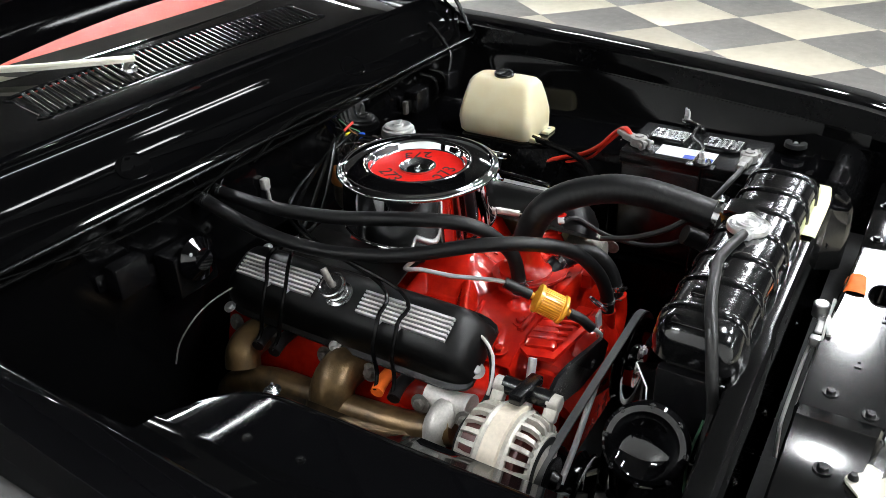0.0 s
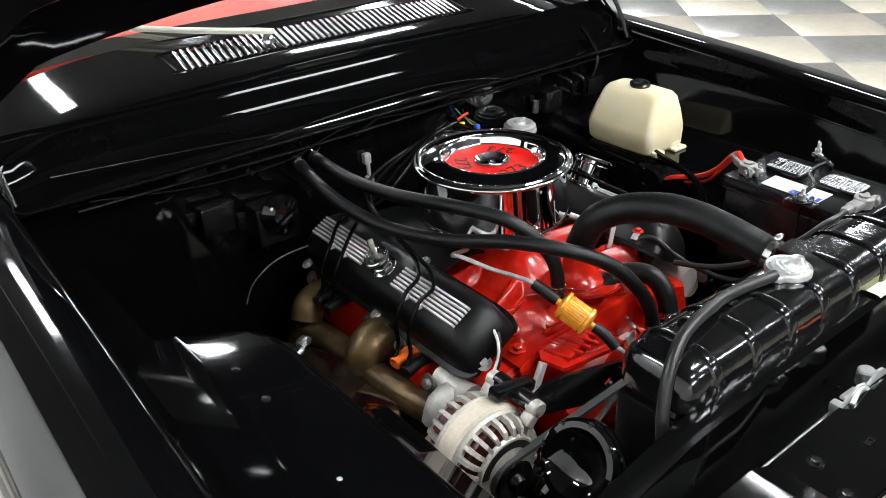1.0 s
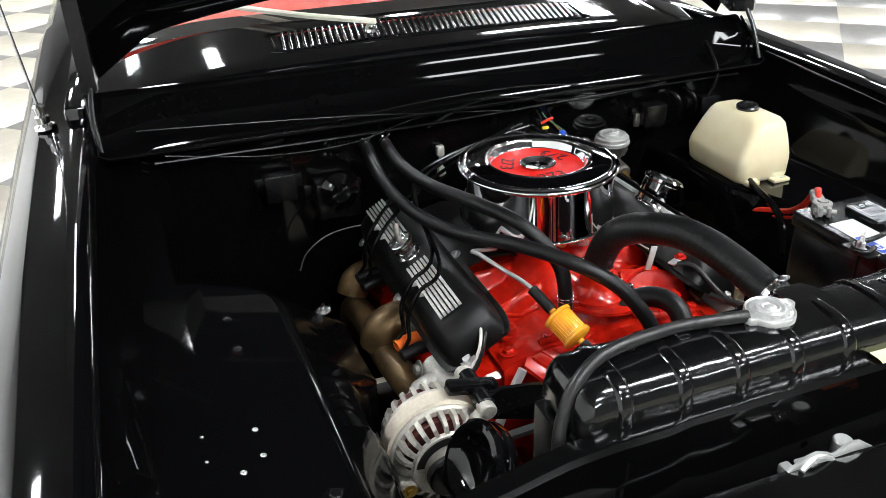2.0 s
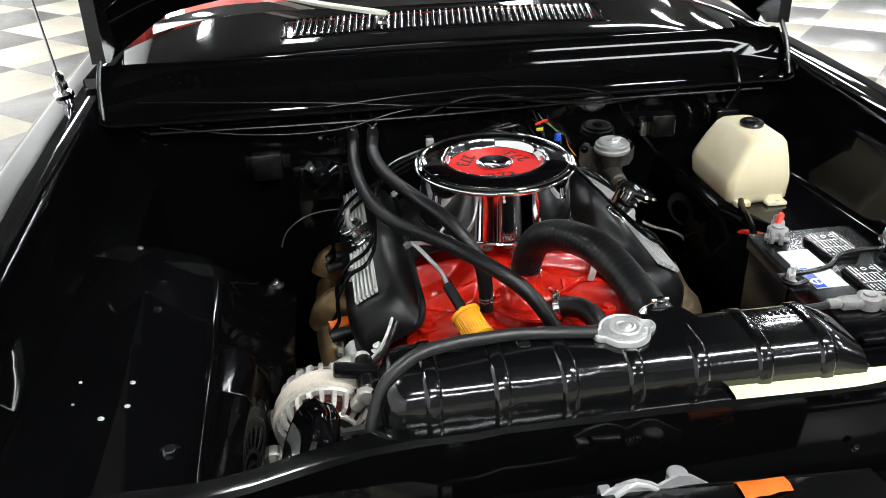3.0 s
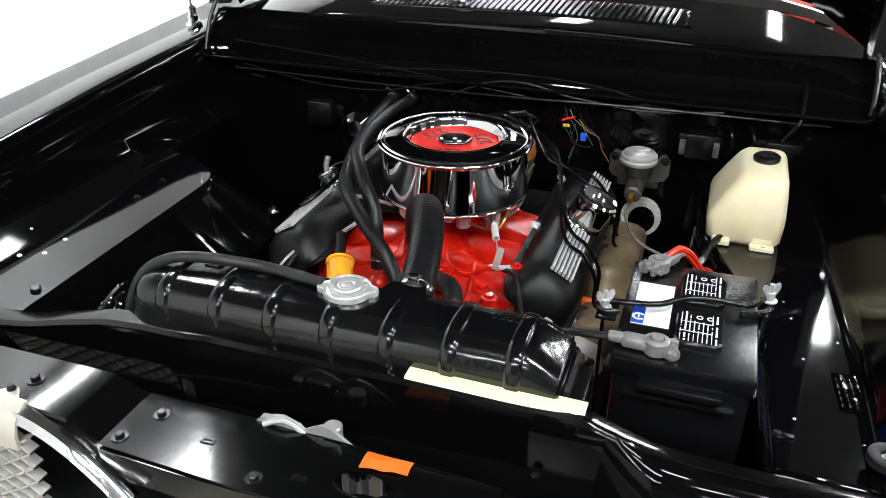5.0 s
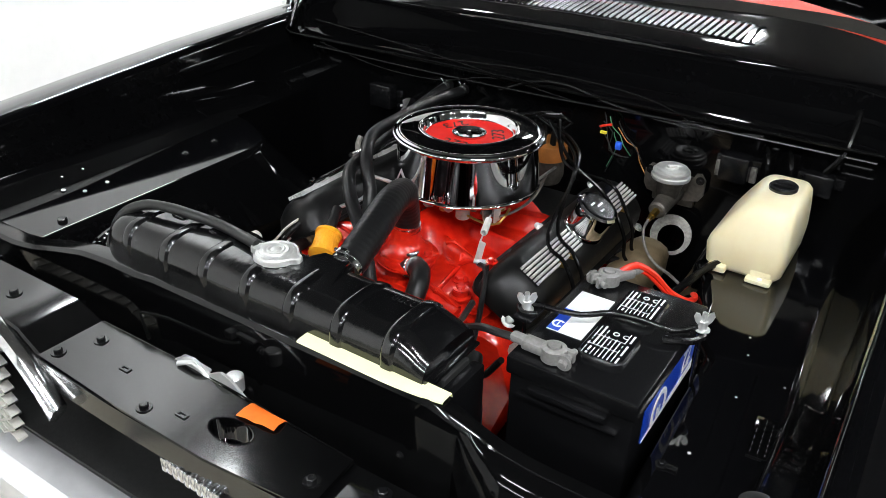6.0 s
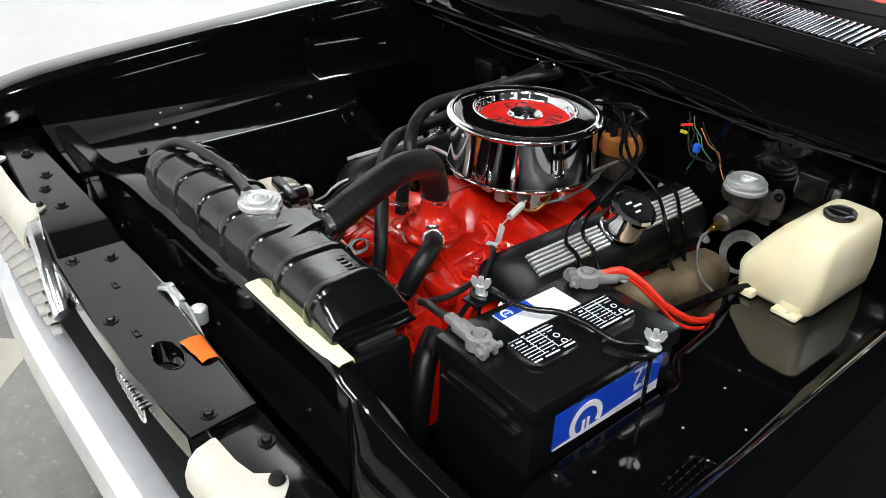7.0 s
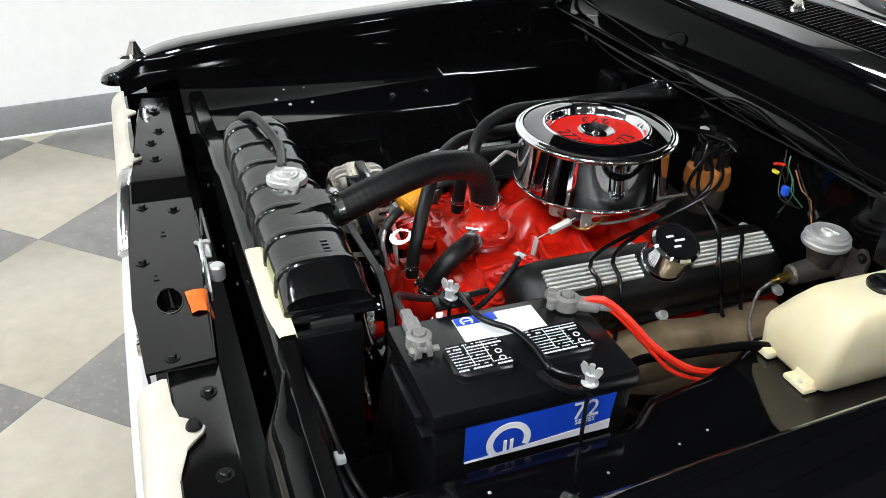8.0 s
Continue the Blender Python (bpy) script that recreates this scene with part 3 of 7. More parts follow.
def windshield():
    bm = B()
    loft(bm, [[(x, 0.622 + t * 0.55 + 0.10 * (x / 0.66) ** 2, zc(x, 0.62) + 0.004 + t * 0.34) for x in (-0.66, -0.4, -0.2, 0, 0.2, 0.4, 0.66)] for t in (0, 0.33, 0.66, 1)])
    thicken(bm, 0.005)
    g = part("windshield", bm, GLASS, car, "curved clear windshield")
    g.visible_shadow = False
    bm = B()
    loft(bm, [[(x, 0.655 + 0.10 * (x / 0.66) ** 2, 0.98), (x, 0.66 + 0.10 * (x / 0.66) ** 2, 1.045 - 0.05 * x * x), (x, 0.70 + 0.10 * (x / 0.66) ** 2, 1.060 - 0.05 * x * x), (x, 0.90, 1.085 - 0.04 * x * x), (x, 1.10, 1.075), (x, 1.13, 1.04), (x, 1.13, 0.98)] for x in [-0.62 + 0.062 * i for i in range(21)]], closed=True, caps=True)
    part("dashboard", bm, REDDASH, car, "red padded dashboard")
    bm = B()
    loft(bm, [[(x, 0.596 + 0.10 * (x / 0.66) ** 2, zc(x, 0.60) + 0.0005), (x, 0.603 + 0.10 * (x / 0.66) ** 2, zc(x, 0.60) + 0.010), (x, 0.626 + 0.10 * (x / 0.66) ** 2, zc(x, 0.62) + 0.016), (x, 0.634 + 0.10 * (x / 0.66) ** 2, zc(x, 0.62) + 0.002)] for x in [-0.66 + 0.055 * i for i in range(25)]], closed=True, caps=True)
    part("windshield_trim", bm, CHROME, car, "bright chrome windshield moulding")
    for x0 in (-0.142,):
        bm = B()
        z0 = zc(x0, 0.52)
        lathe(bm, [(0, 0.016), (0.006, 0.016), (0.009, 0.013), (0.011, 0.007), (0.015, 0.004), (0.016, -0.002)], Matrix.Translation((x0, 0.515, z0)), 24)
        part("wiper_pivot", bm, CHROME, car, "chrome wiper pivot")
        bm = B()
        path = spline([(x0 + 0.010, 0.506, z0 + 0.019), (x0 - 0.02, 0.516, z0 + 0.023), (x0 - 0.12, 0.580, z0 + 0.030), (x0 - 0.21, 0.650, z0 + 0.038), (x0 - 0.34, 0.755, z0 + 0.05)], 0.02)
        rows = []
        for i, q in enumerate(path):
            w = (0.0105 - 0.005 * i / len(path)) * min(1.0, 0.45 + 0.28 * i)
            rows.append([q + Vector((-0.6 * a * w, -0.8 * a * w, h)) for a, h in ((-1, -0.004), (-1, 0.002), (-0.6, 0.005), (0.6, 0.005), (1, 0.002), (1, -0.004))])
        loft(bm, rows, closed=True, caps=True)
        part("wiper_arm", bm, POT, car, "pale metal wiper arm")
    # plain body behind, closing the car
    for s in (-1, 1):
        bm = B()
        box(bm, (s * 0.735, 0.70, 0.76), (0.05, 0.58, 0.44), 0.01)
        part("cowl_side", bm, PAINT, car)
        bm = B()
        loft(bm, [[(s * 0.850, y, 0.30), (s * 0.872, y, 0.55), (s * 0.868, y, 0.74), (s * 0.852, y, 0.93), (s * 0.82, y, 0.965), (s * 0.74, y, 0.97)] for y in (1.25, 1.8, 2.4, 3.0, 3.6)])
        thicken(bm, 0.02)
        part("door_panel", bm, PAINT, car)
        bm = B()
        tube(bm, [(s * 0.66, 2.95, 0.96), (s * 0.58, 2.52, 1.38)], 0.04, 10)
        part("rear_pillar", bm, PAINT, car)
        bm = B()
        tube(bm, [(s * 0.65, 0.88, 1.06), (s * 0.58, 1.40, 1.39)], 0.018, 8)
        part("pillar", bm, PAINT, car)
    bm = B()
    box(bm, (0, 3.25, 0.93), (1.66, 0.92, 0.05), 0.02)
    part("boot_lid", bm, PAINT, car)
    bm = B()
    box(bm, (0, 3.66, 0.66), (1.68, 0.06, 0.56), 0.02)
    part("tail_panel", bm, PAINT, car)
    bm = B()
    box(bm, (0, 2.2, 0.34), (1.6, 2.6, 0.05), 0.01)
    part("cabin_floor", bm, MATT, car)
    for y in (1.75, 2.55):
        bm = B()
        box(bm, (0, y, 0.56), (1.36, 0.46, 0.16), 0.05)
        box(bm, (0, y + 0.24, 0.78), (1.36, 0.14, 0.46), 0.05, Matrix.Rotation(radians(-12), 4, "X"))
        part("seat_bench", bm, REDDASH, car, "red bench seat")
    bm = B()
    loft(bm, [[(x, y, 1.40 - 0.05 * x * x) for x in (-0.60, -0.4, -0.2, 0, 0.2, 0.4, 0.60)] for y in (1.38, 1.7, 2.1, 2.5)])
    thicken(bm, 0.03)
    part("roof", bm, PAINT, car)


windshield()


def front_end():
    # radiator support: a rolled bar with a high middle that steps down at both ends
    RAIL = [(-0.66, 0.799), (-0.45, 0.801), (-0.40, 0.808), (-0.34, 0.824), (-0.27, 0.840), (-0.22, 0.845), (0.335, 0.845), (0.365, 0.833), (0.41, 0.815), (0.46, 0.808), (0.66, 0.805)]
    def bar(xs, name):
        bm = B()
        rows = []
        for x in xs:
            z = lerp(RAIL, x)
            wide = 0.026 + 0.004 * min(1, max(0, (-0.12 - x) / 0.03)) - 0.004 * min(1, max(0, (x - 0.35) / 0.04))
            y1 = -0.594
            y0 = y1 - wide
            rows.append([(x, y1, z - 0.05), (x, y1, z - 0.003), (x, y1 - 0.003, z), (x, y0 + 0.004, z), (x, y0, z - 0.004), (x, y0 - 0.002, z - 0.04), (x, y0 + 0.004, z - 0.16), (x, y0 + 0.012, z - 0.45)])
        loft(bm, [r[3:] for r in rows])
        loft(bm, [r[:3] for r in rows])
        thicken(bm, 0.002)
        p = part(name, bm, CHASSIS, car, "black radiator support panel with a rolled top")
        bm = B()
        loft(bm, [[Vector(r[1]) + Vector((0, 0.001, 0.0)), Vector(r[2]) + Vector((0, 0.001, 0.0014)), Vector(r[2]) + Vector((0, -0.003, 0.0018)), Vector(r[3]) + Vector((0, 0.002, 0.0018)), Vector(r[3]) + Vector((0, -0.001, 0.0014)), Vector(r[4]) + Vector((0, -0.002, 0.0))] for r in rows])
        thicken(bm, 0.0012)
        part("top_rail", bm, LATCHPAINT, p, "glossy black rolled top edge")
        return p
    sup = bar([-0.66 + 1.32 * i / 44 for i in range(45)], "radiator_support")
    bm = B()
    rows = []
    for i in range(25):
        x = 0.352 + 0.30 * i / 24
        z = lerp(RAIL, x) + 0.001
        f = min(1.0, i / 6)
        y = -0.594 - 0.018 - 0.008 * f
        rows.append([(x, y + 0.010, z), (x, y, z - 0.001), (x, y - 0.012 * f, z - 0.006), (x, y - 0.022 * f, z - 0.018), (x, y - 0.030 * f, z - 0.040), (x, y - 0.034 * f, z - 0.085), (x, y - 0.030 * f, z - 0.16)])
    loft(bm, rows)
    thicken(bm, 0.002)
    part("wing", bm, CHASSIS, sup, "glossy black rolled wing of the radiator support")
    for x, z in ((-0.44, 0.70), (-0.30, 0.74), (0.43, 0.72), (0.30, 0.76), (-0.12, 0.71), (0.06, 0.745)):
        bm = B()
        bolt(bm, (x, -0.628, z), (0, -1, 0), 0.0032)
        part("bolt", bm, SATIN, sup)
    # latch panel that joins the fenders ahead of the radiator
    bm = B()
    m = Matrix.Translation((0, 0, 0.780))
    plate(bm, [(-0.175, -0.766), (0.0, -0.775), (0.14, -0.777), (0.285, -0.766), (0.277, -0.686), (0.10, -0.680), (-0.02, -0.670), (-0.175, -0.670)],
          [ring(0.134, -0.728, 0.030, 0.017, 22)], 0.004, m)
    latch = part("latch_panel", bm, LATCHPAINT, car, "black sheet metal hood latch panel")
    bm = B()
    loft(bm, [[(x, -0.670 - 0.016 * max(0, x + 0.02) / 0.297, 0.7835), (x, -0.667 - 0.016 * max(0, x + 0.02) / 0.297, 0.775), (x, -0.667 - 0.016 * max(0, x + 0.02) / 0.297, 0.70)] for x in (-0.172, -0.1, 0.0, 0.10, 0.277)])
    loft(bm, [[(x, -0.748 - 0.028 * math.sin(max(0, min(1, (x + 0.46) / 0.75)) * math.pi * 0.75), 0.780), (x, -0.745 - 0.028 * math.sin(max(0, min(1, (x + 0.46) / 0.75)) * math.pi * 0.75), 0.74)] for x in [-0.17 + 0.045 * i for i in range(11)]])
    thicken(bm, 0.002)
    part("flange", bm, LATCHPAINT, latch)
    bm = B()
    lathe(bm, [(1.0, 0.0), (1.0, -0.030), (0.9, -0.032)], Matrix.Translation((0.134, -0.728, 0.783)) @ Matrix.Diagonal((0.030, 0.017, 1, 1)), 28)
    lathe(bm, [(1.0, 0.0008), (1.07, 0.0012), (1.10, 0.0)], Matrix.Translation((0.134, -0.728, 0.784)) @ Matrix.Diagonal((0.030, 0.017, 1, 1)), 28)
    part("hole_rim", bm, PAINT, latch, "pressed rim of the latch hole")
    bm = B()
    box(bm, (0.425, -0.712, 0.770), (0.30, 0.064, 0.010), 0.003)
    part("side_panel", bm, LATCHPAINT, latch)
    for x, y in ((0.33, -0.70), (0.47, -0.70)):
        bm = B()
        bolt(bm, (x, y, 0.775), (0, 0, 1), 0.006)
        part("bolt", bm, SATIN, latch)
    # the passenger's end steps up
    bm = B()
    loft(bm, [[(x, -0.668, z - 0.05), (x, -0.668, z - 0.003), (x, -0.671, z), (x, y0 + 0.003, z), (x, y0, z - 0.003), (x, y0 + 0.002, z - 0.04)]
              for x, y0, z in ((-0.172, -0.766, 0.7835), (-0.176, -0.766, 0.785), (-0.215, -0.763, 0.801), (-0.220, -0.762, 0.803), (-0.34, -0.752, 0.804), (-0.46, -0.742, 0.804), (-0.63, -0.725, 0.80))])
    thicken(bm, 0.002)
    part("side_panel", bm, LATCHPAINT, latch, "raised end of the latch panel")
    for x, y in ((-0.301, -0.714), (-0.376, -0.717), (-0.43, -0.70), (-0.54, -0.70)):
        bm = B()
        bolt(bm, (x, y, 0.804), (0, 0, 1), 0.0062)
        part("bolt", bm, SATIN, latch)
    for x, y in ((-0.157, -0.748), (0.021, -0.757), (0.262, -0.735), (-0.135, -0.70)):
        bm = B()
        bolt(bm, (x, y, 0.784), (0, 0, 1), 0.0058)
        part("bolt", bm, SATIN, latch)
    for x, y in ((-0.058, -0.722), (0.068, -0.741)):
        bm = B()
        plate(bm, [(x - 0.008, y - 0.004), (x + 0.008, y - 0.004), (x + 0.008, y + 0.004), (x - 0.008, y + 0.004)], [[(x - 0.005, y - 0.002), (x + 0.005, y - 0.002), (x + 0.005, y + 0.002), (x - 0.005, y + 0.002)]], 0.0015, Matrix.Translation((0, 0, 0.784)))
        part("slot", bm, SATIN, latch)
    # bumper
    bm = B()
    rows = []
    for i in range(33):
        x = -0.86 + 1.72 * i / 32
        yb = -0.80 + 0.09 * (abs(x) / 0.86) ** 4 - 0.0
        sec = [(yb + 0.075, 0.56), (yb + 0.05, 0.575), (yb + 0.01, 0.572), (yb - 0.012, 0.55), (yb - 0.018, 0.50), (yb - 0.008, 0.455), (yb + 0.02, 0.44)]
        rows.append([(x, y, z) for y, z in sec])
    loft(bm, rows)
    thicken(bm, 0.003)
    part("bumper", bm, BUMPER, car, "bright chrome front bumper")


front_end()


def grille_end(s):
    """Cream pot-metal grille end casting with its mesh insert, bolted to the latch panel."""
    bm = B()
    if s > 0:
        edge = [(0.30, 0.0), (0.345, 0.002), (0.372, 0.008), (0.388, 0.030), (0.396, 0.034), (0.404, 0.031), (0.425, 0.012), (0.47, 0.0), (0.54, 0.0), (0.555, 0.014), (0.57, 0.0), (0.64, 0.0)]
    else:
        edge = [(0.275, 0.0), (0.290, 0.002), (0.302, 0.016), (0.307, 0.018), (0.312, 0.016), (0.328, 0.002), (0.36, 0.0), (0.45, 0.0), (0.515, 0.002), (0.529, 0.017), (0.534, 0.019), (0.539, 0.017), (0.556, 0.002), (0.60, 0.0), (0.66, 0.0)]
    xs = [x for x, tab in edge]
    back = -0.745 if s > 0 else -0.754
    top = 0.782 if s > 0 else 0.808
    rows = []
    for x, tab in edge:
        rows.append([(s * x, back + tab, top + 0.001), (s * x, back - 0.005 + tab * 0.3, top + 0.002), (s * x, -0.768, top - 0.003), (s * x, -0.778, top - 0.013), (s * x, -0.784, top - 0.030), (s * x, -0.784, top - 0.05)])
    loft(bm, rows)
    thicken(bm, 0.004)
    p = part("grille_surround", bm, POT, car, "cream grey cast metal grille surround")
    bm = B()
    lathe(bm, [(0, 0.008), (0.006, 0.008), (0.0085, 0.004), (0.0095, 0.0)], Matrix.Translation((s * xs[4 if s > 0 else 3], back + (0.022 if s > 0 else 0.010), top + 0.003)) @ Matrix.Diagonal((1, 1, 1, 1) if s > 0 else (0.6, 0.6, 0.8, 1)), 18)
    part("bolt", bm, RUBBER, p)
    if s > 0:
        return
    # polished rim that sweeps down to the middle of the nose
    bm = B()
    rows = []
    for k in range(13):
        f = k / 12
        x = s * (xs[0] + 0.01 - 0.16 * f)
        y, z = -0.764 - 0.020 * f, top - 0.006 - 0.075 * f * f
        rows.append([(x, y + 0.014, z), (x, y + 0.006, z + 0.004), (x, y - 0.006, z + 0.001), (x, y - 0.013, z - 0.008), (x, y - 0.006, z - 0.014), (x, y + 0.010, z - 0.008)])
    loft(bm, rows, closed=True, caps=True)
    part("grille_rim", bm, CHROME_OLD, p, "polished grille rim")
    # crossed lattice of the grille insert
    z0, z1 = 0.60, top - 0.035
    x0, x1 = xs[0] - 0.01, xs[-1]
    n = 11
    for i in range(-8, n):
        for q in (-1, 1):
            bm = B()
            a, c = x0 + (x1 - x0) * i / n, x0 + (x1 - x0) * (i + 8) / n
            za, zb = (z0, z1) if q > 0 else (z1, z0)
            ta, tb = max(0.0, (x0 - a) / (c - a)), min(1.0, (x1 - a) / (c - a))
            if tb <= ta:
                continue
            pa, pb = (s * (a + (c - a) * ta), -0.770, za + (zb - za) * ta), (s * (a + (c - a) * tb), -0.770, za + (zb - za) * tb)
            loft(bm, [[Vector(e) + Vector((0, dy, dz)) for dy, dz in ((-0.009, -0.0016), (0.006, -0.0016), (0.006, 0.0016), (-0.009, 0.0016))] for e in (pa, pb)], closed=True, caps=True)
            part("bar", bm, GREYSPRING, p)


grille_end(-1)
grille_end(1)


def fender_signal(s):
    bm = B()
    y, z = -0.722, zt(-0.722) - 0.006
    lathe(bm, [(0, 0.008), (0.016, 0.006), (0.022, 0)], Matrix.Translation((s * 0.745, y, z)) @ Matrix.Diagonal((0.7, 1.6, 1, 1)), 20)
    loft(bm, [[(s * 0.745 - w, y + a, z + 0.006), (s * 0.745 - w, y + b, z + 0.036), (s * 0.745 + w, y + b, z + 0.036), (s * 0.745 + w, y + a, z + 0.006)] for a, b, w in ((-0.016, -0.004, 0.006), (0.0, 0.004, 0.009), (0.022, 0.008, 0.006))], closed=True, caps=True)
    part("signal_lamp", bm, CHROME, car, "chrome turn signal repeater on the fender")


fender_signal(-1)
fender_signal(1)


def underbody():
    bm = B()
    box(bm, (0, -0.10, 0.28), (1.56, 0.80, 0.006))
    part("splash_pan", bm, MATT, car)
    bm = B()
    box(bm, (0, -0.70, 0.62), (1.30, 0.13, 0.004))
    part("air_dam", bm, MATT, car)
    bm = B()
    loft(bm, [[(x, -0.60, 0.42), (x, -0.66, 0.45), (x, -0.735, 0.50), (x, -0.745, 0.60)] for x in (-0.70, 0.0, 0.70)])
    thicken(bm, 0.002)
    part("gravel_pan", bm, SATIN, car, "black gravel pan behind the bumper")
    for s in (-1, 1):
        bm = B()
        loft(bm, [[(s * 0.665, y, z) for z in (0.30, 0.60, 0.80)] for y in (-0.75, -0.62)])
        thicken(bm, 0.002)
        part("side_splash", bm, CHASSIS_DIM, car)
        for y in (-0.10, 2.45):
            bm = B()
            lathe(bm, [(0.19, -0.09), (0.29, -0.09), (0.315, -0.06), (0.318, 0.0), (0.315, 0.06), (0.29, 0.09), (0.19, 0.09)], axis((s * 0.72, y, 0.318), (1, 0, 0)), 40, closed=True)
            part("tyre", bm, RUBBER, car)
            bm = B()
            lathe(bm, [(0, -0.03), (0.06, -0.04), (0.17, -0.05), (0.195, -0.08), (0.195, 0.08), (0.17, 0.05), (0, 0.04)], axis((s * 0.72, y, 0.318), (1, 0, 0)), 32)
            part("rim", bm, STEEL, car)


underbody()


# ---------------------------------------------------------------- engine
engine = thing("engine", "red painted V8 engine with black finned valve covers", "engine", (0, 0, 0.45))


def engine_core():
    # block between the heads, front timing cover
    bm = B()
    loft(bm, [[(-0.20, y, 0.40), (-0.262, y, 0.58), (-0.232, y, 0.675), (-0.20, y, 0.685), (0.20, y, 0.685), (0.232, y, 0.675), (0.262, y, 0.58), (0.20, y, 0.40)] for y in (-0.265, -0.1, 0.1, 0.265)], closed=True, caps=True)
    bmesh.ops.bevel(bm, geom=bm.edges[:], offset=0.008, segments=1, affect="EDGES")
    part("block", bm, RED, engine, "red cast iron block and heads")
    # black slab paints the shade that falls behind the carburettor
    bm = B()
    box(bm, (0, 0.10, 0.69), (0.34, 0.33, 0.03), 0.006)
    part("valley_shade", bm, MATT, engine, "black slab standing in for the shaded valley behind the carburettor")
    # added dark sheet over the red manifold, in place of shade under the hoses
    bm = B()
    loft(bm, [[(x, y, 0.700 + 0.062 * math.sin(math.pi * min(1.0, max(0.0, (x + 0.205) / 0.21))) ** 0.6) for x in (-0.195, -0.18, -0.15, -0.11, -0.07, -0.03)] for y in (-0.045, -0.03, 0.05, 0.14, 0.20)])
    thicken(bm, 0.004)
    part("shade_sheet", bm, MATT, engine, "dull black sheet standing in for shade beside the carburettor")
    bm = B()
    loft(bm, [[(-0.13, y, 0.42), (-0.14, y, 0.58), (-0.10, y, 0.645), (0.10, y, 0.645), (0.14, y, 0.58), (0.13, y, 0.42)] for y in (-0.335, -0.32, -0.26)], closed=True, caps=True)
    bmesh.ops.bevel(bm, geom=bm.edges[:], offset=0.01, segments=2, affect="EDGES")
    part("timing_cover", bm, RED, engine)

    # manifold: one cast surface with plenum, runners and bosses
    def ridge(x, y, x0, y0, x1, y1, w, h):
        dx, dy = x1 - x0, y1 - y0
        t = max(0.0, min(1.0, ((x - x0) * dx + (y - y0) * dy) / (dx * dx + dy * dy)))
        d2 = (x - x0 - dx * t) ** 2 + (y - y0 - dy * t) ** 2
        return h * math.exp(-d2 / (w * w))

    def top(x, y):
        z = 0.690 + 0.030 * max(0.0, 1 - (x / 0.19) ** 4)
        z = max(z, 0.688 + ridge(x, y, -0.02, -0.10, -0.02, 0.10, 0.075, 0.082))
        for s in (-1, 1):
            for yy in (-0.185, -0.065, 0.055, 0.17):
                z = max(z, 0.683 + ridge(x, y, 0.0, yy * 0.55, s * 0.17, yy, 0.024, 0.060))
        z = max(z, 0.690 + 0.052 / (1 + math.exp((math.hypot(x - 0.007, (y + 0.208)) - 0.050) / 0.004)))      # thermostat boss
        z = max(z, 0.690 + 0.040 / (1 + math.exp((math.hypot(x + 0.060, y + 0.226) - 0.020) / 0.003)))        # heater boss
        z = max(z, 0.690 + 0.030 / (1 + math.exp((math.hypot(x - 0.115, y + 0.200) - 0.022) / 0.004)))
        z = max(z, 0.690 + 0.026 / (1 + math.exp((max(abs(x + 0.115) / 1.6, abs(y + 0.215)) - 0.030) / 0.003)))
        return z

    bm = B()
    NX, NY = 110, 120
    loft(bm, [[(x, y, top(x, y)) for y in [-0.270 + 0.39 * j / NY for j in range(NY + 1)]] for x in [-0.185 + 0.37 * i / NX for i in range(NX + 1)]])
    thicken(bm, 0.006)
    inta = part("intake_manifold", bm, RED, engine, "glossy red intake manifold", 60)
    bm = B()
    loft(bm, [[(x, -0.272, top(x, -0.268)), (x, -0.276, top(x, -0.268) - 0.010), (x, -0.268, 0.60)] for x in [-0.185 + 0.37 * i / 30 for i in range(31)]])
    thicken(bm, 0.004)
    part("front_wall", bm, RED, inta)
    for x, y in ((-0.165, -0.245), (-0.165, -0.125), (0.165, -0.245), (0.165, -0.125), (0.165, 0.0), (0.112, -0.199), (-0.10, -0.250), (0.06, -0.252)):
        bm = B()
        bolt(bm, (x, y, top(x, y) + 0.001), (x * 0.3, 0, 0.6), 0.008)
        part("bolt", bm, RED, inta)
    # carburettor pad and thermostat housing
    bm = B()
    box(bm, (0, 0.02, 0.768), (0.13, 0.15, 0.02), 0.006)
    part("pad", bm, RED, inta)
    # teardrop flange with a cast number pad, and casting ribs over the front of the manifold
    bm = B()
    plate(bm, [(0.006 + r * math.cos(a), -0.205 + r * math.sin(a)) for a, r in [(math.tau * i / 36, 0.056 + 0.016 * max(0.0, math.cos(math.tau * i / 36 - 5.4)) ** 3) for i in range(36)]], [], 0.006, Matrix.Translation((0, 0, 0.738)))
    bmesh.ops.bevel(bm, geom=[e for e in bm.edges if e.calc_face_angle(0) > 0.9], offset=0.002, segments=2, affect="EDGES")
    part("flange", bm, RED, inta)
    for x0, y0, x1, y1, h in ((0.055, -0.235, 0.150, -0.262, 0.008), (0.060, -0.16, 0.165, -0.165, 0.007), (0.04, -0.13, 0.16, -0.10, 0.006), (-0.12, -0.258, -0.03, -0.262, 0.008), (-0.08, -0.17, -0.165, -0.19, 0.006), (0.085, -0.15, 0.10, -0.255, 0.006)):
        bm = B()
        pts = [(x0 + (x1 - x0) * k / 8, y0 + (y1 - y0) * k / 8) for k in range(9)]
        tube(bm, [(x, y, top(x, y) + h * 0.3) for x, y in pts], h * 0.7, 8)
        part("casting_rib", bm, RED, inta)
    bm = B()
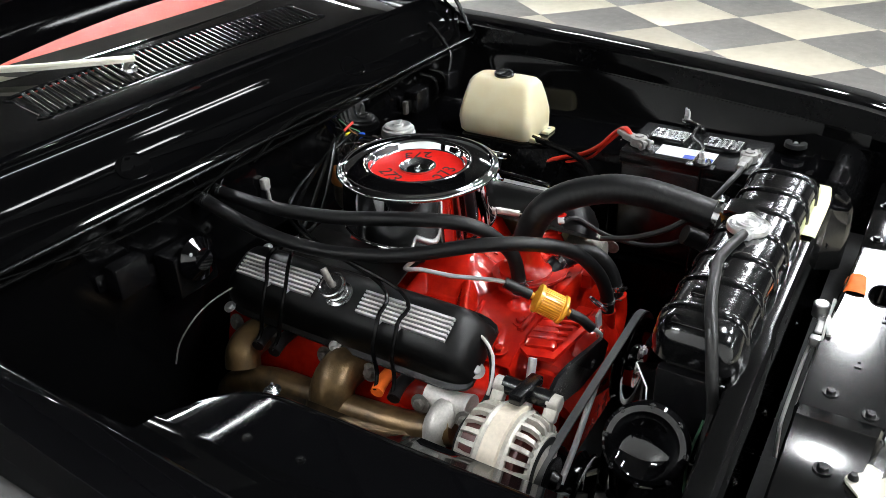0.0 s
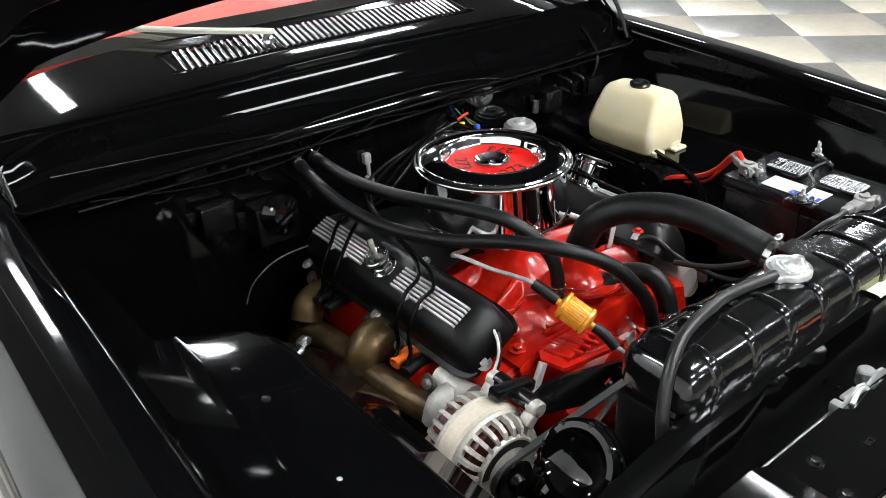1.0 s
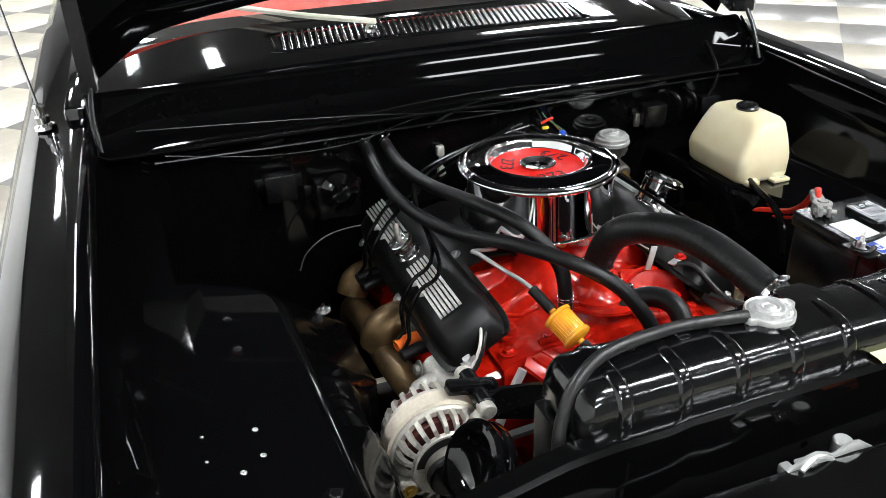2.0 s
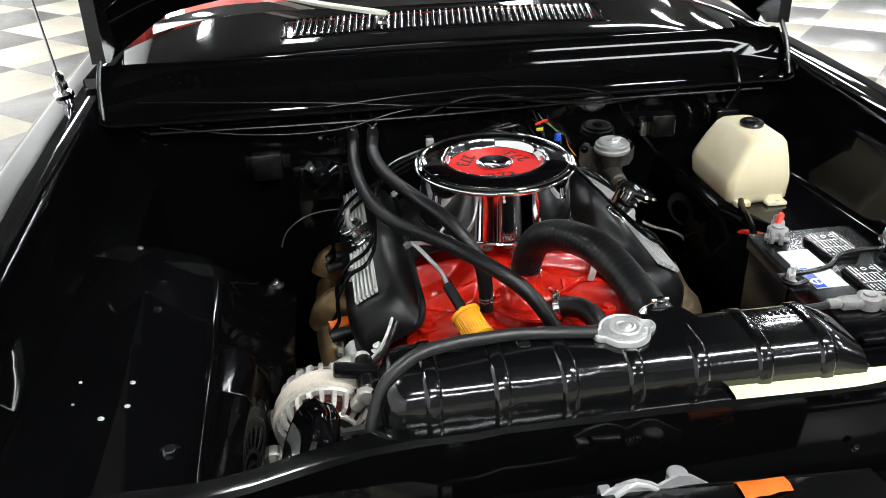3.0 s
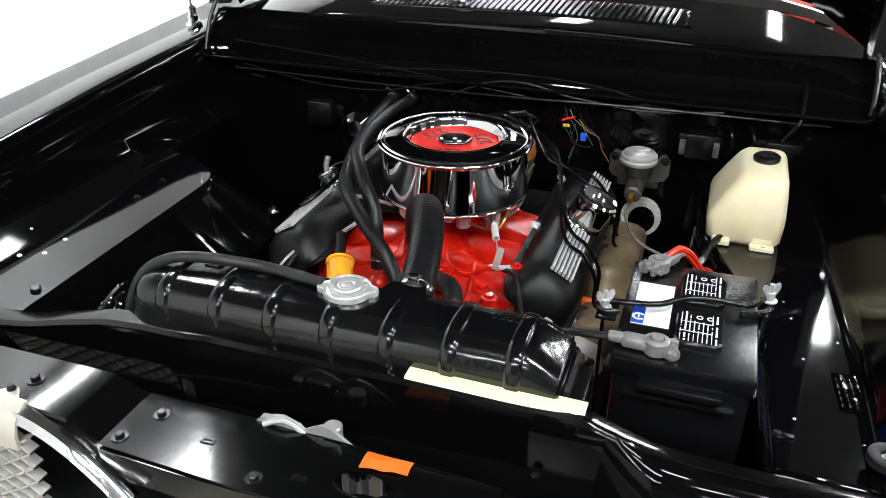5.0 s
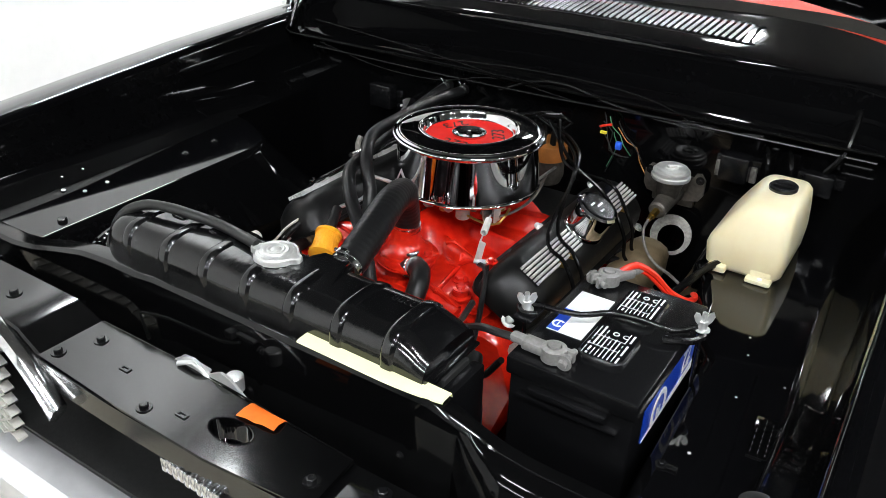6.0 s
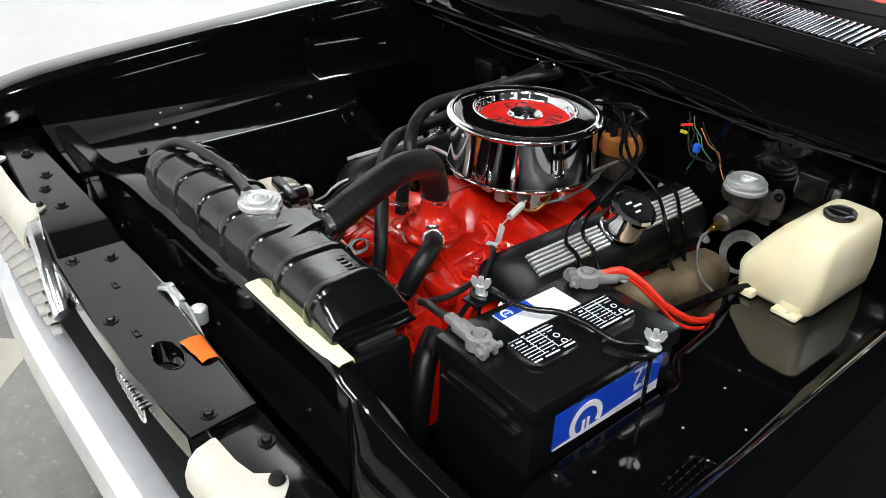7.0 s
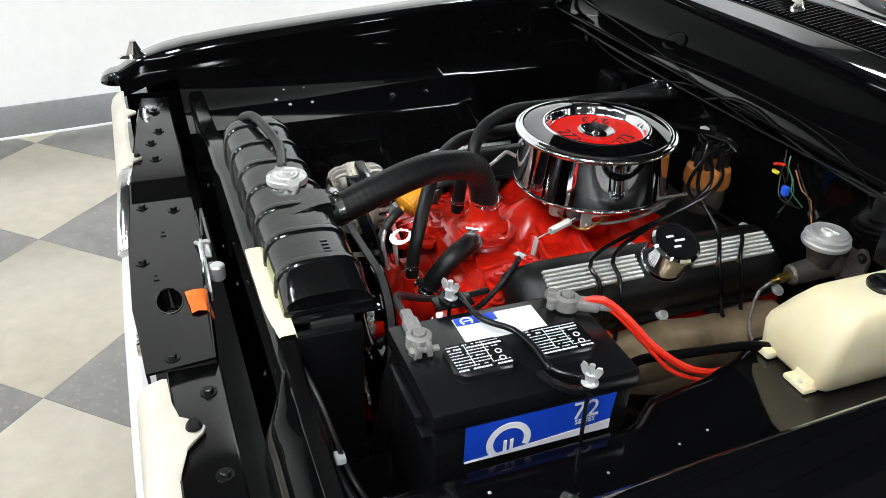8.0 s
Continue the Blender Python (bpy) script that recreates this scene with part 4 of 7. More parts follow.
    lathe(bm, [(0.0, 0.0), (0.045, 0.0), (0.045, 0.012), (0.034, 0.018), (0.026, 0.035), (0.024, 0.06), (0.0, 0.06)], Matrix.Translation((0.006, -0.205, 0.739)), 28)
    box(bm, (0.006, -0.205, 0.745), (0.115, 0.04, 0.014), 0.005)
    part("thermostat_housing", bm, RED, engine, "red thermostat housing")
    for x in (-0.04, 0.052):
        bm = B()
        bolt(bm, (x, -0.205, 0.752), (0, 0, 1), 0.007)
        part("bolt", bm, RED, engine)
    # water pump body
    bm = B()
    lathe(bm, [(0, 0), (0.075, 0), (0.085, 0.01), (0.08, 0.03), (0.055, 0.05), (0.03, 0.07), (0.03, 0.1), (0, 0.1)], axis((0.02, -0.31, 0.60), (0, -1, 0)), 30)
    tube(bm, [(-0.02, -0.345, 0.60), (-0.07, -0.345, 0.625), (-0.13, -0.33, 0.60)], 0.03, 14)
    tube(bm, [(0.04, -0.345, 0.62), (0.085, -0.340, 0.655), (0.088, -0.335, 0.690)], 0.022, 14)
    tube(bm, [(0.02, -0.345, 0.62), (0.037, -0.343, 0.655), (0.037, -0.343, 0.690)], 0.014, 12)
    part("water_pump", bm, RED, engine, "red water pump housing")
    bm = B()
    box(bm, (-0.09, -0.285, 0.700), (0.10, 0.05, 0.03), 0.008, Matrix.Rotation(radians(18), 4, "Z"))
    part("boss", bm, RED, engine)
    for x, y, z, r, h in ((-0.055, -0.268, 0.706, 0.016, 0.020), (0.135, -0.232, 0.712, 0.014, 0.016), (-0.150, -0.210, 0.712, 0.013, 0.014), (0.160, -0.06, 0.70, 0.012, 0.016)):
        bm = B()
        lathe(bm, [(0, 0), (r * 1.35, 0), (r * 1.35, h * 0.3), (r, h * 0.45), (r, h), (r * 0.6, h * 1.05), (0, h * 1.05)], Matrix.Translation((x, y, z)), 22)
        bolt(bm, (x, y, z + h), (0, 0, 1), r * 0.55)
        part("boss", bm, RED, engine)
    bm = B()
    plate(bm, [(-0.150, -0.330), (-0.035, -0.345), (-0.020, -0.285), (-0.050, -0.262), (-0.140, -0.262), (-0.160, -0.290)], [[(-0.135, -0.322), (-0.050, -0.333), (-0.040, -0.292), (-0.060, -0.275), (-0.132, -0.275)]], 0.007, Matrix.Translation((0, 0, 0.702)))
    part("cover_frame", bm, RED, engine)
    bm = B()
    box(bm, (0.12, -0.275, 0.70), (0.07, 0.04, 0.03), 0.008)
    part("boss", bm, RED, engine)
    for k in range(5):
        bm = B()
        box(bm, (-0.115 + 0.018 * k, -0.300, 0.713), (0.006, 0.055, 0.007), 0.002, Matrix.Rotation(radians(18), 4, "Z"))
        part("rib", bm, RED, engine)


engine_core()


def valve_cover(s):
    c = Vector((s * 0.208, -0.003, 0.716))
    n = Vector((s * 0.5, 0, 0.866))
    a = Vector((s * 0.866, 0, -0.5))        # towards the outside, downwards
    L = 0.243

    def P(u, y, h):
        return c + a * u + n * h + Vector((0, y, 0))
    bm = B()
    rows = []
    sec = [(-0.066, 0.0), (-0.066, 0.006), (-0.057, 0.007), (-0.055, 0.035), (-0.045, 0.056), (-0.028, 0.066), (0, 0.069), (0.028, 0.066), (0.045, 0.056), (0.055, 0.035), (0.057, 0.007), (0.066, 0.006), (0.066, 0.0)]
    for k in range(-10, 11):
        t = k / 10
        y = L * math.copysign(1 - (1 - abs(t)) ** 1.6, t)
        e = max(0.0, (abs(y) - (L - 0.055)) / 0.055)
        q = math.sqrt(max(0.0, 1 - e * e))
        rows.append([P(u * ((0.70 + 0.30 * q) if abs(u) > 0.056 else (0.55 + 0.45 * q)), y, h if h < 0.008 else 0.007 + (h - 0.007) * q) for u, h in sec])
    loft(bm, rows, caps=True)
    p = part("valve_cover", bm, COVER, engine, "satin black pressed valve cover with bright fins", 50)
    # bright fins in two panels with the cap between them
    for y0, y1 in ((-0.203, -0.045), (0.045, 0.200)):
        bm = B()
        loft(bm, [[P(u, y, 0.0685) for u in (-0.019, 0.019)] for y in (y0, y1)] + [[P(u, y1, 0.0655) for u in (-0.019, 0.019)]])
        thicken(bm, 0.0015)
        part("fin_base", bm, COVER, p)
        for i in range(6):
            u = -0.0175 + 0.007 * i
            bm = B()
            loft(bm, [[P(u - 0.0024, y, 0.068), P(u - 0.0017, y, 0.0745), P(u + 0.0017, y, 0.0745), P(u + 0.0024, y, 0.068)] for y in (y0, y1)], closed=True, caps=True)
            part("fin", bm, FIN, p, "bright metal fin")
    for y in (-0.233, 0.0, 0.228):
        for u in (-0.0615, 0.0615):
            if y < -0.2:
                continue
            bm = B()
            bolt(bm, P(u, y, 0.006), n, 0.0065)
            part("bolt", bm, STEEL, p)
    bm = B()
    bolt(bm, P(0.024, -0.2405, 0.007), n + Vector((0, -0.4, 0)), 0.0075)
    part("bolt", bm, STEEL, p)
    # wire looms
    for y in (-0.125, -0.09, 0.09, 0.13):
        bm = B()
        box(bm, P(0.021, y, 0.072), (0.012, 0.006, 0.010), 0.002)
        part("wire_clip", bm, BRASS if s > 0 else STEEL, p)
    return P, n


PL, nL = valve_cover(-1)
PR, nR = valve_cover(1)


def breather():
    t = thing("breather_cap", "small chrome breather with a hose stub on the valve cover", "engine cap", PL(0, 0, 0.069))
    m = axis(PL(0, 0, 0.066), nL)
    bm = B()
    lathe(bm, [(0, 0), (0.022, 0), (0.0235, 0.003), (0.0225, 0.005), (0.0165, 0.007), (0.0165, 0.013), (0.019, 0.0145), (0.0165, 0.016), (0.0165, 0.024), (0.0215, 0.026), (0.0225, 0.029), (0.0215, 0.033), (0.0195, 0.034), (0.018, 0.0325), (0.010, 0.033), (0, 0.034)], m, 36)
    part("cap", bm, CHROME_OLD, t)
    bm = B()
    tube(bm, [PL(0, 0, 0.098), PL(-0.004, 0.003, 0.110), PL(-0.012, 0.012, 0.122)], 0.0055, 12)
    part("stub", bm, IRON_GREY, t)


breather()


def oil_cap():
    t = thing("oil_filler_cap", "tall chrome oil filler cap on the valve cover", "engine cap", PR(0, 0, 0.069))
    m = axis(PR(0, 0.0, 0.064), nR + Vector((0, 0, 0.2))) @ Matrix.Diagonal((1.27, 1.27, 1.15, 1))
    bm = B()
    lathe(bm, [(0, 0), (0.026, 0), (0.029, 0.003), (0.0285, 0.006), (0.027, 0.008), (0.0275, 0.042), (0.030, 0.044), (0.030, 0.049), (0.027, 0.052), (0.024, 0.0515), (0.0235, 0.050), (0, 0.050)], m, 40)
    part("cap", bm, CHROME, t)
    bm = B()
    lathe(bm, [(0, 0.0503), (0.023, 0.0503), (0.023, 0.0518), (0, 0.0520)], m, 30)
    part("disc", bm, PLASTIC, t, "black disc with worn white print")
    for k, (x, y, w) in enumerate(((-0.006, 0.008, 0.010), (0.004, 0.001, 0.014), (-0.003, -0.007, 0.009))):
        bm = B()
        box(bm, (x, y, 0.0523), (w, 0.0028, 0.0006))
        bm.transform(m)
        part("print", bm, WHITE, t)


oil_cap()


def exhaust(s):
    x = s * 0.285
    bm = B()
    tube(bm, [(x, -0.235, 0.634), (x + s * 0.012, -0.17, 0.618), (x + s * 0.022, -0.05, 0.612), (x + s * 0.022, 0.10, 0.605), (x + s * 0.02, 0.20, 0.56), (x + s * 0.01, 0.25, 0.46)], 0.025, 14, 0.02)
    p = part("exhaust_manifold", bm, IRON if s < 0 else TAN, engine, "brown weathered cast iron exhaust manifold", 50)
    for y, r, dz in ((-0.022, 0.036, 0.0), (0.172, 0.030, -0.008)) if s < 0 else ():
        bm = B()
        tube(bm, [(s * 0.240, y, 0.655 + dz), (s * 0.278, y, 0.656 + dz), (s * 0.300, y, 0.645 + dz), (s * 0.310, y * 0.97, 0.615)], r, 16, 0.008)
        part("elbow", bm, IRON if s < 0 else TAN, p)
        for q in (-1, 1):
            bm = B()
            bolt(bm, (s * 0.262, y + q * 0.045, 0.660), (s, 0, 0.3), 0.009)
            part("bolt", bm, IRON_GREY, p)
    bm = B()
    rows = []
    for k in range(7):
        y = -0.250 + 0.072 * k / 6
        g = 0.030 - 0.006 * math.sin(math.pi * k / 6)
        rows.append([(s * (0.262 + g * math.cos(a) * 0.85), y, 0.655 + g * math.sin(a)) for a in [math.tau * i / 12 for i in range(12)]])
    loft(bm, rows, closed=True, caps=True)
    tube(bm, [(s * 0.27, -0.215, 0.655), (s * 0.295, -0.213, 0.645), (s * 0.302, -0.21, 0.615)], 0.022, 12)
    part("front_flange", bm, CAST, p, "bright cast manifold flange")
    for y in (-0.255, -0.178):
        bm = B()
        bolt(bm, (s * 0.288, y, 0.662), (s, 0, 0.2), 0.009)
        part("bolt", bm, IRON_GREY, p)
    for y in (-0.135, -0.105, 0.10, 0.135):
        bm = B()
        tube(bm, [(s * 0.225, y, 0.672), (s * 0.275, y, 0.672), (s * 0.305, y - 0.006, 0.668)], 0.0105, 10)
        part("plug_boot", bm, ORANGE if y == -0.105 else RUBBER, engine, "spark plug boot")


exhaust(-1)
exhaust(1)
# the driver's side manifold has a light heat-stained shell in front
bm = B()
rows = []
for k in range(33):
    y = -0.212 + 0.412 * k / 32
    f = min(1.0, max(0.0, (y + 0.212) / 0.07)) ** 0.5
    port = 0.5 + 0.5 * math.cos((y + 0.02) / 0.095 * math.pi)      # swells at the ports
    xa, xb = 0.258, 0.288 + 0.050 * f + 0.006 * port
    zt_m = 0.682 + 0.010 * port - 0.05 * max(0.0, y - 0.12)
    rows.append([(xa, y, 0.60), (xa, y, zt_m - 0.030), (xa + 0.006, y, zt_m - 0.012), (xa + 0.016, y, zt_m - 0.004), (xa + 0.3 * (xb - xa), y, zt_m - 0.002 + 0.006 * port), (xa + 0.55 * (xb - xa), y, zt_m + 0.004),
                 (xa + 0.75 * (xb - xa), y, zt_m + 0.001), (xb - 0.006, y, zt_m - 0.008), (xb, y, zt_m - 0.022), (xb - 0.002, y, 0.63), (xb - 0.015, y, 0.60)])
loft(bm, rows, closed=True, caps=True)
part("heat_shell", bm, TAN, engine, "tan heat-stained cast manifold shell")

# ---------------------------------------------------------------- air cleaner and carburettor
carb = thing("carburettor", "grey metal carburettor under the chrome air cleaner", "carburettor", (0, 0, 0.78))
bm = B()
box(bm, (0, 0.0, 0.793), (0.125, 0.15, 0.026), 0.006)
box(bm, (0.072, -0.02, 0.790), (0.03, 0.05, 0.02), 0.004)
box(bm, (-0.072, 0.02, 0.790), (0.03, 0.05, 0.02), 0.004)
part("body", bm, IRON_GREY, carb)
bm = B()
tube(bm, [(0.09, -0.06, 0.785), (0.10, 0.0, 0.79), (0.095, 0.06, 0.785)], 0.004, 8)
box(bm, (0.10, -0.06, 0.788), (0.004, 0.02, 0.035), 0.001)
part("linkage", bm, STEEL, carb)
bm = B()
cyl(bm, (-0.055, -0.085, 0.792), (-0.055, -0.105, 0.792), 0.014, bevel=0.002)
part("choke", bm, CAST, carb)
for x, y, z, r, h, mt in ((-0.03, -0.082, 0.774, 0.011, 0.02, IRON_GREY), (0.045, -0.086, 0.772, 0.013, 0.022, CAST), (0.075, -0.05, 0.772, 0.010, 0.024, DARKIRON), (0.082, -0.015, 0.770, 0.009, 0.022, BRASS),
                       (0.080, 0.045, 0.768, 0.012, 0.026, DARKIRON), (-0.078, -0.045, 0.772, 0.010, 0.024, IRON_GREY), (0.005, -0.088, 0.776, 0.007, 0.018, BRASS)):
    bm = B()
    cyl(bm, (x, y, z), (x, y, z + h), r, segs=18, bevel=0.002)
    bolt(bm, (x, y, z + h), (0, 0, 1), r * 0.5)
    part("fitting", bm, mt, carb, "greasy metal carburettor fitting")
bm = B()
tube(bm, [(0.075, -0.075, 0.786), (0.10, -0.055, 0.778), (0.118, -0.02, 0.782), (0.125, 0.03, 0.790), (0.118, 0.08, 0.80)], 0.0026, 8)
part("linkage", bm, IRON_GREY, carb)
bm = B()
tube(bm, [(0.055, -0.09, 0.782), (0.085, -0.082, 0.772), (0.105, -0.06, 0.768), (0.112, -0.035, 0.790)], 0.0022, 8)
part("linkage", bm, BRASS, carb)
bm = B()
cyl(bm, (0.02, -0.08, 0.79), (0.02, -0.10, 0.79), 0.01, bevel=0.002)
part("choke", bm, CAST, carb)


def air_cleaner():
    t = thing("air_cleaner", "round chrome air cleaner with a red centre disc", "air cleaner", (0, 0, 0.80))
    m = Matrix.Translation((0, 0, 0))
    bm = B()
    lathe(bm, [(0.0, 0.802), (0.118, 0.802), (0.130, 0.803), (0.1345, 0.805), (0.1355, 0.8075), (0.1335, 0.810), (0.1335, 0.813), (0.1300, 0.890), (0.131, 0.893), (0.134, 0.895), (0.120, 0.895)], m, 96)
    part("body", bm, CHROME, t, "polished chrome drum", 60)
    bm = B()
    lathe(bm, [(0.1335, 0.8945), (0.138, 0.8955), (0.1398, 0.898), (0.139, 0.9008), (0.136, 0.9022), (0.1335, 0.9020), (0.1325, 0.9028), (0.131, 0.9046), (0.129, 0.9054), (0.126, 0.9052), (0.1238, 0.9036)], m, 96)
    lathe(bm, [(0.0932, 0.9080), (0.0915, 0.9096), (0.089, 0.9098), (0.0865, 0.9086), (0.0845, 0.905), (0.0825, 0.8960), (0.0805, 0.8925), (0.0, 0.8920)], m, 96)
    lid = part("lid", bm, CHROME, t, "chrome lid with rolled rim", 60)
    bm = B()
    lathe(bm, [(0.1240, 0.9040), (0.122, 0.9046), (0.112, 0.9066), (0.102, 0.9080), (0.0930, 0.9086)], m, 96)
    part("black_band", bm, PAINT, lid, "glossy black painted ring on the lid", 60)
    bm = B()
    lathe(bm, [(0.029, 0.8932), (0.0795, 0.8932), (0.0795, 0.8942), (0.031, 0.8946)], m, 72)
    part("disc", bm, REDDISC, t, "glossy red disc with dark numerals")
    bm = B()
    lathe(bm, [(0.031, 0.8940), (0.0315, 0.8985), (0.0300, 0.8992), (0.0285, 0.8980), (0.012, 0.8875), (0.0, 0.8865)], m, 48)
    part("cup", bm, CHROME_OLD, t)
    bm = B()
    lathe(bm, [(0, 0.8865), (0.0070, 0.8865), (0.0070, 0.893), (0.004, 0.8945), (0.0035, 0.900), (0, 0.9002)], m, 6)
    part("nut", bm, CHROME, t)
    for k in range(3):
        turn = Matrix.Rotation(radians(120 * k + 2), 4, "Z")
        words("273", 0.034, turn @ Matrix.Translation((0, -0.0535, 0.8948)), "numeral", MATT, t, 0.0003)
    bm = B()
    box(bm, (-0.012, -0.1330, 0.884), (0.004, 0.003, 0.005), 0.001)
    part("clip", bm, STEEL, t)


air_cleaner()

# ---------------------------------------------------------------- radiator
radiator = thing("radiator", "black painted radiator with a ribbed top tank", "radiator", (0.04, -0.55, 0.40))


def tank_section(x, grow=0.0):
    """Rounded loaf section of the top tank, from the front lip over to the rear lip."""
    yc, hw, zb, h = -0.546, 0.056 + grow, 0.843, 0.052 + grow
    out = []
    for k in range(15):
        a = math.pi * (1 - k / 14)
        c, q = math.cos(a), math.sin(a)
        out.append((x, yc + hw * math.copysign(abs(c) ** 0.60, c), zb + h * q ** 0.62))
    return out


def radiator_parts():
    bm = B()
    rows = []
    X0, X1 = -0.247, 0.311
    n = 64
    for i in range(n + 1):
        x = X0 + (X1 - X0) * i / n
        el = max(0.0, (X0 + 0.034 - x) / 0.034)
        er = max(0.0, (x - (X1 - 0.042)) / 0.042)
        q = (1 - 0.22 * el ** 2 - 0.22 * el ** 5) * (1 - 0.40 * er ** 1.3)
        sec = tank_section(x)
        zb = sec[0][2]
        ym = (sec[0][1] + sec[-1][1]) / 2
        rows.append([(x, ym + (y - ym) * (1 - (0.40 * el ** 2.5 if y > ym else 0.22 * el ** 3)), zb + (z - zb) * max(0.05, q)) for x, y, z in sec])
    loft(bm, rows, caps=True)
    p = part("top_tank", bm, TANK, radiator, "glossy black ribbed radiator tank", 50)
    for i in range(7):
        x = -0.192 + 0.0755 * i
        bm = B()
        loft(bm, [tank_section(x + a, g) for a, g in ((-0.0105, -0.0006), (-0.0085, 0.0006), (-0.0070, 0.0022), (-0.0045, 0.0027), (0.0045, 0.0027), (0.0070, 0.0022), (0.0085, 0.0006), (0.0105, -0.0006))])
        thicken(bm, 0.0012)
        part("rib", bm, TANK, p)
    for x, y, w, l in ((-0.222, -0.540, 0.022, 0.055), (-0.155, -0.528, 0.024, 0.020), (-0.080, -0.530, 0.016, 0.024)):
        bm = B()
        box(bm, (x, y, 0.8945 if x > -0.2 else 0.8885), (w, l, 0.007), 0.0028)
        part("pad", bm, TANK, p)
    bm = B()
    box(bm, (0.0455, -0.546, 0.8405), (0.543, 0.124, 0.005), 0.002)
    part("seam", bm, TANK, p)
    bm = B()
    box(bm, (0.3115, -0.546, 0.848), (0.005, 0.108, 0.014), 0.002)
    part("end_fold", bm, TANK, p)
    # outlet boss behind the cap
    bm = B()
    loft(bm, [[(0.056, -0.56, 0.894), (0.150, -0.56, 0.894), (0.150, -0.56, 0.86), (0.056, -0.56, 0.86)], [(0.068, -0.520, 0.899), (0.138, -0.520, 0.899), (0.140, -0.520, 0.85), (0.066, -0.520, 0.85)], [(0.078, -0.489, 0.895), (0.128, -0.489, 0.895), (0.130, -0.489, 0.850), (0.076, -0.489, 0.850)]], closed=True, caps=True)
    bmesh.ops.bevel(bm, geom=bm.edges[:], offset=0.006, segments=2, affect="EDGES")
    cyl(bm, (0.104, -0.492, 0.870), (0.101, -0.465, 0.876), 0.021)
    part("outlet", bm, TANK, p)
    # core, fins and bottom tank
    bm = B()
    box(bm, (0.042, -0.544, 0.64), (0.56, 0.055, 0.40), 0.002)
    part("core", bm, MATT, radiator)
    bm = B()
    box(bm, (0.042, -0.544, 0.415), (0.56, 0.10, 0.05), 0.012)
    part("bottom_tank", bm, TANK, radiator)
    for x in (-0.247, 0.331):
        bm = B()
        box(bm, (x, -0.552, 0.62), (0.018, 0.085, 0.43), 0.004)
        part("side_rail", bm, SATIN, radiator)
    # embossed maker's digits as plain bars
    for k in range(6):
        bm = B()
        box(bm, (0.222 + 0.009 * k, -0.530, 0.8948), (0.005, 0.009, 0.0014), 0.0004)
        part("emboss", bm, TANK, p)


radiator_parts()


def rad_cap():
    c = (0.038, -0.540, 0.893)
    m = Matrix.Translation(c) @ Matrix.Rotation(radians(8), 4, "Z")
    bm = B()
    lathe(bm, [(0, 0), (0.030, 0), (0.030, 0.008), (0, 0.008)], m, 32)
    t = part("radiator_cap", bm, CHROME_OLD, radiator, "bright stamped radiator pressure cap")
    bm = B()
    n = 96
    rows = []
    for h, k in ((0.002, 0.97), (0.003, 1.0), (0.0085, 1.0), (0.0105, 0.985), (0.0115, 0.955), (0.0112, 0.92), (0.0100, 0.89), (0.0104, 0.84), (0.0118, 0.76)):
        ring_row = []
        for i in range(n):
            a = math.tau * i / n
            r = 0.0300 + 0.0085 * math.exp(-(math.asin(abs(math.sin(a))) / 0.24) ** 4) * (1.0 if k > 0.88 else 0.0)
            ring_row.append(m @ Vector((r * k * math.cos(a), r * k * math.sin(a), h)))
        rows.append(ring_row)
    loft(bm, rows, closed=True, caps=True)
    part("lid", bm, STEEL, t, "bright stamped lid with two ears")
    bm = B()
    lathe(bm, [(0.0, 0.0160), (0.004, 0.0160), (0.0055, 0.0150), (0.0075, 0.0140), (0.009, 0.0150), (0.0105, 0.0152), (0.0125, 0.0140), (0.0145, 0.0146), (0.0165, 0.0146), (0.018, 0.0125)], m, 40)
    part("boss", bm, STEEL, t)
    for k in range(12):
        a = radians(20 + 30 * k)
        bm = B()
        box(bm, (0.0232 * math.cos(a), 0.0232 * math.sin(a), 0.0128), (0.0022, 0.0062, 0.001), 0.0003, Matrix.Rotation(a, 4, "Z"))
        bm.transform(m)
        part("emboss", bm, STEEL, t)


rad_cap()

# ---------------------------------------------------------------- hoses
def clamp(p, d, r, parent, material=CHROME_OLD):
    bm = B()
    d = Vector(d).normalized()
    m = axis(Vector(p) - d * 0.006, d)
    if r < 0.013:          # thin wire clamp with two ears
        for h in (0.003, 0.008):
            lathe(bm, [(r - 0.0004, h - 0.0009), (r + 0.0012, h - 0.0009), (r + 0.0012, h + 0.0009), (r - 0.0004, h + 0.0009)], m, 28, closed=True)
        for sx in (-1, 1):
            tube(bm, [m @ Vector((sx * 0.002, r, 0.0055)), m @ Vector((sx * 0.005, r + 0.006, 0.0055)), m @ Vector((sx * 0.010, r + 0.009, 0.0055))], 0.001, 6)
    else:
        lathe(bm, [(r - 0.001, 0.001), (r + 0.0012, 0.001), (r + 0.0012, 0.010), (r - 0.001, 0.010)], m, 28, closed=True)
        lathe(bm, [(r, 0.0005), (r + 0.0019, 0.0005), (r + 0.0019, 0.0018), (r, 0.0018)], m, 28, closed=True)
        lathe(bm, [(r, 0.0092), (r + 0.0019, 0.0092), (r + 0.0019, 0.0105), (r, 0.0105)], m, 28, closed=True)
        b2 = bmesh.new()
        box(b2, (0, r + 0.005, 0.0055), (0.014, 0.008, 0.010), 0.002)
        cyl(b2, (-0.011, r + 0.006, 0.0055), (0.011, r + 0.006, 0.0055), 0.0028, segs=8)
        b2.transform(m)
        tmp = bpy.data.meshes.new("tmp")
        b2.to_mesh(tmp)
        b2.free()
        bm.from_mesh(tmp)
        bpy.data.meshes.remove(tmp)
    part("clamp", bm, material, parent, "metal hose clamp")


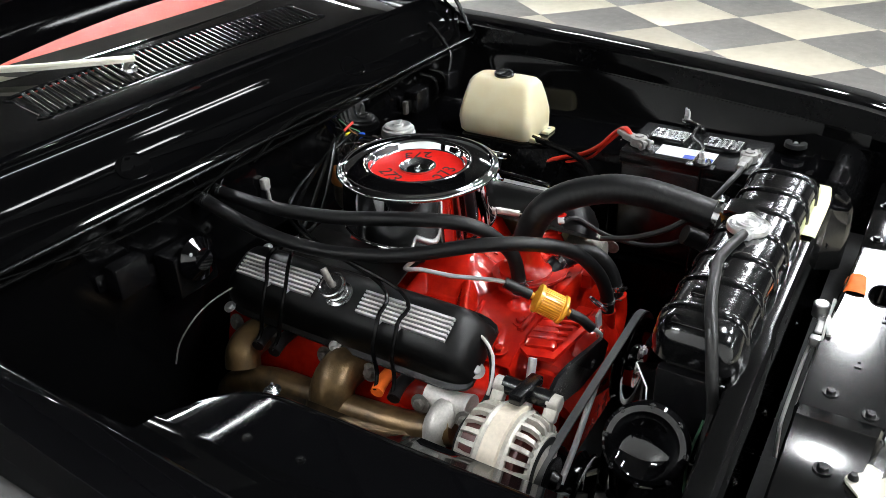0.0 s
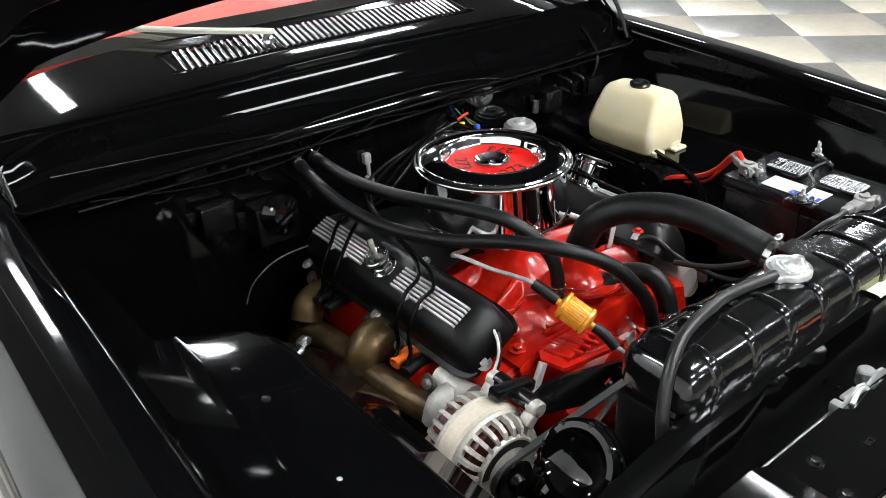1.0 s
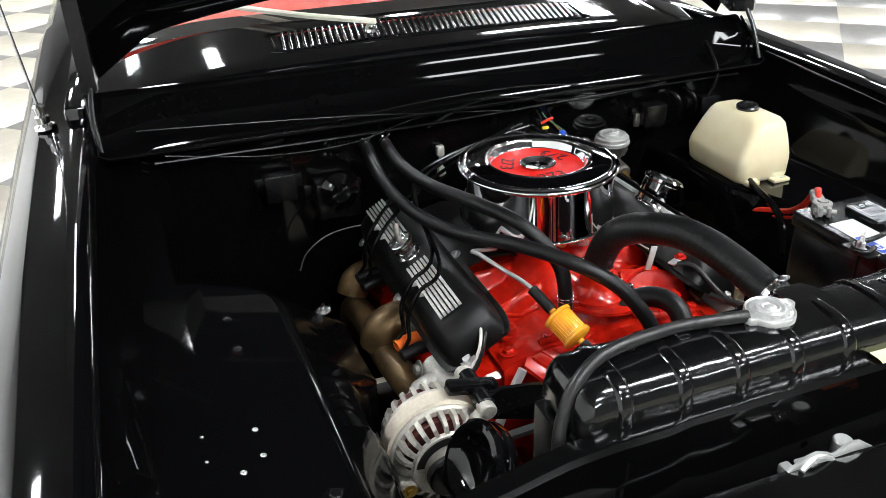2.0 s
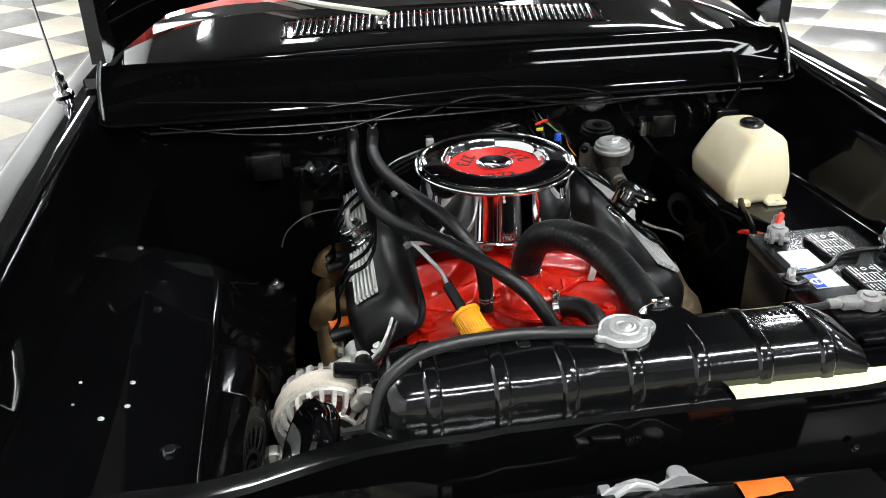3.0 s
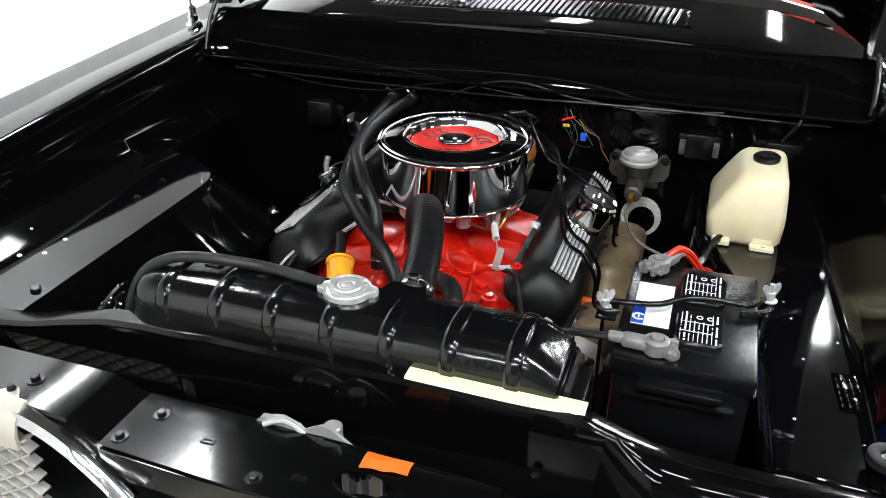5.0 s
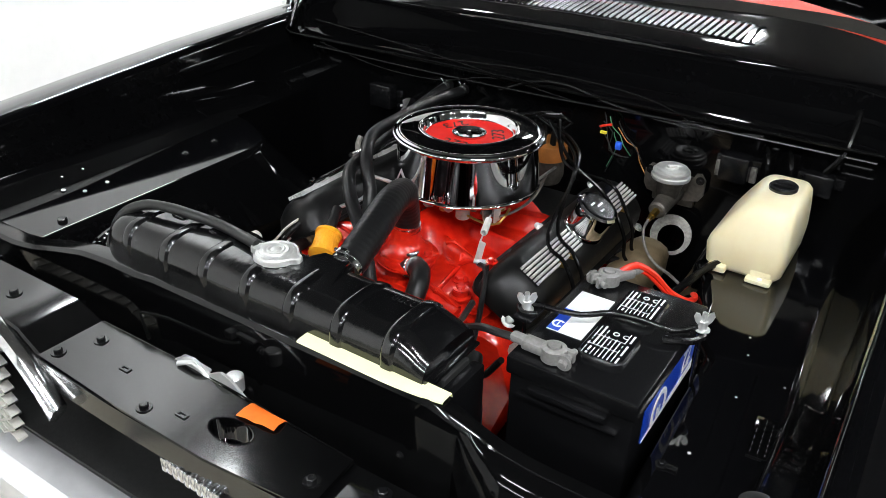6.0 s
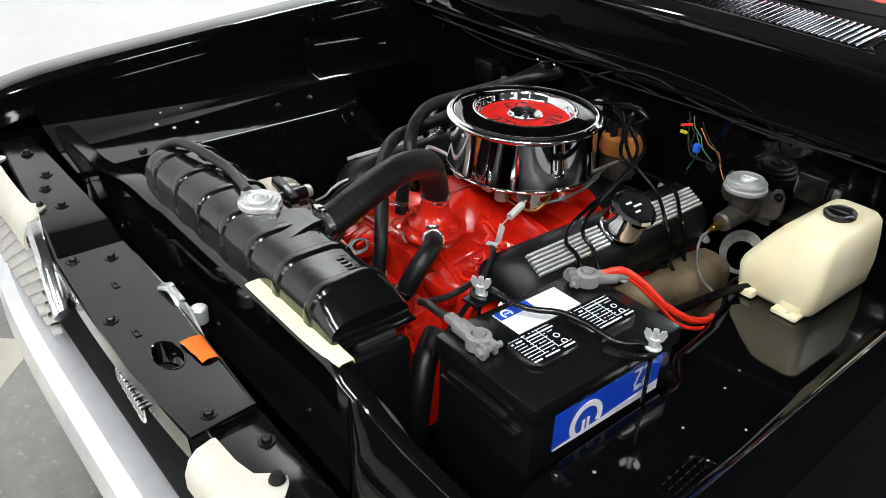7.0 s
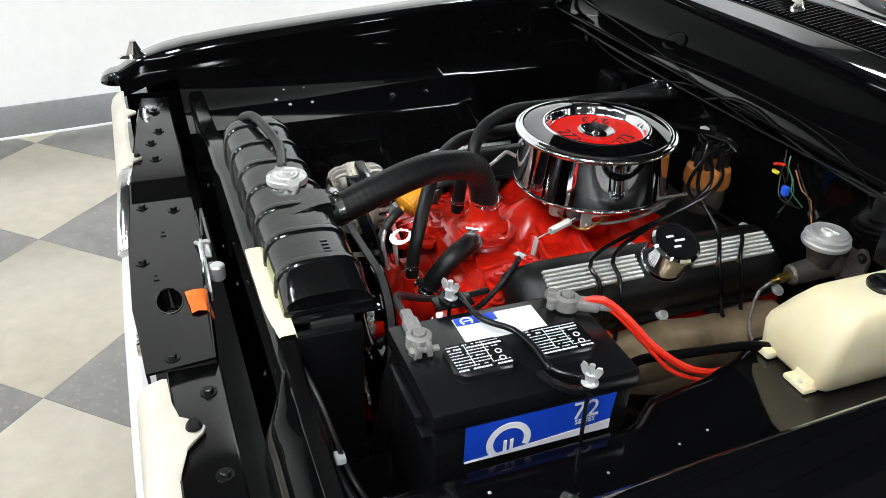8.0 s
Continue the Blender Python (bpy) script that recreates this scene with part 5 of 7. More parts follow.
def hose(name, label, pts, r, material=RUBBER, ends=(), ridges=0.0, segs=14, category="hose"):
    t = thing(name, label, category, pts[0])
    bm = B()
    tube(bm, pts, r, segs, 0.0025 if ridges else 0.010, True, ridges, 0.005)
    part("tube", bm, material, t)
    path = spline(pts, 0.01)
    for k in ends:
        i = 2 if k == 0 else len(path) - 3
        clamp(path[i], path[i + 1] - path[i - 1], r, t)
    return t


hose("radiator_hose", "thick black corrugated upper radiator hose", [(0.104, -0.500, 0.868), (0.101, -0.469, 0.874), (0.095, -0.436, 0.883), (0.088, -0.403, 0.891), (0.078, -0.365, 0.898), (0.063, -0.320, 0.899), (0.040, -0.264, 0.885), (0.018, -0.228, 0.860), (0.008, -0.208, 0.815), (0.006, -0.203, 0.770)], 0.0232, RUBBER, (0, 1), 0.0003, 24)
hose("overflow_hose", "thin grey rubber radiator overflow hose", [(0.005, -0.541, 0.903), (-0.043, -0.532, 0.902), (-0.085, -0.530, 0.904), (-0.126, -0.537, 0.908), (-0.166, -0.544, 0.910), (-0.205, -0.553, 0.906), (-0.239, -0.566, 0.886), (-0.258, -0.577, 0.845), (-0.263, -0.585, 0.80), (-0.262, -0.590, 0.72), (-0.264, -0.590, 0.62), (-0.27, -0.59, 0.52)], 0.0075, RUBBER_GREY, segs=12)
hose("heater_hose", "long black rubber heater hose to the water pump", [(-0.231, 0.293, 0.870), (-0.231, 0.274, 0.868), (-0.236, 0.190, 0.851), (-0.230, 0.105, 0.836), (-0.212, 0.016, 0.829), (-0.177, -0.087, 0.836), (-0.125, -0.190, 0.855), (-0.067, -0.260, 0.846), (-0.014, -0.300, 0.815), (0.022, -0.328, 0.765), (0.035, -0.341, 0.72), (0.037, -0.343, 0.690)], 0.0115, RUBBER, (0, 1))
hose("heater_hose", "black rubber heater hose to the intake manifold", [(-0.192, 0.293, 0.868), (-0.191, 0.280, 0.866), (-0.199, 0.157, 0.869), (-0.184, 0.036, 0.874), (-0.152, -0.085, 0.886), (-0.118, -0.150, 0.880), (-0.095, -0.180, 0.863), (-0.075, -0.198, 0.838), (-0.064, -0.216, 0.812), (-0.060, -0.224, 0.775), (-0.060, -0.226, 0.745)], 0.0115, RUBBER, (0, 1))
hose("bypass_hose", "short curved black bypass hose at the water pump", [(0.034, -0.238, 0.736), (0.054, -0.246, 0.748), (0.078, -0.266, 0.757), (0.094, -0.294, 0.752), (0.097, -0.318, 0.728), (0.092, -0.332, 0.700), (0.088, -0.336, 0.680)], 0.0165, RUBBER, (0, 1))

hose("lower_hose", "black rubber lower radiator hose", [(0.255, -0.40, 0.745), (0.275, -0.435, 0.725), (0.290, -0.455, 0.69), (0.290, -0.462, 0.63), (0.27, -0.47, 0.54)], 0.018, RUBBER)

# fuel filter and its lines
def fuel_filter():
    c = Vector((-0.095, -0.296, 0.765))
    d = Vector((0.32, -0.80, -0.42)).normalized()
    t = thing("fuel_filter", "amber see-through inline fuel filter", "fuel filter", c)
    m = axis(c - d * 0.028, d)
    bm = B()
    lathe(bm, [(0, 0), (0.008, 0), (0.010, 0.001), (0.020, 0.003), (0.0235, 0.005), (0.0235, 0.0095), (0.0205, 0.011), (0.0205, 0.045), (0.0235, 0.0465), (0.0235, 0.051), (0.019, 0.054), (0.008, 0.056), (0, 0.056)], m, 36)
    part("body", bm, AMBER, t)
    for k in range(30):
        bm = B()
        a = 2 * math.pi * k / 30
        box(bm, (0.0206 * math.cos(a), 0.0206 * math.sin(a), 0.028), (0.0010, 0.0018, 0.032), 0.0004, Matrix.Rotation(a, 4, "Z"))
        bm.transform(m)
        part("pleat", bm, AMBER, t)
    for z0, z1 in ((-0.018, 0.0), (0.056, 0.076)):
        bm = B()
        lathe(bm, [(0, z0), (0.0055, z0), (0.0055, z1), (0, z1)], m, 14)
        part("nipple", bm, AMBER, t)
    a, b = m @ Vector((0, 0, -0.005)), m @ Vector((0, 0, 0.062))
    hose("fuel_hose", "short black fuel hose on the filter", [a, a - d * 0.02, a - d * 0.045], 0.0085, RUBBER)
    hose("fuel_hose", "short black fuel hose below the filter", [b, b + d * 0.02, b + d * 0.04 + Vector((0, 0, -0.008))], 0.0085, RUBBER)
    e = a - d * 0.04
    bm = B()
    tube(bm, [e, e + Vector((-0.002, 0.015, 0.002)), (-0.122, -0.180, 0.792), (-0.130, -0.140, 0.789), (-0.152, -0.098, 0.800), (-0.158, -0.085, 0.799), (-0.140, -0.060, 0.785), (-0.100, -0.05, 0.775)], 0.0036, 10)
    solid("fuel_pipe", bm, STEEL, "bent bright steel fuel pipe to the carburettor", "pipe")
    e = b + d * 0.036 + Vector((0, 0, -0.008))
    bm = B()
    tube(bm, [e, e + Vector((0.018, -0.012, -0.02)), e + Vector((0.02, -0.005, -0.06)), e + Vector((0.0, 0.01, -0.11)), e + Vector((-0.03, 0.03, -0.16))], 0.0038, 10)
    solid("fuel_pipe", bm, STEEL, "bent bright steel fuel pipe from the pump", "pipe")


fuel_filter()


# ---------------------------------------------------------------- alternator, pulleys and belt
def alternator():
    c = Vector((-0.320, -0.338, 0.660))
    t = thing("alternator", "bare aluminium alternator with ribbed end housings", "alternator", c)
    m = Matrix.Translation(c + Vector((0, 0.058, 0))) @ Matrix(((1, 0, 0, 0), (0, 0, -1, 0), (0, 1, 0, 0), (0, 0, 0, 1)))     # z runs forward, y up
    R = 0.070
    bm = B()
    lathe(bm, [(R + 0.001, 0.044), (R + 0.0045, 0.046), (R + 0.0045, 0.070), (R + 0.001, 0.072), (R - 0.006, 0.072), (R - 0.006, 0.044)], m, 56, closed=True)
    part("stator", bm, BAND, t, "tan laminated stator band")
    bm = B()
    lathe(bm, [(R - 0.016, 0.008), (R - 0.011, 0.03), (R - 0.011, 0.092), (0.03, 0.098), (0, 0.098)], m, 36)
    part("winding", bm, WINDING, t, "dark red copper winding")
    for z0, z1 in ((0.0, 0.044), (0.114, 0.072)):
        f = 1 if z0 > z1 else -1
        bm = B()
        lathe(bm, [(R, z1), (R + 0.002, z1 + f * 0.006), (R - 0.001, z1 + f * 0.010), (R - 0.009, z1 + f * 0.010), (R - 0.009, z1)], m, 48, closed=True)
        lathe(bm, [(0, z0 + f * 0.003), (0.024, z0 + f * 0.003), (0.030, z0), (0.050, z0 - f * 0.001), (0.053, z0 - f * 0.005), (0.050, z0 - f * 0.009), (0.0, z0 - f * 0.010)], m, 40)
        part("housing", bm, ALU, t, "cast aluminium end housing")
        bm = B()
        lathe(bm, [(0.036, z0 - f * 0.001), (0.036, z0 + f * 0.0006), (0.047, z0 + f * 0.0002), (0.047, z0 - f * 0.001)], m, 24, a0=10, a1=170, closed=True)
        part("opening", bm, MATT, t, "dark air opening in the housing")
        n = 24
        for k in range(n):
            a = 2 * math.pi * k / n
            bm = B()
            ca, sa = math.cos(a), math.sin(a)
            zz = z1 + f * 0.008
            rows = []
            for r, z, w in ((R - 0.0005, zz, 0.0036), (R - 0.002, zz * 0.5 + z0 * 0.5, 0.0030), (R - 0.008, zz * 0.2 + z0 * 0.8, 0.0028), (R - 0.018, z0 - f * 0.003, 0.0030), (0.049, z0 - f * 0.003, 0.0036)):
                rows.append([m @ Vector((r * ca - w * sa, r * sa + w * ca, z)), m @ Vector((r * ca + w * sa, r * sa - w * ca, z)),
                             m @ Vector(((r - 0.008) * ca + w * sa, (r - 0.008) * sa - w * ca, z - f * 0.002)), m @ Vector(((r - 0.008) * ca - w * sa, (r - 0.008) * sa + w * ca, z - f * 0.002))])
            loft(bm, rows, closed=True, caps=True)
            part("fin", bm, ALU, t)
    for a, ln in ((48, 0.026), (196, 0.014), (250, 0.020)):
        bm = B()
        ca, sa = math.cos(radians(a)), math.sin(radians(a))
        u = m.to_3x3() @ Vector((ca, sa, 0))
        for z in (0.10, 0.02):
            p0 = m @ Vector(((R - 0.006) * ca, (R - 0.006) * sa, z))
            bm = B()
            cyl(bm, p0 + u * ln - Vector((0, 0.010, 0)), p0 + u * ln + Vector((0, 0.010, 0)), 0.0125, bevel=0.002)
            box(bm, p0 + u * ln * 0.45, (0.02, 0.016, ln), 0.004, axis((0, 0, 0), u))
            part("ear", bm, ALU, t)
    bm = B()
    cyl(bm, m @ Vector((0.062, 0.068, 0.022)), m @ Vector((0.062, 0.068, 0.098)), 0.0135, bevel=0.002)
    part("pivot_tube", bm, SATIN, t, "black pivot tube between the lugs")
    bm = B()
    cyl(bm, m @ Vector((-0.058, -0.022, 0.090)), m @ Vector((-0.058, -0.022, 0.118)), 0.011, bevel=0.002)
    part("stud_boss", bm, ALU, t)
    bm = B()
    bolt(bm, m @ Vector((-0.058, -0.022, 0.118)), (0, -1, 0), 0.006)
    part("stud", bm, BRASS, t)
    bm = B()
    lathe(bm, [(0, 0.108), (0.020, 0.108), (0.020, 0.116), (0.030, 0.117), (0.032, 0.119), (0.026, 0.125), (0.026, 0.128), (0.032, 0.134), (0.030, 0.136), (0.014, 0.136), (0.010, 0.146), (0, 0.146)], m @ Matrix.Translation((0, -0.010, -0.0075)), 36)
    part("pulley", bm, SATIN, t, "black steel belt pulley")
    return c, m


alt_c, alt_m = alternator()


def pulley(name, label, c, R, depth=0.03, grooves=1, hub=True):
    t = thing(name, label, "pulley", c)
    m = axis(c, (0, -1, 0))
    prof = [(0, 0.004), (R * 0.45, 0.004), (R * 0.6, 0.010), (R * 0.86, 0.010)]
    z = 0.0
    for g in range(grooves):
        prof += [(R, z + 0.008), (R, z + 0.010), (R - 0.009, z + 0.017), (R, z + 0.024), (R, z + 0.026)]
        z += 0.018
    prof += [(R * 0.88, z + 0.008), (R * 0.86, 0.004 + z * 0.2), (0, 0.0 + z * 0.1)]
    bm = B()
    lathe(bm, prof, m, 48)
    part("rim", bm, PAINT, t)
    if hub:
        bm = B()
        lathe(bm, [(0, depth), (R * 0.3, depth), (R * 0.34, depth * 0.8), (R * 0.36, 0), (0, 0)], m, 28)
        part("hub", bm, PAINT, t)
        for k in range(4):
            bm = B()
            a = math.tau * k / 4 + 0.4
            bolt(bm, m @ Vector((R * 0.22 * math.cos(a), R * 0.22 * math.sin(a), depth)), (0, -1, 0), 0.006)
            part("bolt", bm, STEEL, t)
    return t


pulley("fan_pulley", "glossy black water pump pulley", (0.02, -0.3815, 0.625), 0.080)
pulley("crank_pulley", "glossy black crankshaft pulley", (0.0, -0.3815, 0.43), 0.082, grooves=2)


def ps_pump():
    c = Vector((-0.19, -0.375, 0.50))
    t = thing("belt_tensioner", "glossy black pump body with a dished pulley", "pump", c)
    m = axis(c, (0, -1, 0))
    bm = B()
    lathe(bm, [(0, -0.10), (0.050, -0.10), (0.058, -0.09), (0.060, -0.02), (0.05, 0.0), (0, 0.0)], m, 36)
    part("body", bm, PAINT, t)
    bm = B()
    lathe(bm, [(0, 0.012), (0.020, 0.012), (0.026, 0.018), (0.040, 0.020), (0.052, 0.034), (0.064, 0.034), (0.066, 0.030), (0.058, 0.022), (0.066, 0.014), (0.064, 0.010), (0.03, 0.008), (0, 0.004)], m, 44)
    part("pulley", bm, PAINT, t)


ps_pump()


def fan():
    t = thing("cooling_fan", "black steel cooling fan behind the radiator", "fan", (0.02, -0.46, 0.60))
    bm = B()
    lathe(bm, [(0, 0), (0.05, 0), (0.05, 0.006), (0, 0.006)], axis((0.02, -0.455, 0.60), (0, -1, 0)), 24)
    part("hub", bm, SATIN, t)
    for k in range(4):
        a = math.tau * k / 4 + 0.55
        m = Matrix.Translation((0.02, -0.462, 0.60)) @ Matrix.Rotation(a, 4, "Y") @ Matrix.Rotation(radians(24), 4, "Z")
        bm = B()
        loft(bm, [[(-0.028 - z * 0.06, 0.004 * (z > 0.1), z), (0, -0.005, z), (0.028 + z * 0.06, 0.004 * (z > 0.1), z)] for z in (0.03, 0.10, 0.165)])
        thicken(bm, 0.0025)
        bm.transform(m)
        part("blade", bm, CHROME_OLD if k == 3 else SATIN, t)


fan()

# the belt runs round alternator, pump and crank pulleys
def belt(points, name, label):
    """A V-belt round circles (x, z, radius) in the plane y, given in order round the loop."""
    path = []
    n = len(points)
    y = points[0][3]
    for i in range(n):
        x0, z0, r0, _ = points[i - 1]
        x1, z1, r1, _ = points[i]
        x2, z2, r2, _ = points[(i + 1) % n]

        def tang(xa, za, ra, xb, zb, rb):
            d = math.atan2(zb - za, xb - xa)
            L = math.hypot(xb - xa, zb - za)
            return d + math.acos(max(-1, min(1, (ra - rb) / L)))
        a_in = tang(x0, z0, r0, x1, z1, r1)
        a_out = tang(x1, z1, r1, x2, z2, r2)
        while a_out > a_in:
            a_out -= math.tau
        for k in range(13):
            a = a_in + (a_out - a_in) * k / 12
            path.append((x1 + r1 * math.cos(a), z1 + r1 * math.sin(a), a))
    bm = B()
    rows = []
    for x, z, a in path + path[:1]:
        nx, nz = math.cos(a), math.sin(a)
        rows.append([(x - nx * 0.007, y - 0.004, z - nz * 0.007), (x - nx * 0.007, y + 0.004, z - nz * 0.007), (x + nx * 0.002, y + 0.0058, z + nz * 0.002), (x + nx * 0.002, y - 0.0058, z + nz * 0.002)])
    loft(bm, rows, closed=True)
    solid(name, bm, BELT, label, "belt")


belt([(-0.320, 0.650, 0.031, -0.398), (0.02, 0.625, 0.079, -0.398), (0.0, 0.43, 0.081, -0.398)], "fan_belt", "worn grey-black rubber fan belt round the pulleys")


# ---------------------------------------------------------------- battery
def battery():
    x0, x1, y0, y1, zt_, zb = 0.354, 0.523, -0.486, -0.232, 0.840, 0.616
    cx, cy = (x0 + x1) / 2, (y0 + y1) / 2
    t = thing("battery", "black plastic car battery with a blue side label", "battery", (cx, cy, zb))
    bm = B()
    box(bm, (cx, cy, (zb + 0.815) / 2), (x1 - x0 - 0.008, y1 - y0 - 0.008, 0.815 - zb), 0.006)
    part("case", bm, PLASTIC, t)
    bm = B()
    box(bm, (cx, cy, 0.8265), (x1 - x0, y1 - y0, 0.026), 0.004)
    part("lid", bm, PLASTIC, t)
    bm = B()
    box(bm, (cx, y0 - 0.003, 0.806), (0.10, 0.012, 0.010), 0.003)
    box(bm, (cx, y0 - 0.001, 0.792), (0.13, 0.010, 0.006), 0.002)
    part("grip", bm, PLASTIC, t)
    # two vent covers
    for yy in (-0.404, -0.302):
        bm = B()
        q = 0.010
        w, l = 0.029, 0.0385
        px = 0.452
        out = [(px - w, yy - l + q), (px - w + q, yy - l), (px + w - q, yy - l), (px + w, yy - l + q), (px + w, yy + l - q), (px + w - q, yy + l), (px - w + q, yy + l), (px - w, yy + l - q)]
        b2 = [[(x, y, 0.8395) for x, y in out], [(x, y, 0.8465) for x, y in out], [(px + (x - px) * 0.93, yy + (y - yy) * 0.95, 0.849) for x, y in out]]
        loft(bm, b2, closed=True, caps=True)
        v = part("vent_cover", bm, PLASTIC, t, "black vent cover with white warning print")
        # white warning print, not legible: lines and symbol blocks
        rnd = random.Random(int(yy * 1000))
        bars = B()
        for k in range(9):
            xk = px - 0.0225 + 0.0054 * k
            y, fat = -0.034, (k in (1, 8))
            while y < (0.031 if k < 3 or k > 6 else 0.012):
                w = rnd.uniform(0.002, 0.006) if fat else rnd.uniform(0.0012, 0.004)
                if rnd.random() < 0.88:
                    box(bars, (xk, yy + y + w / 2, 0.8492), (0.0024 if fat else rnd.choice((0.0008, 0.0011, 0.0014)), w, 0.0005))
                y += w + 0.0009
        for k in range(2):
            box(bars, (px - 0.004, yy - 0.012 + 0.022 * k, 0.8492), (0.040, 0.0008, 0.0005))
        for k in range(2):
            lathe(bars, [(0.0030, 0), (0.0042, 0), (0.0042, 0.0006), (0.0030, 0.0006)], Matrix.Translation((px + 0.012 - 0.013 * k, yy + 0.023, 0.8489)), 16, closed=True)
        tagged(part("print", bars, WHITE, v), kind="stuff")
    # white label with a blue band
    bm = B()
    box(bm, (0.3915, -0.352, 0.8402), (0.048, 0.108, 0.0012), 0.0003)
    part("top_label", bm, WHITE, t, "white paper label with blue band")
    bm = B()
    box(bm, (0.3755, -0.378, 0.8411), (0.0155, 0.054, 0.0008))
    part("label_band", bm, BLUE, t)
    bm = B()
    lathe(bm, [(0.0055, 0), (0.0085, 0), (0.0085, 0.0006), (0.0055, 0.0006)], Matrix.Translation((0.3765, -0.390, 0.8412)), 24, a0=40, a1=320, closed=True)
    box(bm, (0.3765, -0.388, 0.8415), (0.002, 0.012, 0.0006))
    part("emblem", bm, WHITE, t)
    # side label
    xs_ = x1 - 0.004
    bm = B()
    loft(bm, [[(xs_ + 0.0012, -0.447, 0.757), (xs_ + 0.0012, -0.263, 0.757), (xs_ + 0.0012, -0.258, 0.809), (xs_ + 0.0012, -0.447, 0.809)]] + [[(xs_ - 0.001, -0.447, 0.757), (xs_ - 0.001, -0.263, 0.757), (xs_ - 0.001, -0.258, 0.809), (xs_ - 0.001, -0.447, 0.809)]], closed=True, caps=True)
    part("side_label", bm, BLUE, t, "bright blue side label")
    side = Matrix.Translation((xs_ + 0.0016, 0, 0)) @ Matrix(((0, 0, 1, 0), (1, 0, 0, 0), (0, 1, 0, 0), (0, 0, 0, 1)))   # label x runs to the rear, y up
    bm = B()
    plate(bm, [(-0.447, 0.757), (-0.36, 0.757), (-0.262, 0.757), (-0.262, 0.771), (-0.30, 0.768), (-0.36, 0.764), (-0.41, 0.761), (-0.447, 0.7595)], [], 0.0006, side)
    part("label_wave", bm, WHITE, t)
    bm = B()
    lathe(bm, [(0.0150, 0), (0.0215, 0), (0.0215, 0.0007), (0.0150, 0.0007)], side @ Matrix.Translation((-0.394, 0.7760, 0.0003)) @ Matrix.Diagonal((1.28, 1.28, 1, 1)), 36, a0=-25, a1=225, closed=True)
    for dx in (-0.004, 0.004):
        box(bm, side @ Vector((-0.394 + dx, 0.770, 0.0006)), (0.0008, 0.0042, 0.016), 0)
    part("emblem", bm, WHITE, t, "white round emblem")
    words("72", 0.036, side @ Matrix.Translation((-0.297, 0.7945, 0.0006)), "numeral", WHITE, t, 0.0003)
    words("SERIES", 0.0095, side @ Matrix.Translation((-0.297, 0.7785, 0.0006)), "lettering", WHITE, t, 0.0003)
    # terminal clamps
    for name, p, ang in (("terminal_clamp", (0.405, -0.462, 0.850), 178), ("terminal_clamp", (0.388, -0.258, 0.850), 60)):
        bm = B()
        m = Matrix.Translation(p) @ Matrix.Rotation(radians(ang), 4, "Z")
        lathe(bm, [(0.009, -0.008), (0.0155, -0.008), (0.0155, 0.008), (0.012, 0.010), (0.009, 0.010)], m, 24, closed=True)
        lathe(bm, [(0, -0.008), (0.0085, -0.008), (0.0075, 0.012), (0, 0.012)], m, 20)
        b2 = B()
        box(b2, (0.024, 0, 0.0), (0.034, 0.020, 0.014), 0.004)
        box(b2, (0.048, 0, 0.001), (0.022, 0.015, 0.011), 0.004)
        box(b2, (-0.018, 0.0065, 0), (0.014, 0.007, 0.016), 0.002)
        box(b2, (-0.018, -0.0065, 0), (0.014, 0.007, 0.016), 0.002)
        cyl(b2, (-0.019, -0.018, 0), (-0.019, 0.018, 0), 0.004, segs=10)
        bolt(b2, (-0.019, 0.011, 0), (0, 1, 0), 0.006)
        b2.transform(m)
        tmp = bpy.data.meshes.new("tmp")
        b2.to_mesh(tmp)
        b2.free()
        bm.from_mesh(tmp)
        bpy.data.meshes.remove(tmp)
        part(name, bm, LEAD, t, "grey lead battery terminal clamp")


battery()


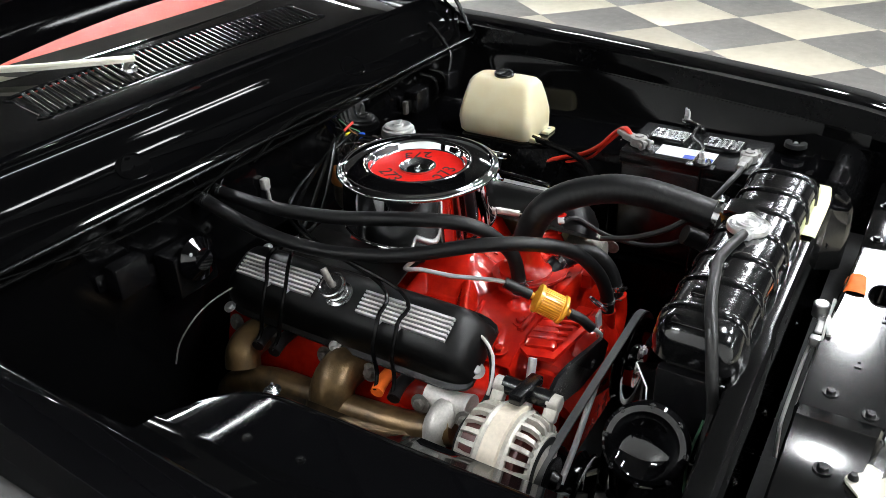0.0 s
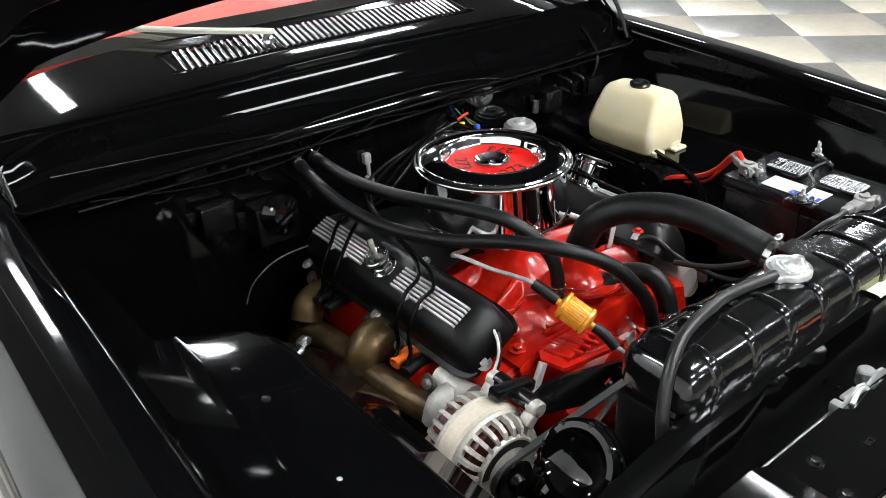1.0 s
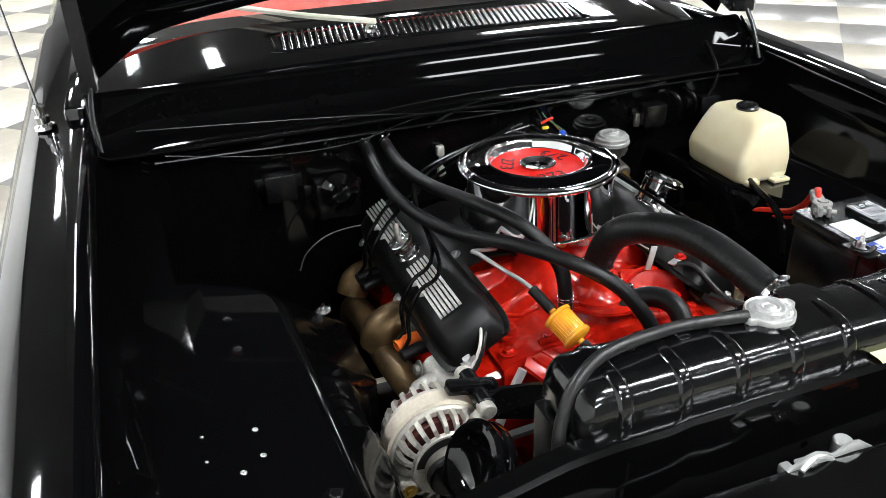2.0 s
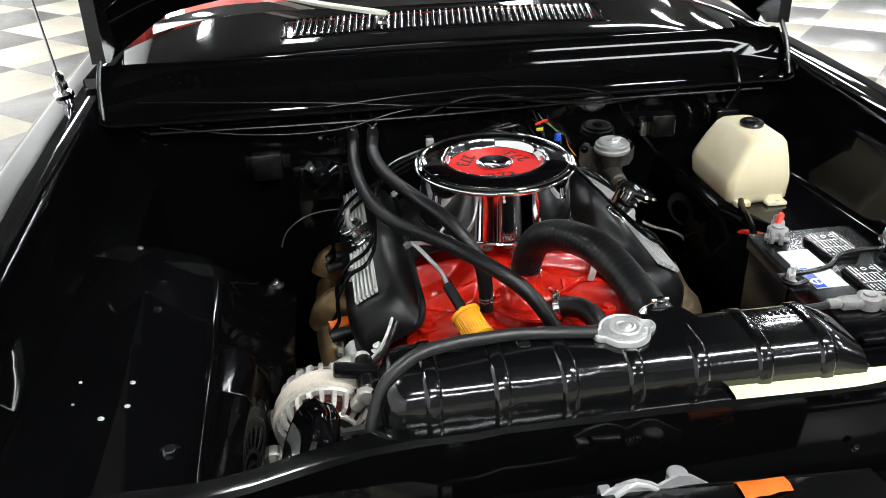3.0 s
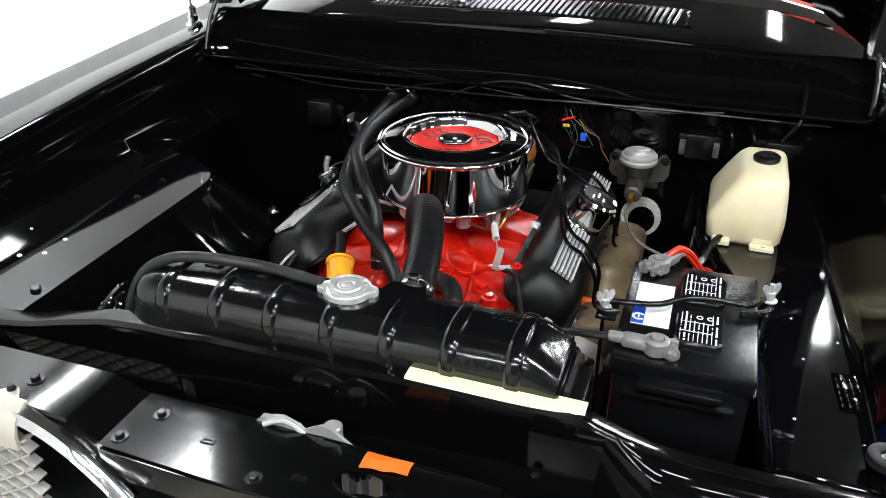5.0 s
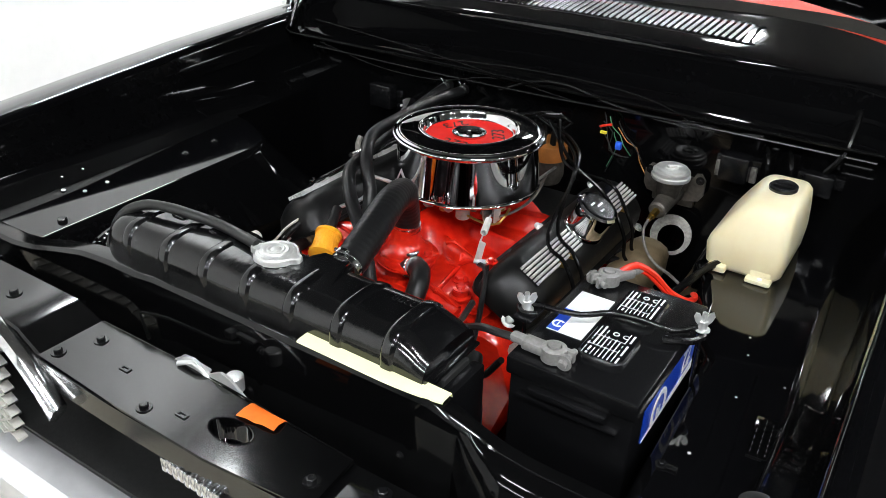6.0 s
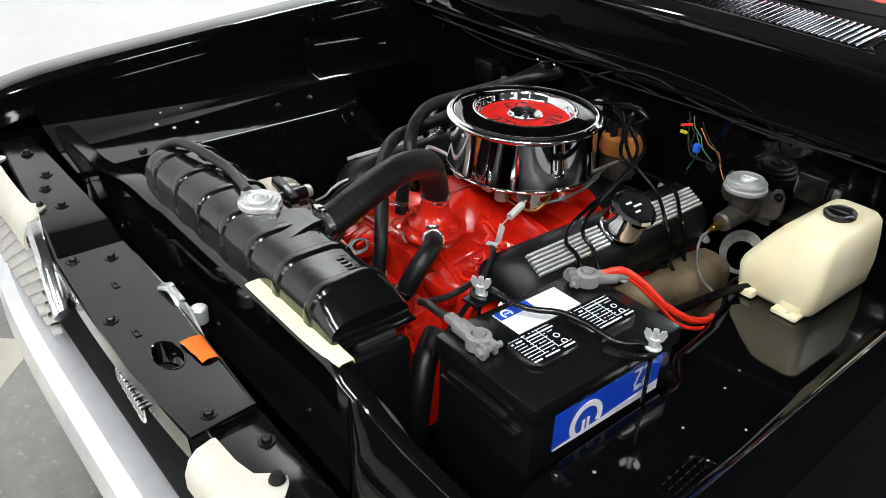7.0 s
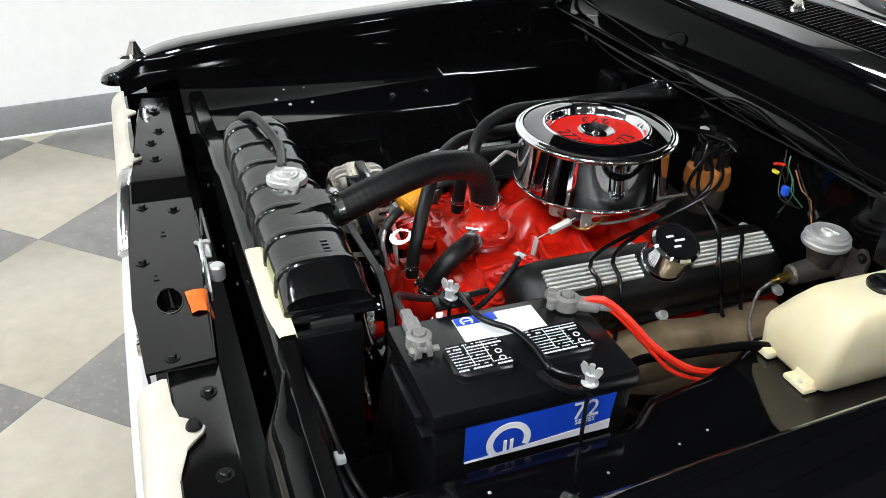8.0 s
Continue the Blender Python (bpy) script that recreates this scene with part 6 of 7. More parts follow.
def hold_down():
    t = thing("battery_clamp", "black steel rod clamp with wing nuts over the battery", "clamp", (0.43, -0.35, 0.86))
    bm = B()
    tube(bm, [(0.352, -0.402, 0.852), (0.334, -0.408, 0.851), (0.322, -0.395, 0.851), (0.334, -0.382, 0.852), (0.362, -0.384, 0.855), (0.400, -0.378, 0.857), (0.430, -0.352, 0.857), (0.470, -0.343, 0.857), (0.505, -0.342, 0.855), (0.520, -0.325, 0.853), (0.533, -0.300, 0.850)], 0.0040, 10)
    part("rod", bm, SATIN, t)
    bm = B()
    tube(bm, [(0.500, -0.352, 0.846), (0.518, -0.345, 0.846), (0.532, -0.330, 0.843), (0.538, -0.308, 0.840)], 0.005, 8)
    part("foot", bm, SATIN, t)
    bm = B()
    box(bm, (0.337, -0.393, 0.846), (0.026, 0.05, 0.004), 0.001)
    part("foot", bm, SATIN, t)
    for x, y in ((0.332, -0.395), (0.535, -0.308)):
        bm = B()
        cyl(bm, (x, y, 0.62), (x, y, 0.848), 0.0026, segs=10)
        part("stud", bm, SATIN, t)
        bm = B()
        cyl(bm, (x, y, 0.846), (x, y, 0.874), 0.0034, segs=10)
        part("thread", bm, STEEL, t)
        bm = B()
        lathe(bm, [(0, 0.849), (0.010, 0.849), (0.010, 0.8505), (0.006, 0.851), (0.006, 0.862), (0, 0.862)], Matrix.Translation((x, y, 0)), 16)
        for s in (-1, 1):
            m = Matrix.Translation((x, y, 0.859)) @ Matrix.Rotation(radians(35), 4, "Z") @ Matrix.Rotation(radians(-28 * s), 4, "Y")
            loft(bm, [[m @ Vector((s * a, w, b)) for a, b in ((0.004, -0.005), (0.010, -0.003), (0.016, 0.002), (0.017, 0.008), (0.012, 0.009), (0.004, 0.004))] for w in (-0.0015, 0.0015)], closed=True, caps=True)
        part("wing_nut", bm, STEEL, t, "bright wing nut")


hold_down()


def cable(name, label, pts, r, material, segs=8, category="cable"):
    bm = B()
    tube(bm, pts, r, segs, 0.010)
    return solid(name, bm, material, label, category)


cable("battery_cable", "orange-red positive battery cable", [(0.398, -0.238, 0.853), (0.412, -0.222, 0.861), (0.430, -0.195, 0.840), (0.447, -0.160, 0.800), (0.463, -0.115, 0.766), (0.466, -0.070, 0.748), (0.456, -0.040, 0.736), (0.444, -0.022, 0.705), (0.436, -0.015, 0.62)], 0.0052, REDWIRE)
cable("battery_cable", "thin red lead beside the positive cable", [(0.402, -0.234, 0.850), (0.420, -0.212, 0.848), (0.440, -0.178, 0.812), (0.457, -0.138, 0.766), (0.466, -0.105, 0.748), (0.466, -0.070, 0.735), (0.456, -0.044, 0.722), (0.446, -0.030, 0.690), (0.440, -0.022, 0.62)], 0.0030, REDWIRE)
cable("battery_cable", "grey-black negative battery cable to the engine", [(0.352, -0.462, 0.851), (0.33, -0.462, 0.849), (0.30, -0.455, 0.842), (0.262, -0.435, 0.815), (0.222, -0.39, 0.775), (0.198, -0.33, 0.748), (0.180, -0.27, 0.738)], 0.0052, RUBBER_GREY)
cable("ground_cable", "black ground lead bolted to the intake manifold", [(0.330, -0.45, 0.80), (0.29, -0.43, 0.745), (0.235, -0.36, 0.72), (0.20, -0.28, 0.735), (0.175, -0.225, 0.770), (0.150, -0.205, 0.768)], 0.0045, RUBBER)
cable("washer_hose", "black hose from the bottle under the battery cable", [(0.474, 0.012, 0.777), (0.462, -0.02, 0.777), (0.452, -0.065, 0.774), (0.440, -0.11, 0.768), (0.42, -0.15, 0.755), (0.40, -0.18, 0.72)], 0.0066, GLOSSRUB)


# ---------------------------------------------------------------- washer bottle
def bottle():
    t = thing("washer_bottle", "cream translucent plastic washer bottle with a black cap", "bottle", (0.51, 0.1, 0.762))
    bm = B()
    secs = []
    # sections from bottom to top; x runs in to out, y front to rear
    for z, xa, xb, ya, yb in ((0.764, 0.464, 0.556, 0.024, 0.172), (0.768, 0.456, 0.564, 0.014, 0.180), (0.776, 0.450, 0.569, 0.008, 0.185), (0.806, 0.446, 0.571, 0.008, 0.187), (0.818, 0.449, 0.571, 0.009, 0.187),
                              (0.850, 0.468, 0.569, 0.018, 0.185), (0.876, 0.486, 0.566, 0.028, 0.182), (0.884, 0.494, 0.561, 0.036, 0.177), (0.887, 0.502, 0.554, 0.046, 0.168)):
        r = 0.017
        row = []
        for cx, cy, a0 in ((xb - r, yb - r, 0), (xa + r, yb - r, 90), (xa + r, ya + r, 180), (xb - r, ya + r, 270)):
            for k in range(6):
                a = radians(a0 + 18 * k)
                row.append((cx + r * math.cos(a), cy + r * math.sin(a), z))
        secs.append(row)
    loft(bm, secs, closed=True, caps=True)
    part("body", bm, CREAM, t, angle=60)
    bm = B()
    box(bm, (0.540, 0.004, 0.771), (0.040, 0.024, 0.008), 0.0035)
    box(bm, (0.540, 0.012, 0.778), (0.034, 0.010, 0.016), 0.004)
    part("tab", bm, CREAM, t)
    bm = B()
    box(bm, (0.474, 0.004, 0.774), (0.030, 0.018, 0.012), 0.004)
    part("tab", bm, CREAM, t)
    bm = B()
    bolt(bm, (0.542, 0.0, 0.773), (0, 0, 1), 0.004)
    part("screw", bm, STEEL, t)
    m = axis((0.529, 0.110, 0.8835), (-0.06, -0.10, 1))
    bm = B()
    lathe(bm, [(0, 0), (0.019, 0), (0.020, 0.004), (0.0225, 0.005), (0.0225, 0.010), (0.020, 0.012), (0.016, 0.012), (0.015, 0.009), (0.006, 0.008), (0.0, 0.008)], m, 36)
    part("cap", bm, PLASTIC, t, "black round screw cap")
    bm = B()
    box(bm, m @ Vector((0, 0, 0.0105)), (0.030, 0.005, 0.004), 0.001)
    part("cap_grip", bm, PLASTIC, t)


bottle()


# ---------------------------------------------------------------- brake master cylinder
def master_cylinder():
    c = Vector((0.305, 0.252, 0.823))
    t = thing("master_cylinder", "grey cast brake master cylinder with a bright cap", "brake cylinder", (0.305, 0.28, 0.75))
    bm = B()
    lathe(bm, [(0, 0.0), (0.012, 0.0), (0.020, 0.010), (0.024, 0.030), (0.031, 0.046), (0.035, 0.052), (0, 0.052)], Matrix.Translation((c.x, c.y, 0.752)), 32)
    cyl(bm, (c.x, 0.30, 0.758), (c.x, 0.195, 0.750), 0.021, 0.017, 24, 0.004)
    box(bm, (c.x, 0.293, 0.762), (0.085, 0.012, 0.065), 0.005)
    part("body", bm, DARKIRON, t, "dark brownish cast iron cylinder and reservoir")
    bm = B()
    lathe(bm, [(0, -0.024), (0.036, -0.024), (0.0375, -0.021), (0.0375, -0.017), (0.034, -0.0155), (0.034, -0.012), (0.0355, -0.011), (0.0355, -0.008), (0.031, -0.006), (0.030, -0.002), (0.026, 0.0), (0.023, -0.0015), (0.012, -0.0015), (0.011, 0.003), (0, 0.003)], Matrix.Translation(c), 44)
    box(bm, c + Vector((0.006, 0, 0.003)), (0.024, 0.007, 0.004), 0.001, Matrix.Rotation(radians(20), 4, "Z"))
    part("cap", bm, STEEL, t, "bright ribbed reservoir cap")
    for sx in (-1, 1):
        bm = B()
        loft(bm, [[(c.x + sx * 0.020, y, 0.745), (c.x + sx * 0.052, y, 0.752), (c.x + sx * 0.060, y, 0.765), (c.x + sx * 0.060, y, 0.795), (c.x + sx * 0.050, y, 0.808), (c.x + sx * 0.040, y, 0.806), (c.x + sx * 0.030, y, 0.785)] for y in (0.280, 0.287)], closed=True, caps=True)
        part("ear", bm, DARKIRON, t)
        bm = B()
        bolt(bm, (c.x + sx * 0.050, 0.280, 0.795), (0, -1, 0), 0.005)
        part("bolt", bm, SATIN, t)
    bm = B()
    cyl(bm, (c.x, 0.197, 0.750), (c.x - 0.002, 0.178, 0.745), 0.0075, segs=6)
    cyl(bm, (c.x - 0.002, 0.180, 0.745), (c.x - 0.004, 0.168, 0.741), 0.0045, segs=10)
    part("fitting", bm, BRASS, t, "brass pipe fitting")
    cable("brake_pipe", "thin bent metal brake pipe", [(0.301, 0.170, 0.741), (0.300, 0.150, 0.728), (0.315, 0.128, 0.705), (0.345, 0.105, 0.690), (0.385, 0.092, 0.680), (0.41, 0.085, 0.66), (0.42, 0.08, 0.60)], 0.0028, IRON_GREY, category="pipe")
    bm = B()
    plate(bm, ring(0, 0, 0.041, 0.041, 26), [ring(0.002, -0.006, 0.027, 0.027, 20)], 0.002, axis((0.322, 0.262, 0.676), (0.05, -0.9, 0.45)))
    solid("heat_shield", bm, IRON_GREY, "bare metal ring plate by the steering column", "plate")


master_cylinder()


# ---------------------------------------------------------------- ignition
def distributor():
    t = thing("distributor", "black distributor cap with brown base behind the carburettor", "distributor", (0.066, 0.200, 0.76))
    m = Matrix.Translation((0.066, 0.200, 0))
    bm = B()
    lathe(bm, [(0, 0.750), (0.030, 0.750), (0.036, 0.765), (0.036, 0.80), (0.040, 0.802), (0, 0.802)], m, 28)
    part("body", bm, DARKIRON, t)
    bm = B()
    lathe(bm, [(0, 0.802), (0.040, 0.802), (0.041, 0.812), (0.038, 0.832), (0.030, 0.838), (0, 0.838)], m, 32)
    part("cap", bm, COIL, t, "brown moulded distributor cap")
    for k in range(8):
        bm = B()
        a = math.tau * k / 8
        cyl(bm, (0.066 + 0.026 * math.cos(a), 0.200 + 0.026 * math.sin(a), 0.834), (0.066 + 0.026 * math.cos(a), 0.200 + 0.026 * math.sin(a), 0.862), 0.007, 0.0055, 12)
        part("tower", bm, RUBBER, t)


distributor()
for s, P in ((-1, PL), (1, PR)):
    for k, y in enumerate((-0.125, -0.09, 0.09, 0.13)):
        a = math.tau * (k + 4 * (s > 0)) / 8 + 0.4
        start = (0.066 + 0.026 * math.cos(a), 0.200 + 0.026 * math.sin(a), 0.860)
        mid = (s * (0.155 if s > 0 else 0.17), 0.15 - 0.02 * k, 0.845)
        yend = {-0.125: -0.135, -0.09: -0.105, 0.09: 0.10, 0.13: 0.135}[y]
        cable("plug_wire", "black ignition wire over the valve cover", [start, (start[0], start[1], 0.885), mid, P(-0.03, y + 0.02, 0.083), P(0.020, y, 0.0785), P(0.060, y - 0.004, 0.056), P(0.082, y + (yend - y) * 0.6, 0.020), (s * 0.306, yend - 0.004, 0.672)], 0.0034, GLOSSRUB, category="wire")


# throttle return spring and bracket
def spring():
    a, b = Vector((0.098, -0.080, 0.790)), Vector((0.128, -0.165, 0.782))
    t = thing("return_spring", "grey throttle return spring on its bracket", "spring", a)
    d = (b - a).normalized()
    u = d.orthogonal().normalized()
    v = d.cross(u)
    bm = B()
    n = 150
    L = 0.045
    s0 = a + d * 0.015
    tube(bm, [s0 + d * (L * i / n) + (u * math.cos(i * 0.9) + v * math.sin(i * 0.9)) * 0.0052 for i in range(n + 1)], 0.0013, 5, smooth=False)
    part("coil", bm, GREYSPRING, t)
    bm = B()
    tube(bm, [a, s0, s0 + d * 0.004], 0.0012, 6)
    part("hook", bm, STEEL, t)
    bm = B()
    tube(bm, [s0 + d * L, b - d * 0.004, b], 0.0012, 6)
    part("hook", bm, STEEL, t)
    bm = B()
    box(bm, b + Vector((0.003, -0.004, -0.016)), (0.012, 0.003, 0.044), 0.001, Matrix.Rotation(radians(12), 4, "Y"))
    part("bracket", bm, GREYSPRING, t)


spring()


def linkage():
    t = thing("throttle_linkage", "greasy grey throttle linkage beside the carburettor", "linkage", (0.09, -0.03, 0.80))
    bm = B()
    box(bm, (0.088, -0.075, 0.793), (0.004, 0.030, 0.030), 0.001, Matrix.Rotation(radians(20), 4, "X"))
    part("lever", bm, IRON_GREY, t)
    bm = B()
    tube(bm, [(0.090, -0.070, 0.800), (0.105, -0.02, 0.806), (0.115, 0.05, 0.812), (0.118, 0.13, 0.815)], 0.0028, 8)
    part("rod", bm, IRON_GREY, t)
    bm = B()
    box(bm, (0.083, 0.005, 0.800), (0.016, 0.046, 0.022), 0.003)
    part("choke_housing", bm, DARKIRON, t)
    bm = B()
    tube(bm, [(0.078, 0.03, 0.800), (0.108, 0.035, 0.792), (0.12, 0.06, 0.80), (0.115, 0.10, 0.812)], 0.0034, 8)
    part("pipe", bm, DARKIRON, t)
    for x, y in ((0.094, -0.012), (0.094, 0.020), (0.092, -0.075)):
        bm = B()
        bolt(bm, (x - 0.003, y, 0.801), (1, 0, 0), 0.0035)
        part("bolt", bm, STEEL, t)


linkage()

# ---------------------------------------------------------------- firewall wiring and small parts
rnd = random.Random(3)
loom = [("wire", "black", RUBBER), ("wire", "dark green", GREENWIRE), ("wire", "black", RUBBER), ("wire", "black", RUBBER), ("wire", "dark brown", COIL), ("wire", "black", RUBBER), ("wire", "dark green", GREENWIRE)]
for k, (n, colour, mt) in enumerate(loom):
    p = [Vector((0.150 + rnd.uniform(-0.02, 0.03), 0.29, 0.885 - 0.006 * k))]
    for j in range(4):
        p.append(p[-1] + Vector((rnd.uniform(-0.012, 0.024), rnd.uniform(-0.012, 0.006), rnd.uniform(-0.03, -0.008))))
    p[-1].y = 0.292
    cable("loom_wire", f"thin {colour} wire in the firewall loom", p, 0.0012, mt, 6, "wire")
bm = B()
box(bm, (0.189, 0.262, 0.834), (0.012, 0.010, 0.016), 0.002)
solid("connector", bm, BLUEWIRE, "small blue wire connector", "connector")
bm = B()
box(bm, (0.152, 0.268, 0.852), (0.014, 0.006, 0.006), 0.0015)
solid("connector", bm, YELWIRE, "small yellow wire connector", "connector")
cable("loom_wire", "bright red wire end in the firewall loom", [(0.143, 0.270, 0.862), (0.156, 0.268, 0.868), (0.168, 0.266, 0.872)], 0.0028, REDWIRE, 6, "wire")
bm = B()
tube(bm, [(-0.62, 0.286, 0.895), (-0.3, 0.284, 0.892), (0.0, 0.284, 0.893), (0.30, 0.284, 0.900), (0.64, 0.286, 0.900)], 0.0035, 8)
solid("wiring_loom", bm, GLOSSRUB, "taped black wiring loom along the firewall", "wiring")
cable("vacuum_hose", "thin black hose across the firewall", [(-0.10, 0.287, 0.885), (-0.02, 0.286, 0.918), (0.06, 0.285, 0.925), (0.16, 0.286, 0.905), (0.30, 0.287, 0.893), (0.45, 0.288, 0.905)], 0.0045, GLOSSRUB)
cable("vacuum_hose", "black hose hanging by the plenum corner", [(0.588, 0.345, 0.965), (0.590, 0.318, 0.940), (0.585, 0.285, 0.90), (0.562, 0.278, 0.86), (0.545, 0.280, 0.82)], 0.006, GLOSSRUB)
for pts in ([(-0.64, 0.322, 0.948), (-0.45, 0.312, 0.938), (-0.25, 0.300, 0.926), (-0.05, 0.288, 0.908), (0.08, 0.286, 0.895)],
            [(-0.28, 0.296, 0.922), (-0.10, 0.306, 0.932), (0.08, 0.310, 0.934), (0.22, 0.300, 0.926), (0.31, 0.286, 0.905), (0.335, 0.287, 0.87)],
            [(-0.60, 0.290, 0.905), (-0.42, 0.280, 0.880), (-0.26, 0.278, 0.880), (-0.14, 0.284, 0.905), (-0.04, 0.288, 0.915)]):
    cable("firewall_hose", "thin glossy black hose along the plenum", pts, 0.0020, GLOSSRUB, 8, "hose")
for x in (0.46, 0.50):
    cable("vacuum_hose", "black hose loop on the firewall", [(x, 0.292, 0.885), (x + 0.01, 0.262, 0.875), (x + 0.015, 0.258, 0.84), (x, 0.290, 0.80)], 0.0045, GLOSSRUB)


def firewall_box(c, s, name, label, cat, material=SATIN):
    t = thing(name, label, cat, c)
    bm = B()
    box(bm, c, s, 0.004)
    part("body", bm, material, t)
    bm = B()
    box(bm, (c[0], c[1] + s[1] / 2 + 0.003, c[2]), (s[0] + 0.03, 0.004, s[2] * 0.5), 0.001)
    part("flange", bm, material, t)
    for sx in (-1, 1):
        bm = B()
        bolt(bm, (c[0] + sx * (s[0] / 2 + 0.008), c[1] + s[1] / 2 + 0.001, c[2]), (0, -1, 0), 0.003)
        part("bolt", bm, SATIN, t)


firewall_box((0.415, 0.272, 0.842), (0.052, 0.036, 0.050), "voltage_regulator", "small black regulator box on the firewall", "regulator")
for x in (0.383, 0.447):
    bm = B()
    box(bm, (x, 0.283, 0.830), (0.012, 0.010, 0.030), 0.002)
    solid("regulator_clip", bm, IRON_GREY, "pale metal mounting clip of the regulator", "clip")
firewall_box((-0.405, 0.278, 0.815), (0.06, 0.03, 0.055), "relay_box", "black relay box on the firewall", "relay")
firewall_box((-0.30, 0.270, 0.78), (0.085, 0.05, 0.075), "wiper_motor", "black motor housing on the firewall", "motor")
firewall_box((0.56, 0.277, 0.845), (0.05, 0.03, 0.04), "flasher_unit", "black flasher unit beside the hinge", "relay")
bm = B()
lathe(bm, [(0, 0), (0.036, 0), (0.036, 0.010), (0.028, 0.016), (0.018, 0.024), (0, 0.024)], axis((-0.30, 0.247, 0.80), (0, -1, 0.2)), 28)
solid("heater_motor", bm, PAINT, "round glossy black blower motor on the firewall", "motor")
for k in range(3):
    bm = B()
    bolt(bm, (-0.318 + 0.012 * k, 0.231, 0.82), (0, -1, 0.3), 0.002)
    solid("firewall_bolt", bm, STEEL, "bright small bolt on the blower motor", "bolt")
bm = B()
box(bm, (-0.074, 0.292, 0.830), (0.016, 0.014, 0.022), 0.003)
cyl(bm, (-0.074, 0.288, 0.82), (-0.074, 0.286, 0.792), 0.004, segs=10)
box(bm, (-0.074, 0.286, 0.786), (0.016, 0.014, 0.018), 0.003)
solid("firewall_connector", bm, CAST, "pale metal connector on the firewall", "connector")
cable("heater_valve_pipe", "thin bare cable behind the valve cover", [(-0.262, 0.20, 0.742), (-0.298, 0.210, 0.736), (-0.330, 0.215, 0.728), (-0.357, 0.219, 0.713), (-0.382, 0.224, 0.688), (-0.395, 0.227, 0.655)], 0.0014, IRON_GREY, 6)
cable("alternator_wire", "dark taped wire along the valve cover front", [(-0.18, -0.18, 0.77), (-0.205, -0.245, 0.745), (-0.23, -0.268, 0.71), (-0.265, -0.275, 0.69), (-0.315, -0.265, 0.675), (-0.335, -0.262, 0.64)], 0.0042, RUBBER)
cable("alternator_wire", "thin pale lead by the alternator", [(-0.19, -0.185, 0.772), (-0.215, -0.255, 0.748), (-0.235, -0.272, 0.72), (-0.262, -0.278, 0.70)], 0.0025, GREYSPRING, 6)
bm = B()
box(bm, (-0.265, -0.340, 0.738), (0.075, 0.020, 0.018), 0.004, Matrix.Rotation(radians(12), 4, "Y"))
solid("alternator_bracket", bm, SATIN, "black steel bracket above the alternator", "bracket")
bm = B()
tube(bm, [(-0.250, -0.392, 0.572), (-0.20, -0.391, 0.602), (-0.15, -0.388, 0.632), (-0.095, -0.385, 0.664)], 0.0048, 8)
solid("adjuster_bar", bm, STEEL, "bare metal alternator adjuster bar", "bracket")
bm = B()
plate(bm, [(-0.275, 0.728), (-0.235, 0.748), (-0.19, 0.742), (-0.06, 0.706), (-0.035, 0.68), (-0.05, 0.655), (-0.15, 0.668), (-0.26, 0.705)], [ring(-0.10, 0.684, 0.010, 0.008, 14)], 0.006, Matrix.Translation((0, -0.368, 0)) @ Matrix.Rotation(radians(90), 4, "X"))
solid("pump_bracket", bm, SATIN, "black plate bracket between pump and alternator", "bracket")
cable("dipstick", "bright dipstick tube beside the alternator", [(-0.17, -0.305, 0.715), (-0.19, -0.31, 0.68), (-0.22, -0.32, 0.62), (-0.25, -0.32, 0.52)], 0.007, STEEL)


def horn():
    c = Vector((-0.338, -0.530, 0.785))
    t = thing("horn", "glossy black disc horn beside the radiator tank", "horn", c)
    d = Vector((-0.86, -0.08, 0.50)).normalized()
    m = axis(c - d * 0.03, d)
    bm = B()
    lathe(bm, [(0, -0.010), (0.020, -0.010), (0.024, -0.004), (0.034, 0.0), (0.046, 0.006), (0.050, 0.012), (0.050, 0.020), (0.047, 0.022), (0.050, 0.025), (0.051, 0.033), (0.047, 0.038), (0.040, 0.039)], m, 44)
    part("body", bm, PAINT, t)
    bm = B()
    lathe(bm, [(0.046, 0.036), (0.040, 0.039), (0.036, 0.034), (0.028, 0.027), (0.016, 0.023), (0.006, 0.022), (0, 0.022)], m, 40)
    part("diaphragm", bm, PAINT, t, "ridged black horn face")
    for k in range(8):
        bm = B()
        a = math.tau * k / 8
        bolt(bm, m @ Vector((0.0462 * math.cos(a), 0.0462 * math.sin(a), 0.036)), d, 0.0026)
        part("screw", bm, SATIN, t)
    bm = B()
    box(bm, (-0.318, -0.565, 0.762), (0.020, 0.060, 0.004), 0.001, Matrix.Rotation(radians(35), 4, "Y"))
    part("bracket", bm, SATIN, t)


horn()
cable("radiator_loom", "grey taped wiring loom beside the radiator", [(-0.235, -0.580, 0.842), (-0.248, -0.583, 0.825), (-0.268, -0.585, 0.795), (-0.286, -0.585, 0.764), (-0.308, -0.586, 0.742), (-0.325, -0.588, 0.70)], 0.0062, RUBBER_GREY, category="wiring")
cable("radiator_loom", "thin green wire beside the radiator", [(-0.270, -0.578, 0.79), (-0.290, -0.574, 0.765), (-0.315, -0.575, 0.752), (-0.330, -0.58, 0.72)], 0.0018, GREENWIRE, 6, "wiring")
bm = B()
box(bm, (-0.322, -0.586, 0.724), (0.016, 0.014, 0.026), 0.003, Matrix.Rotation(radians(30), 4, "Y"))
solid("wire_connector", bm, WHITE, "white plastic connector on the radiator wiring", "connector")


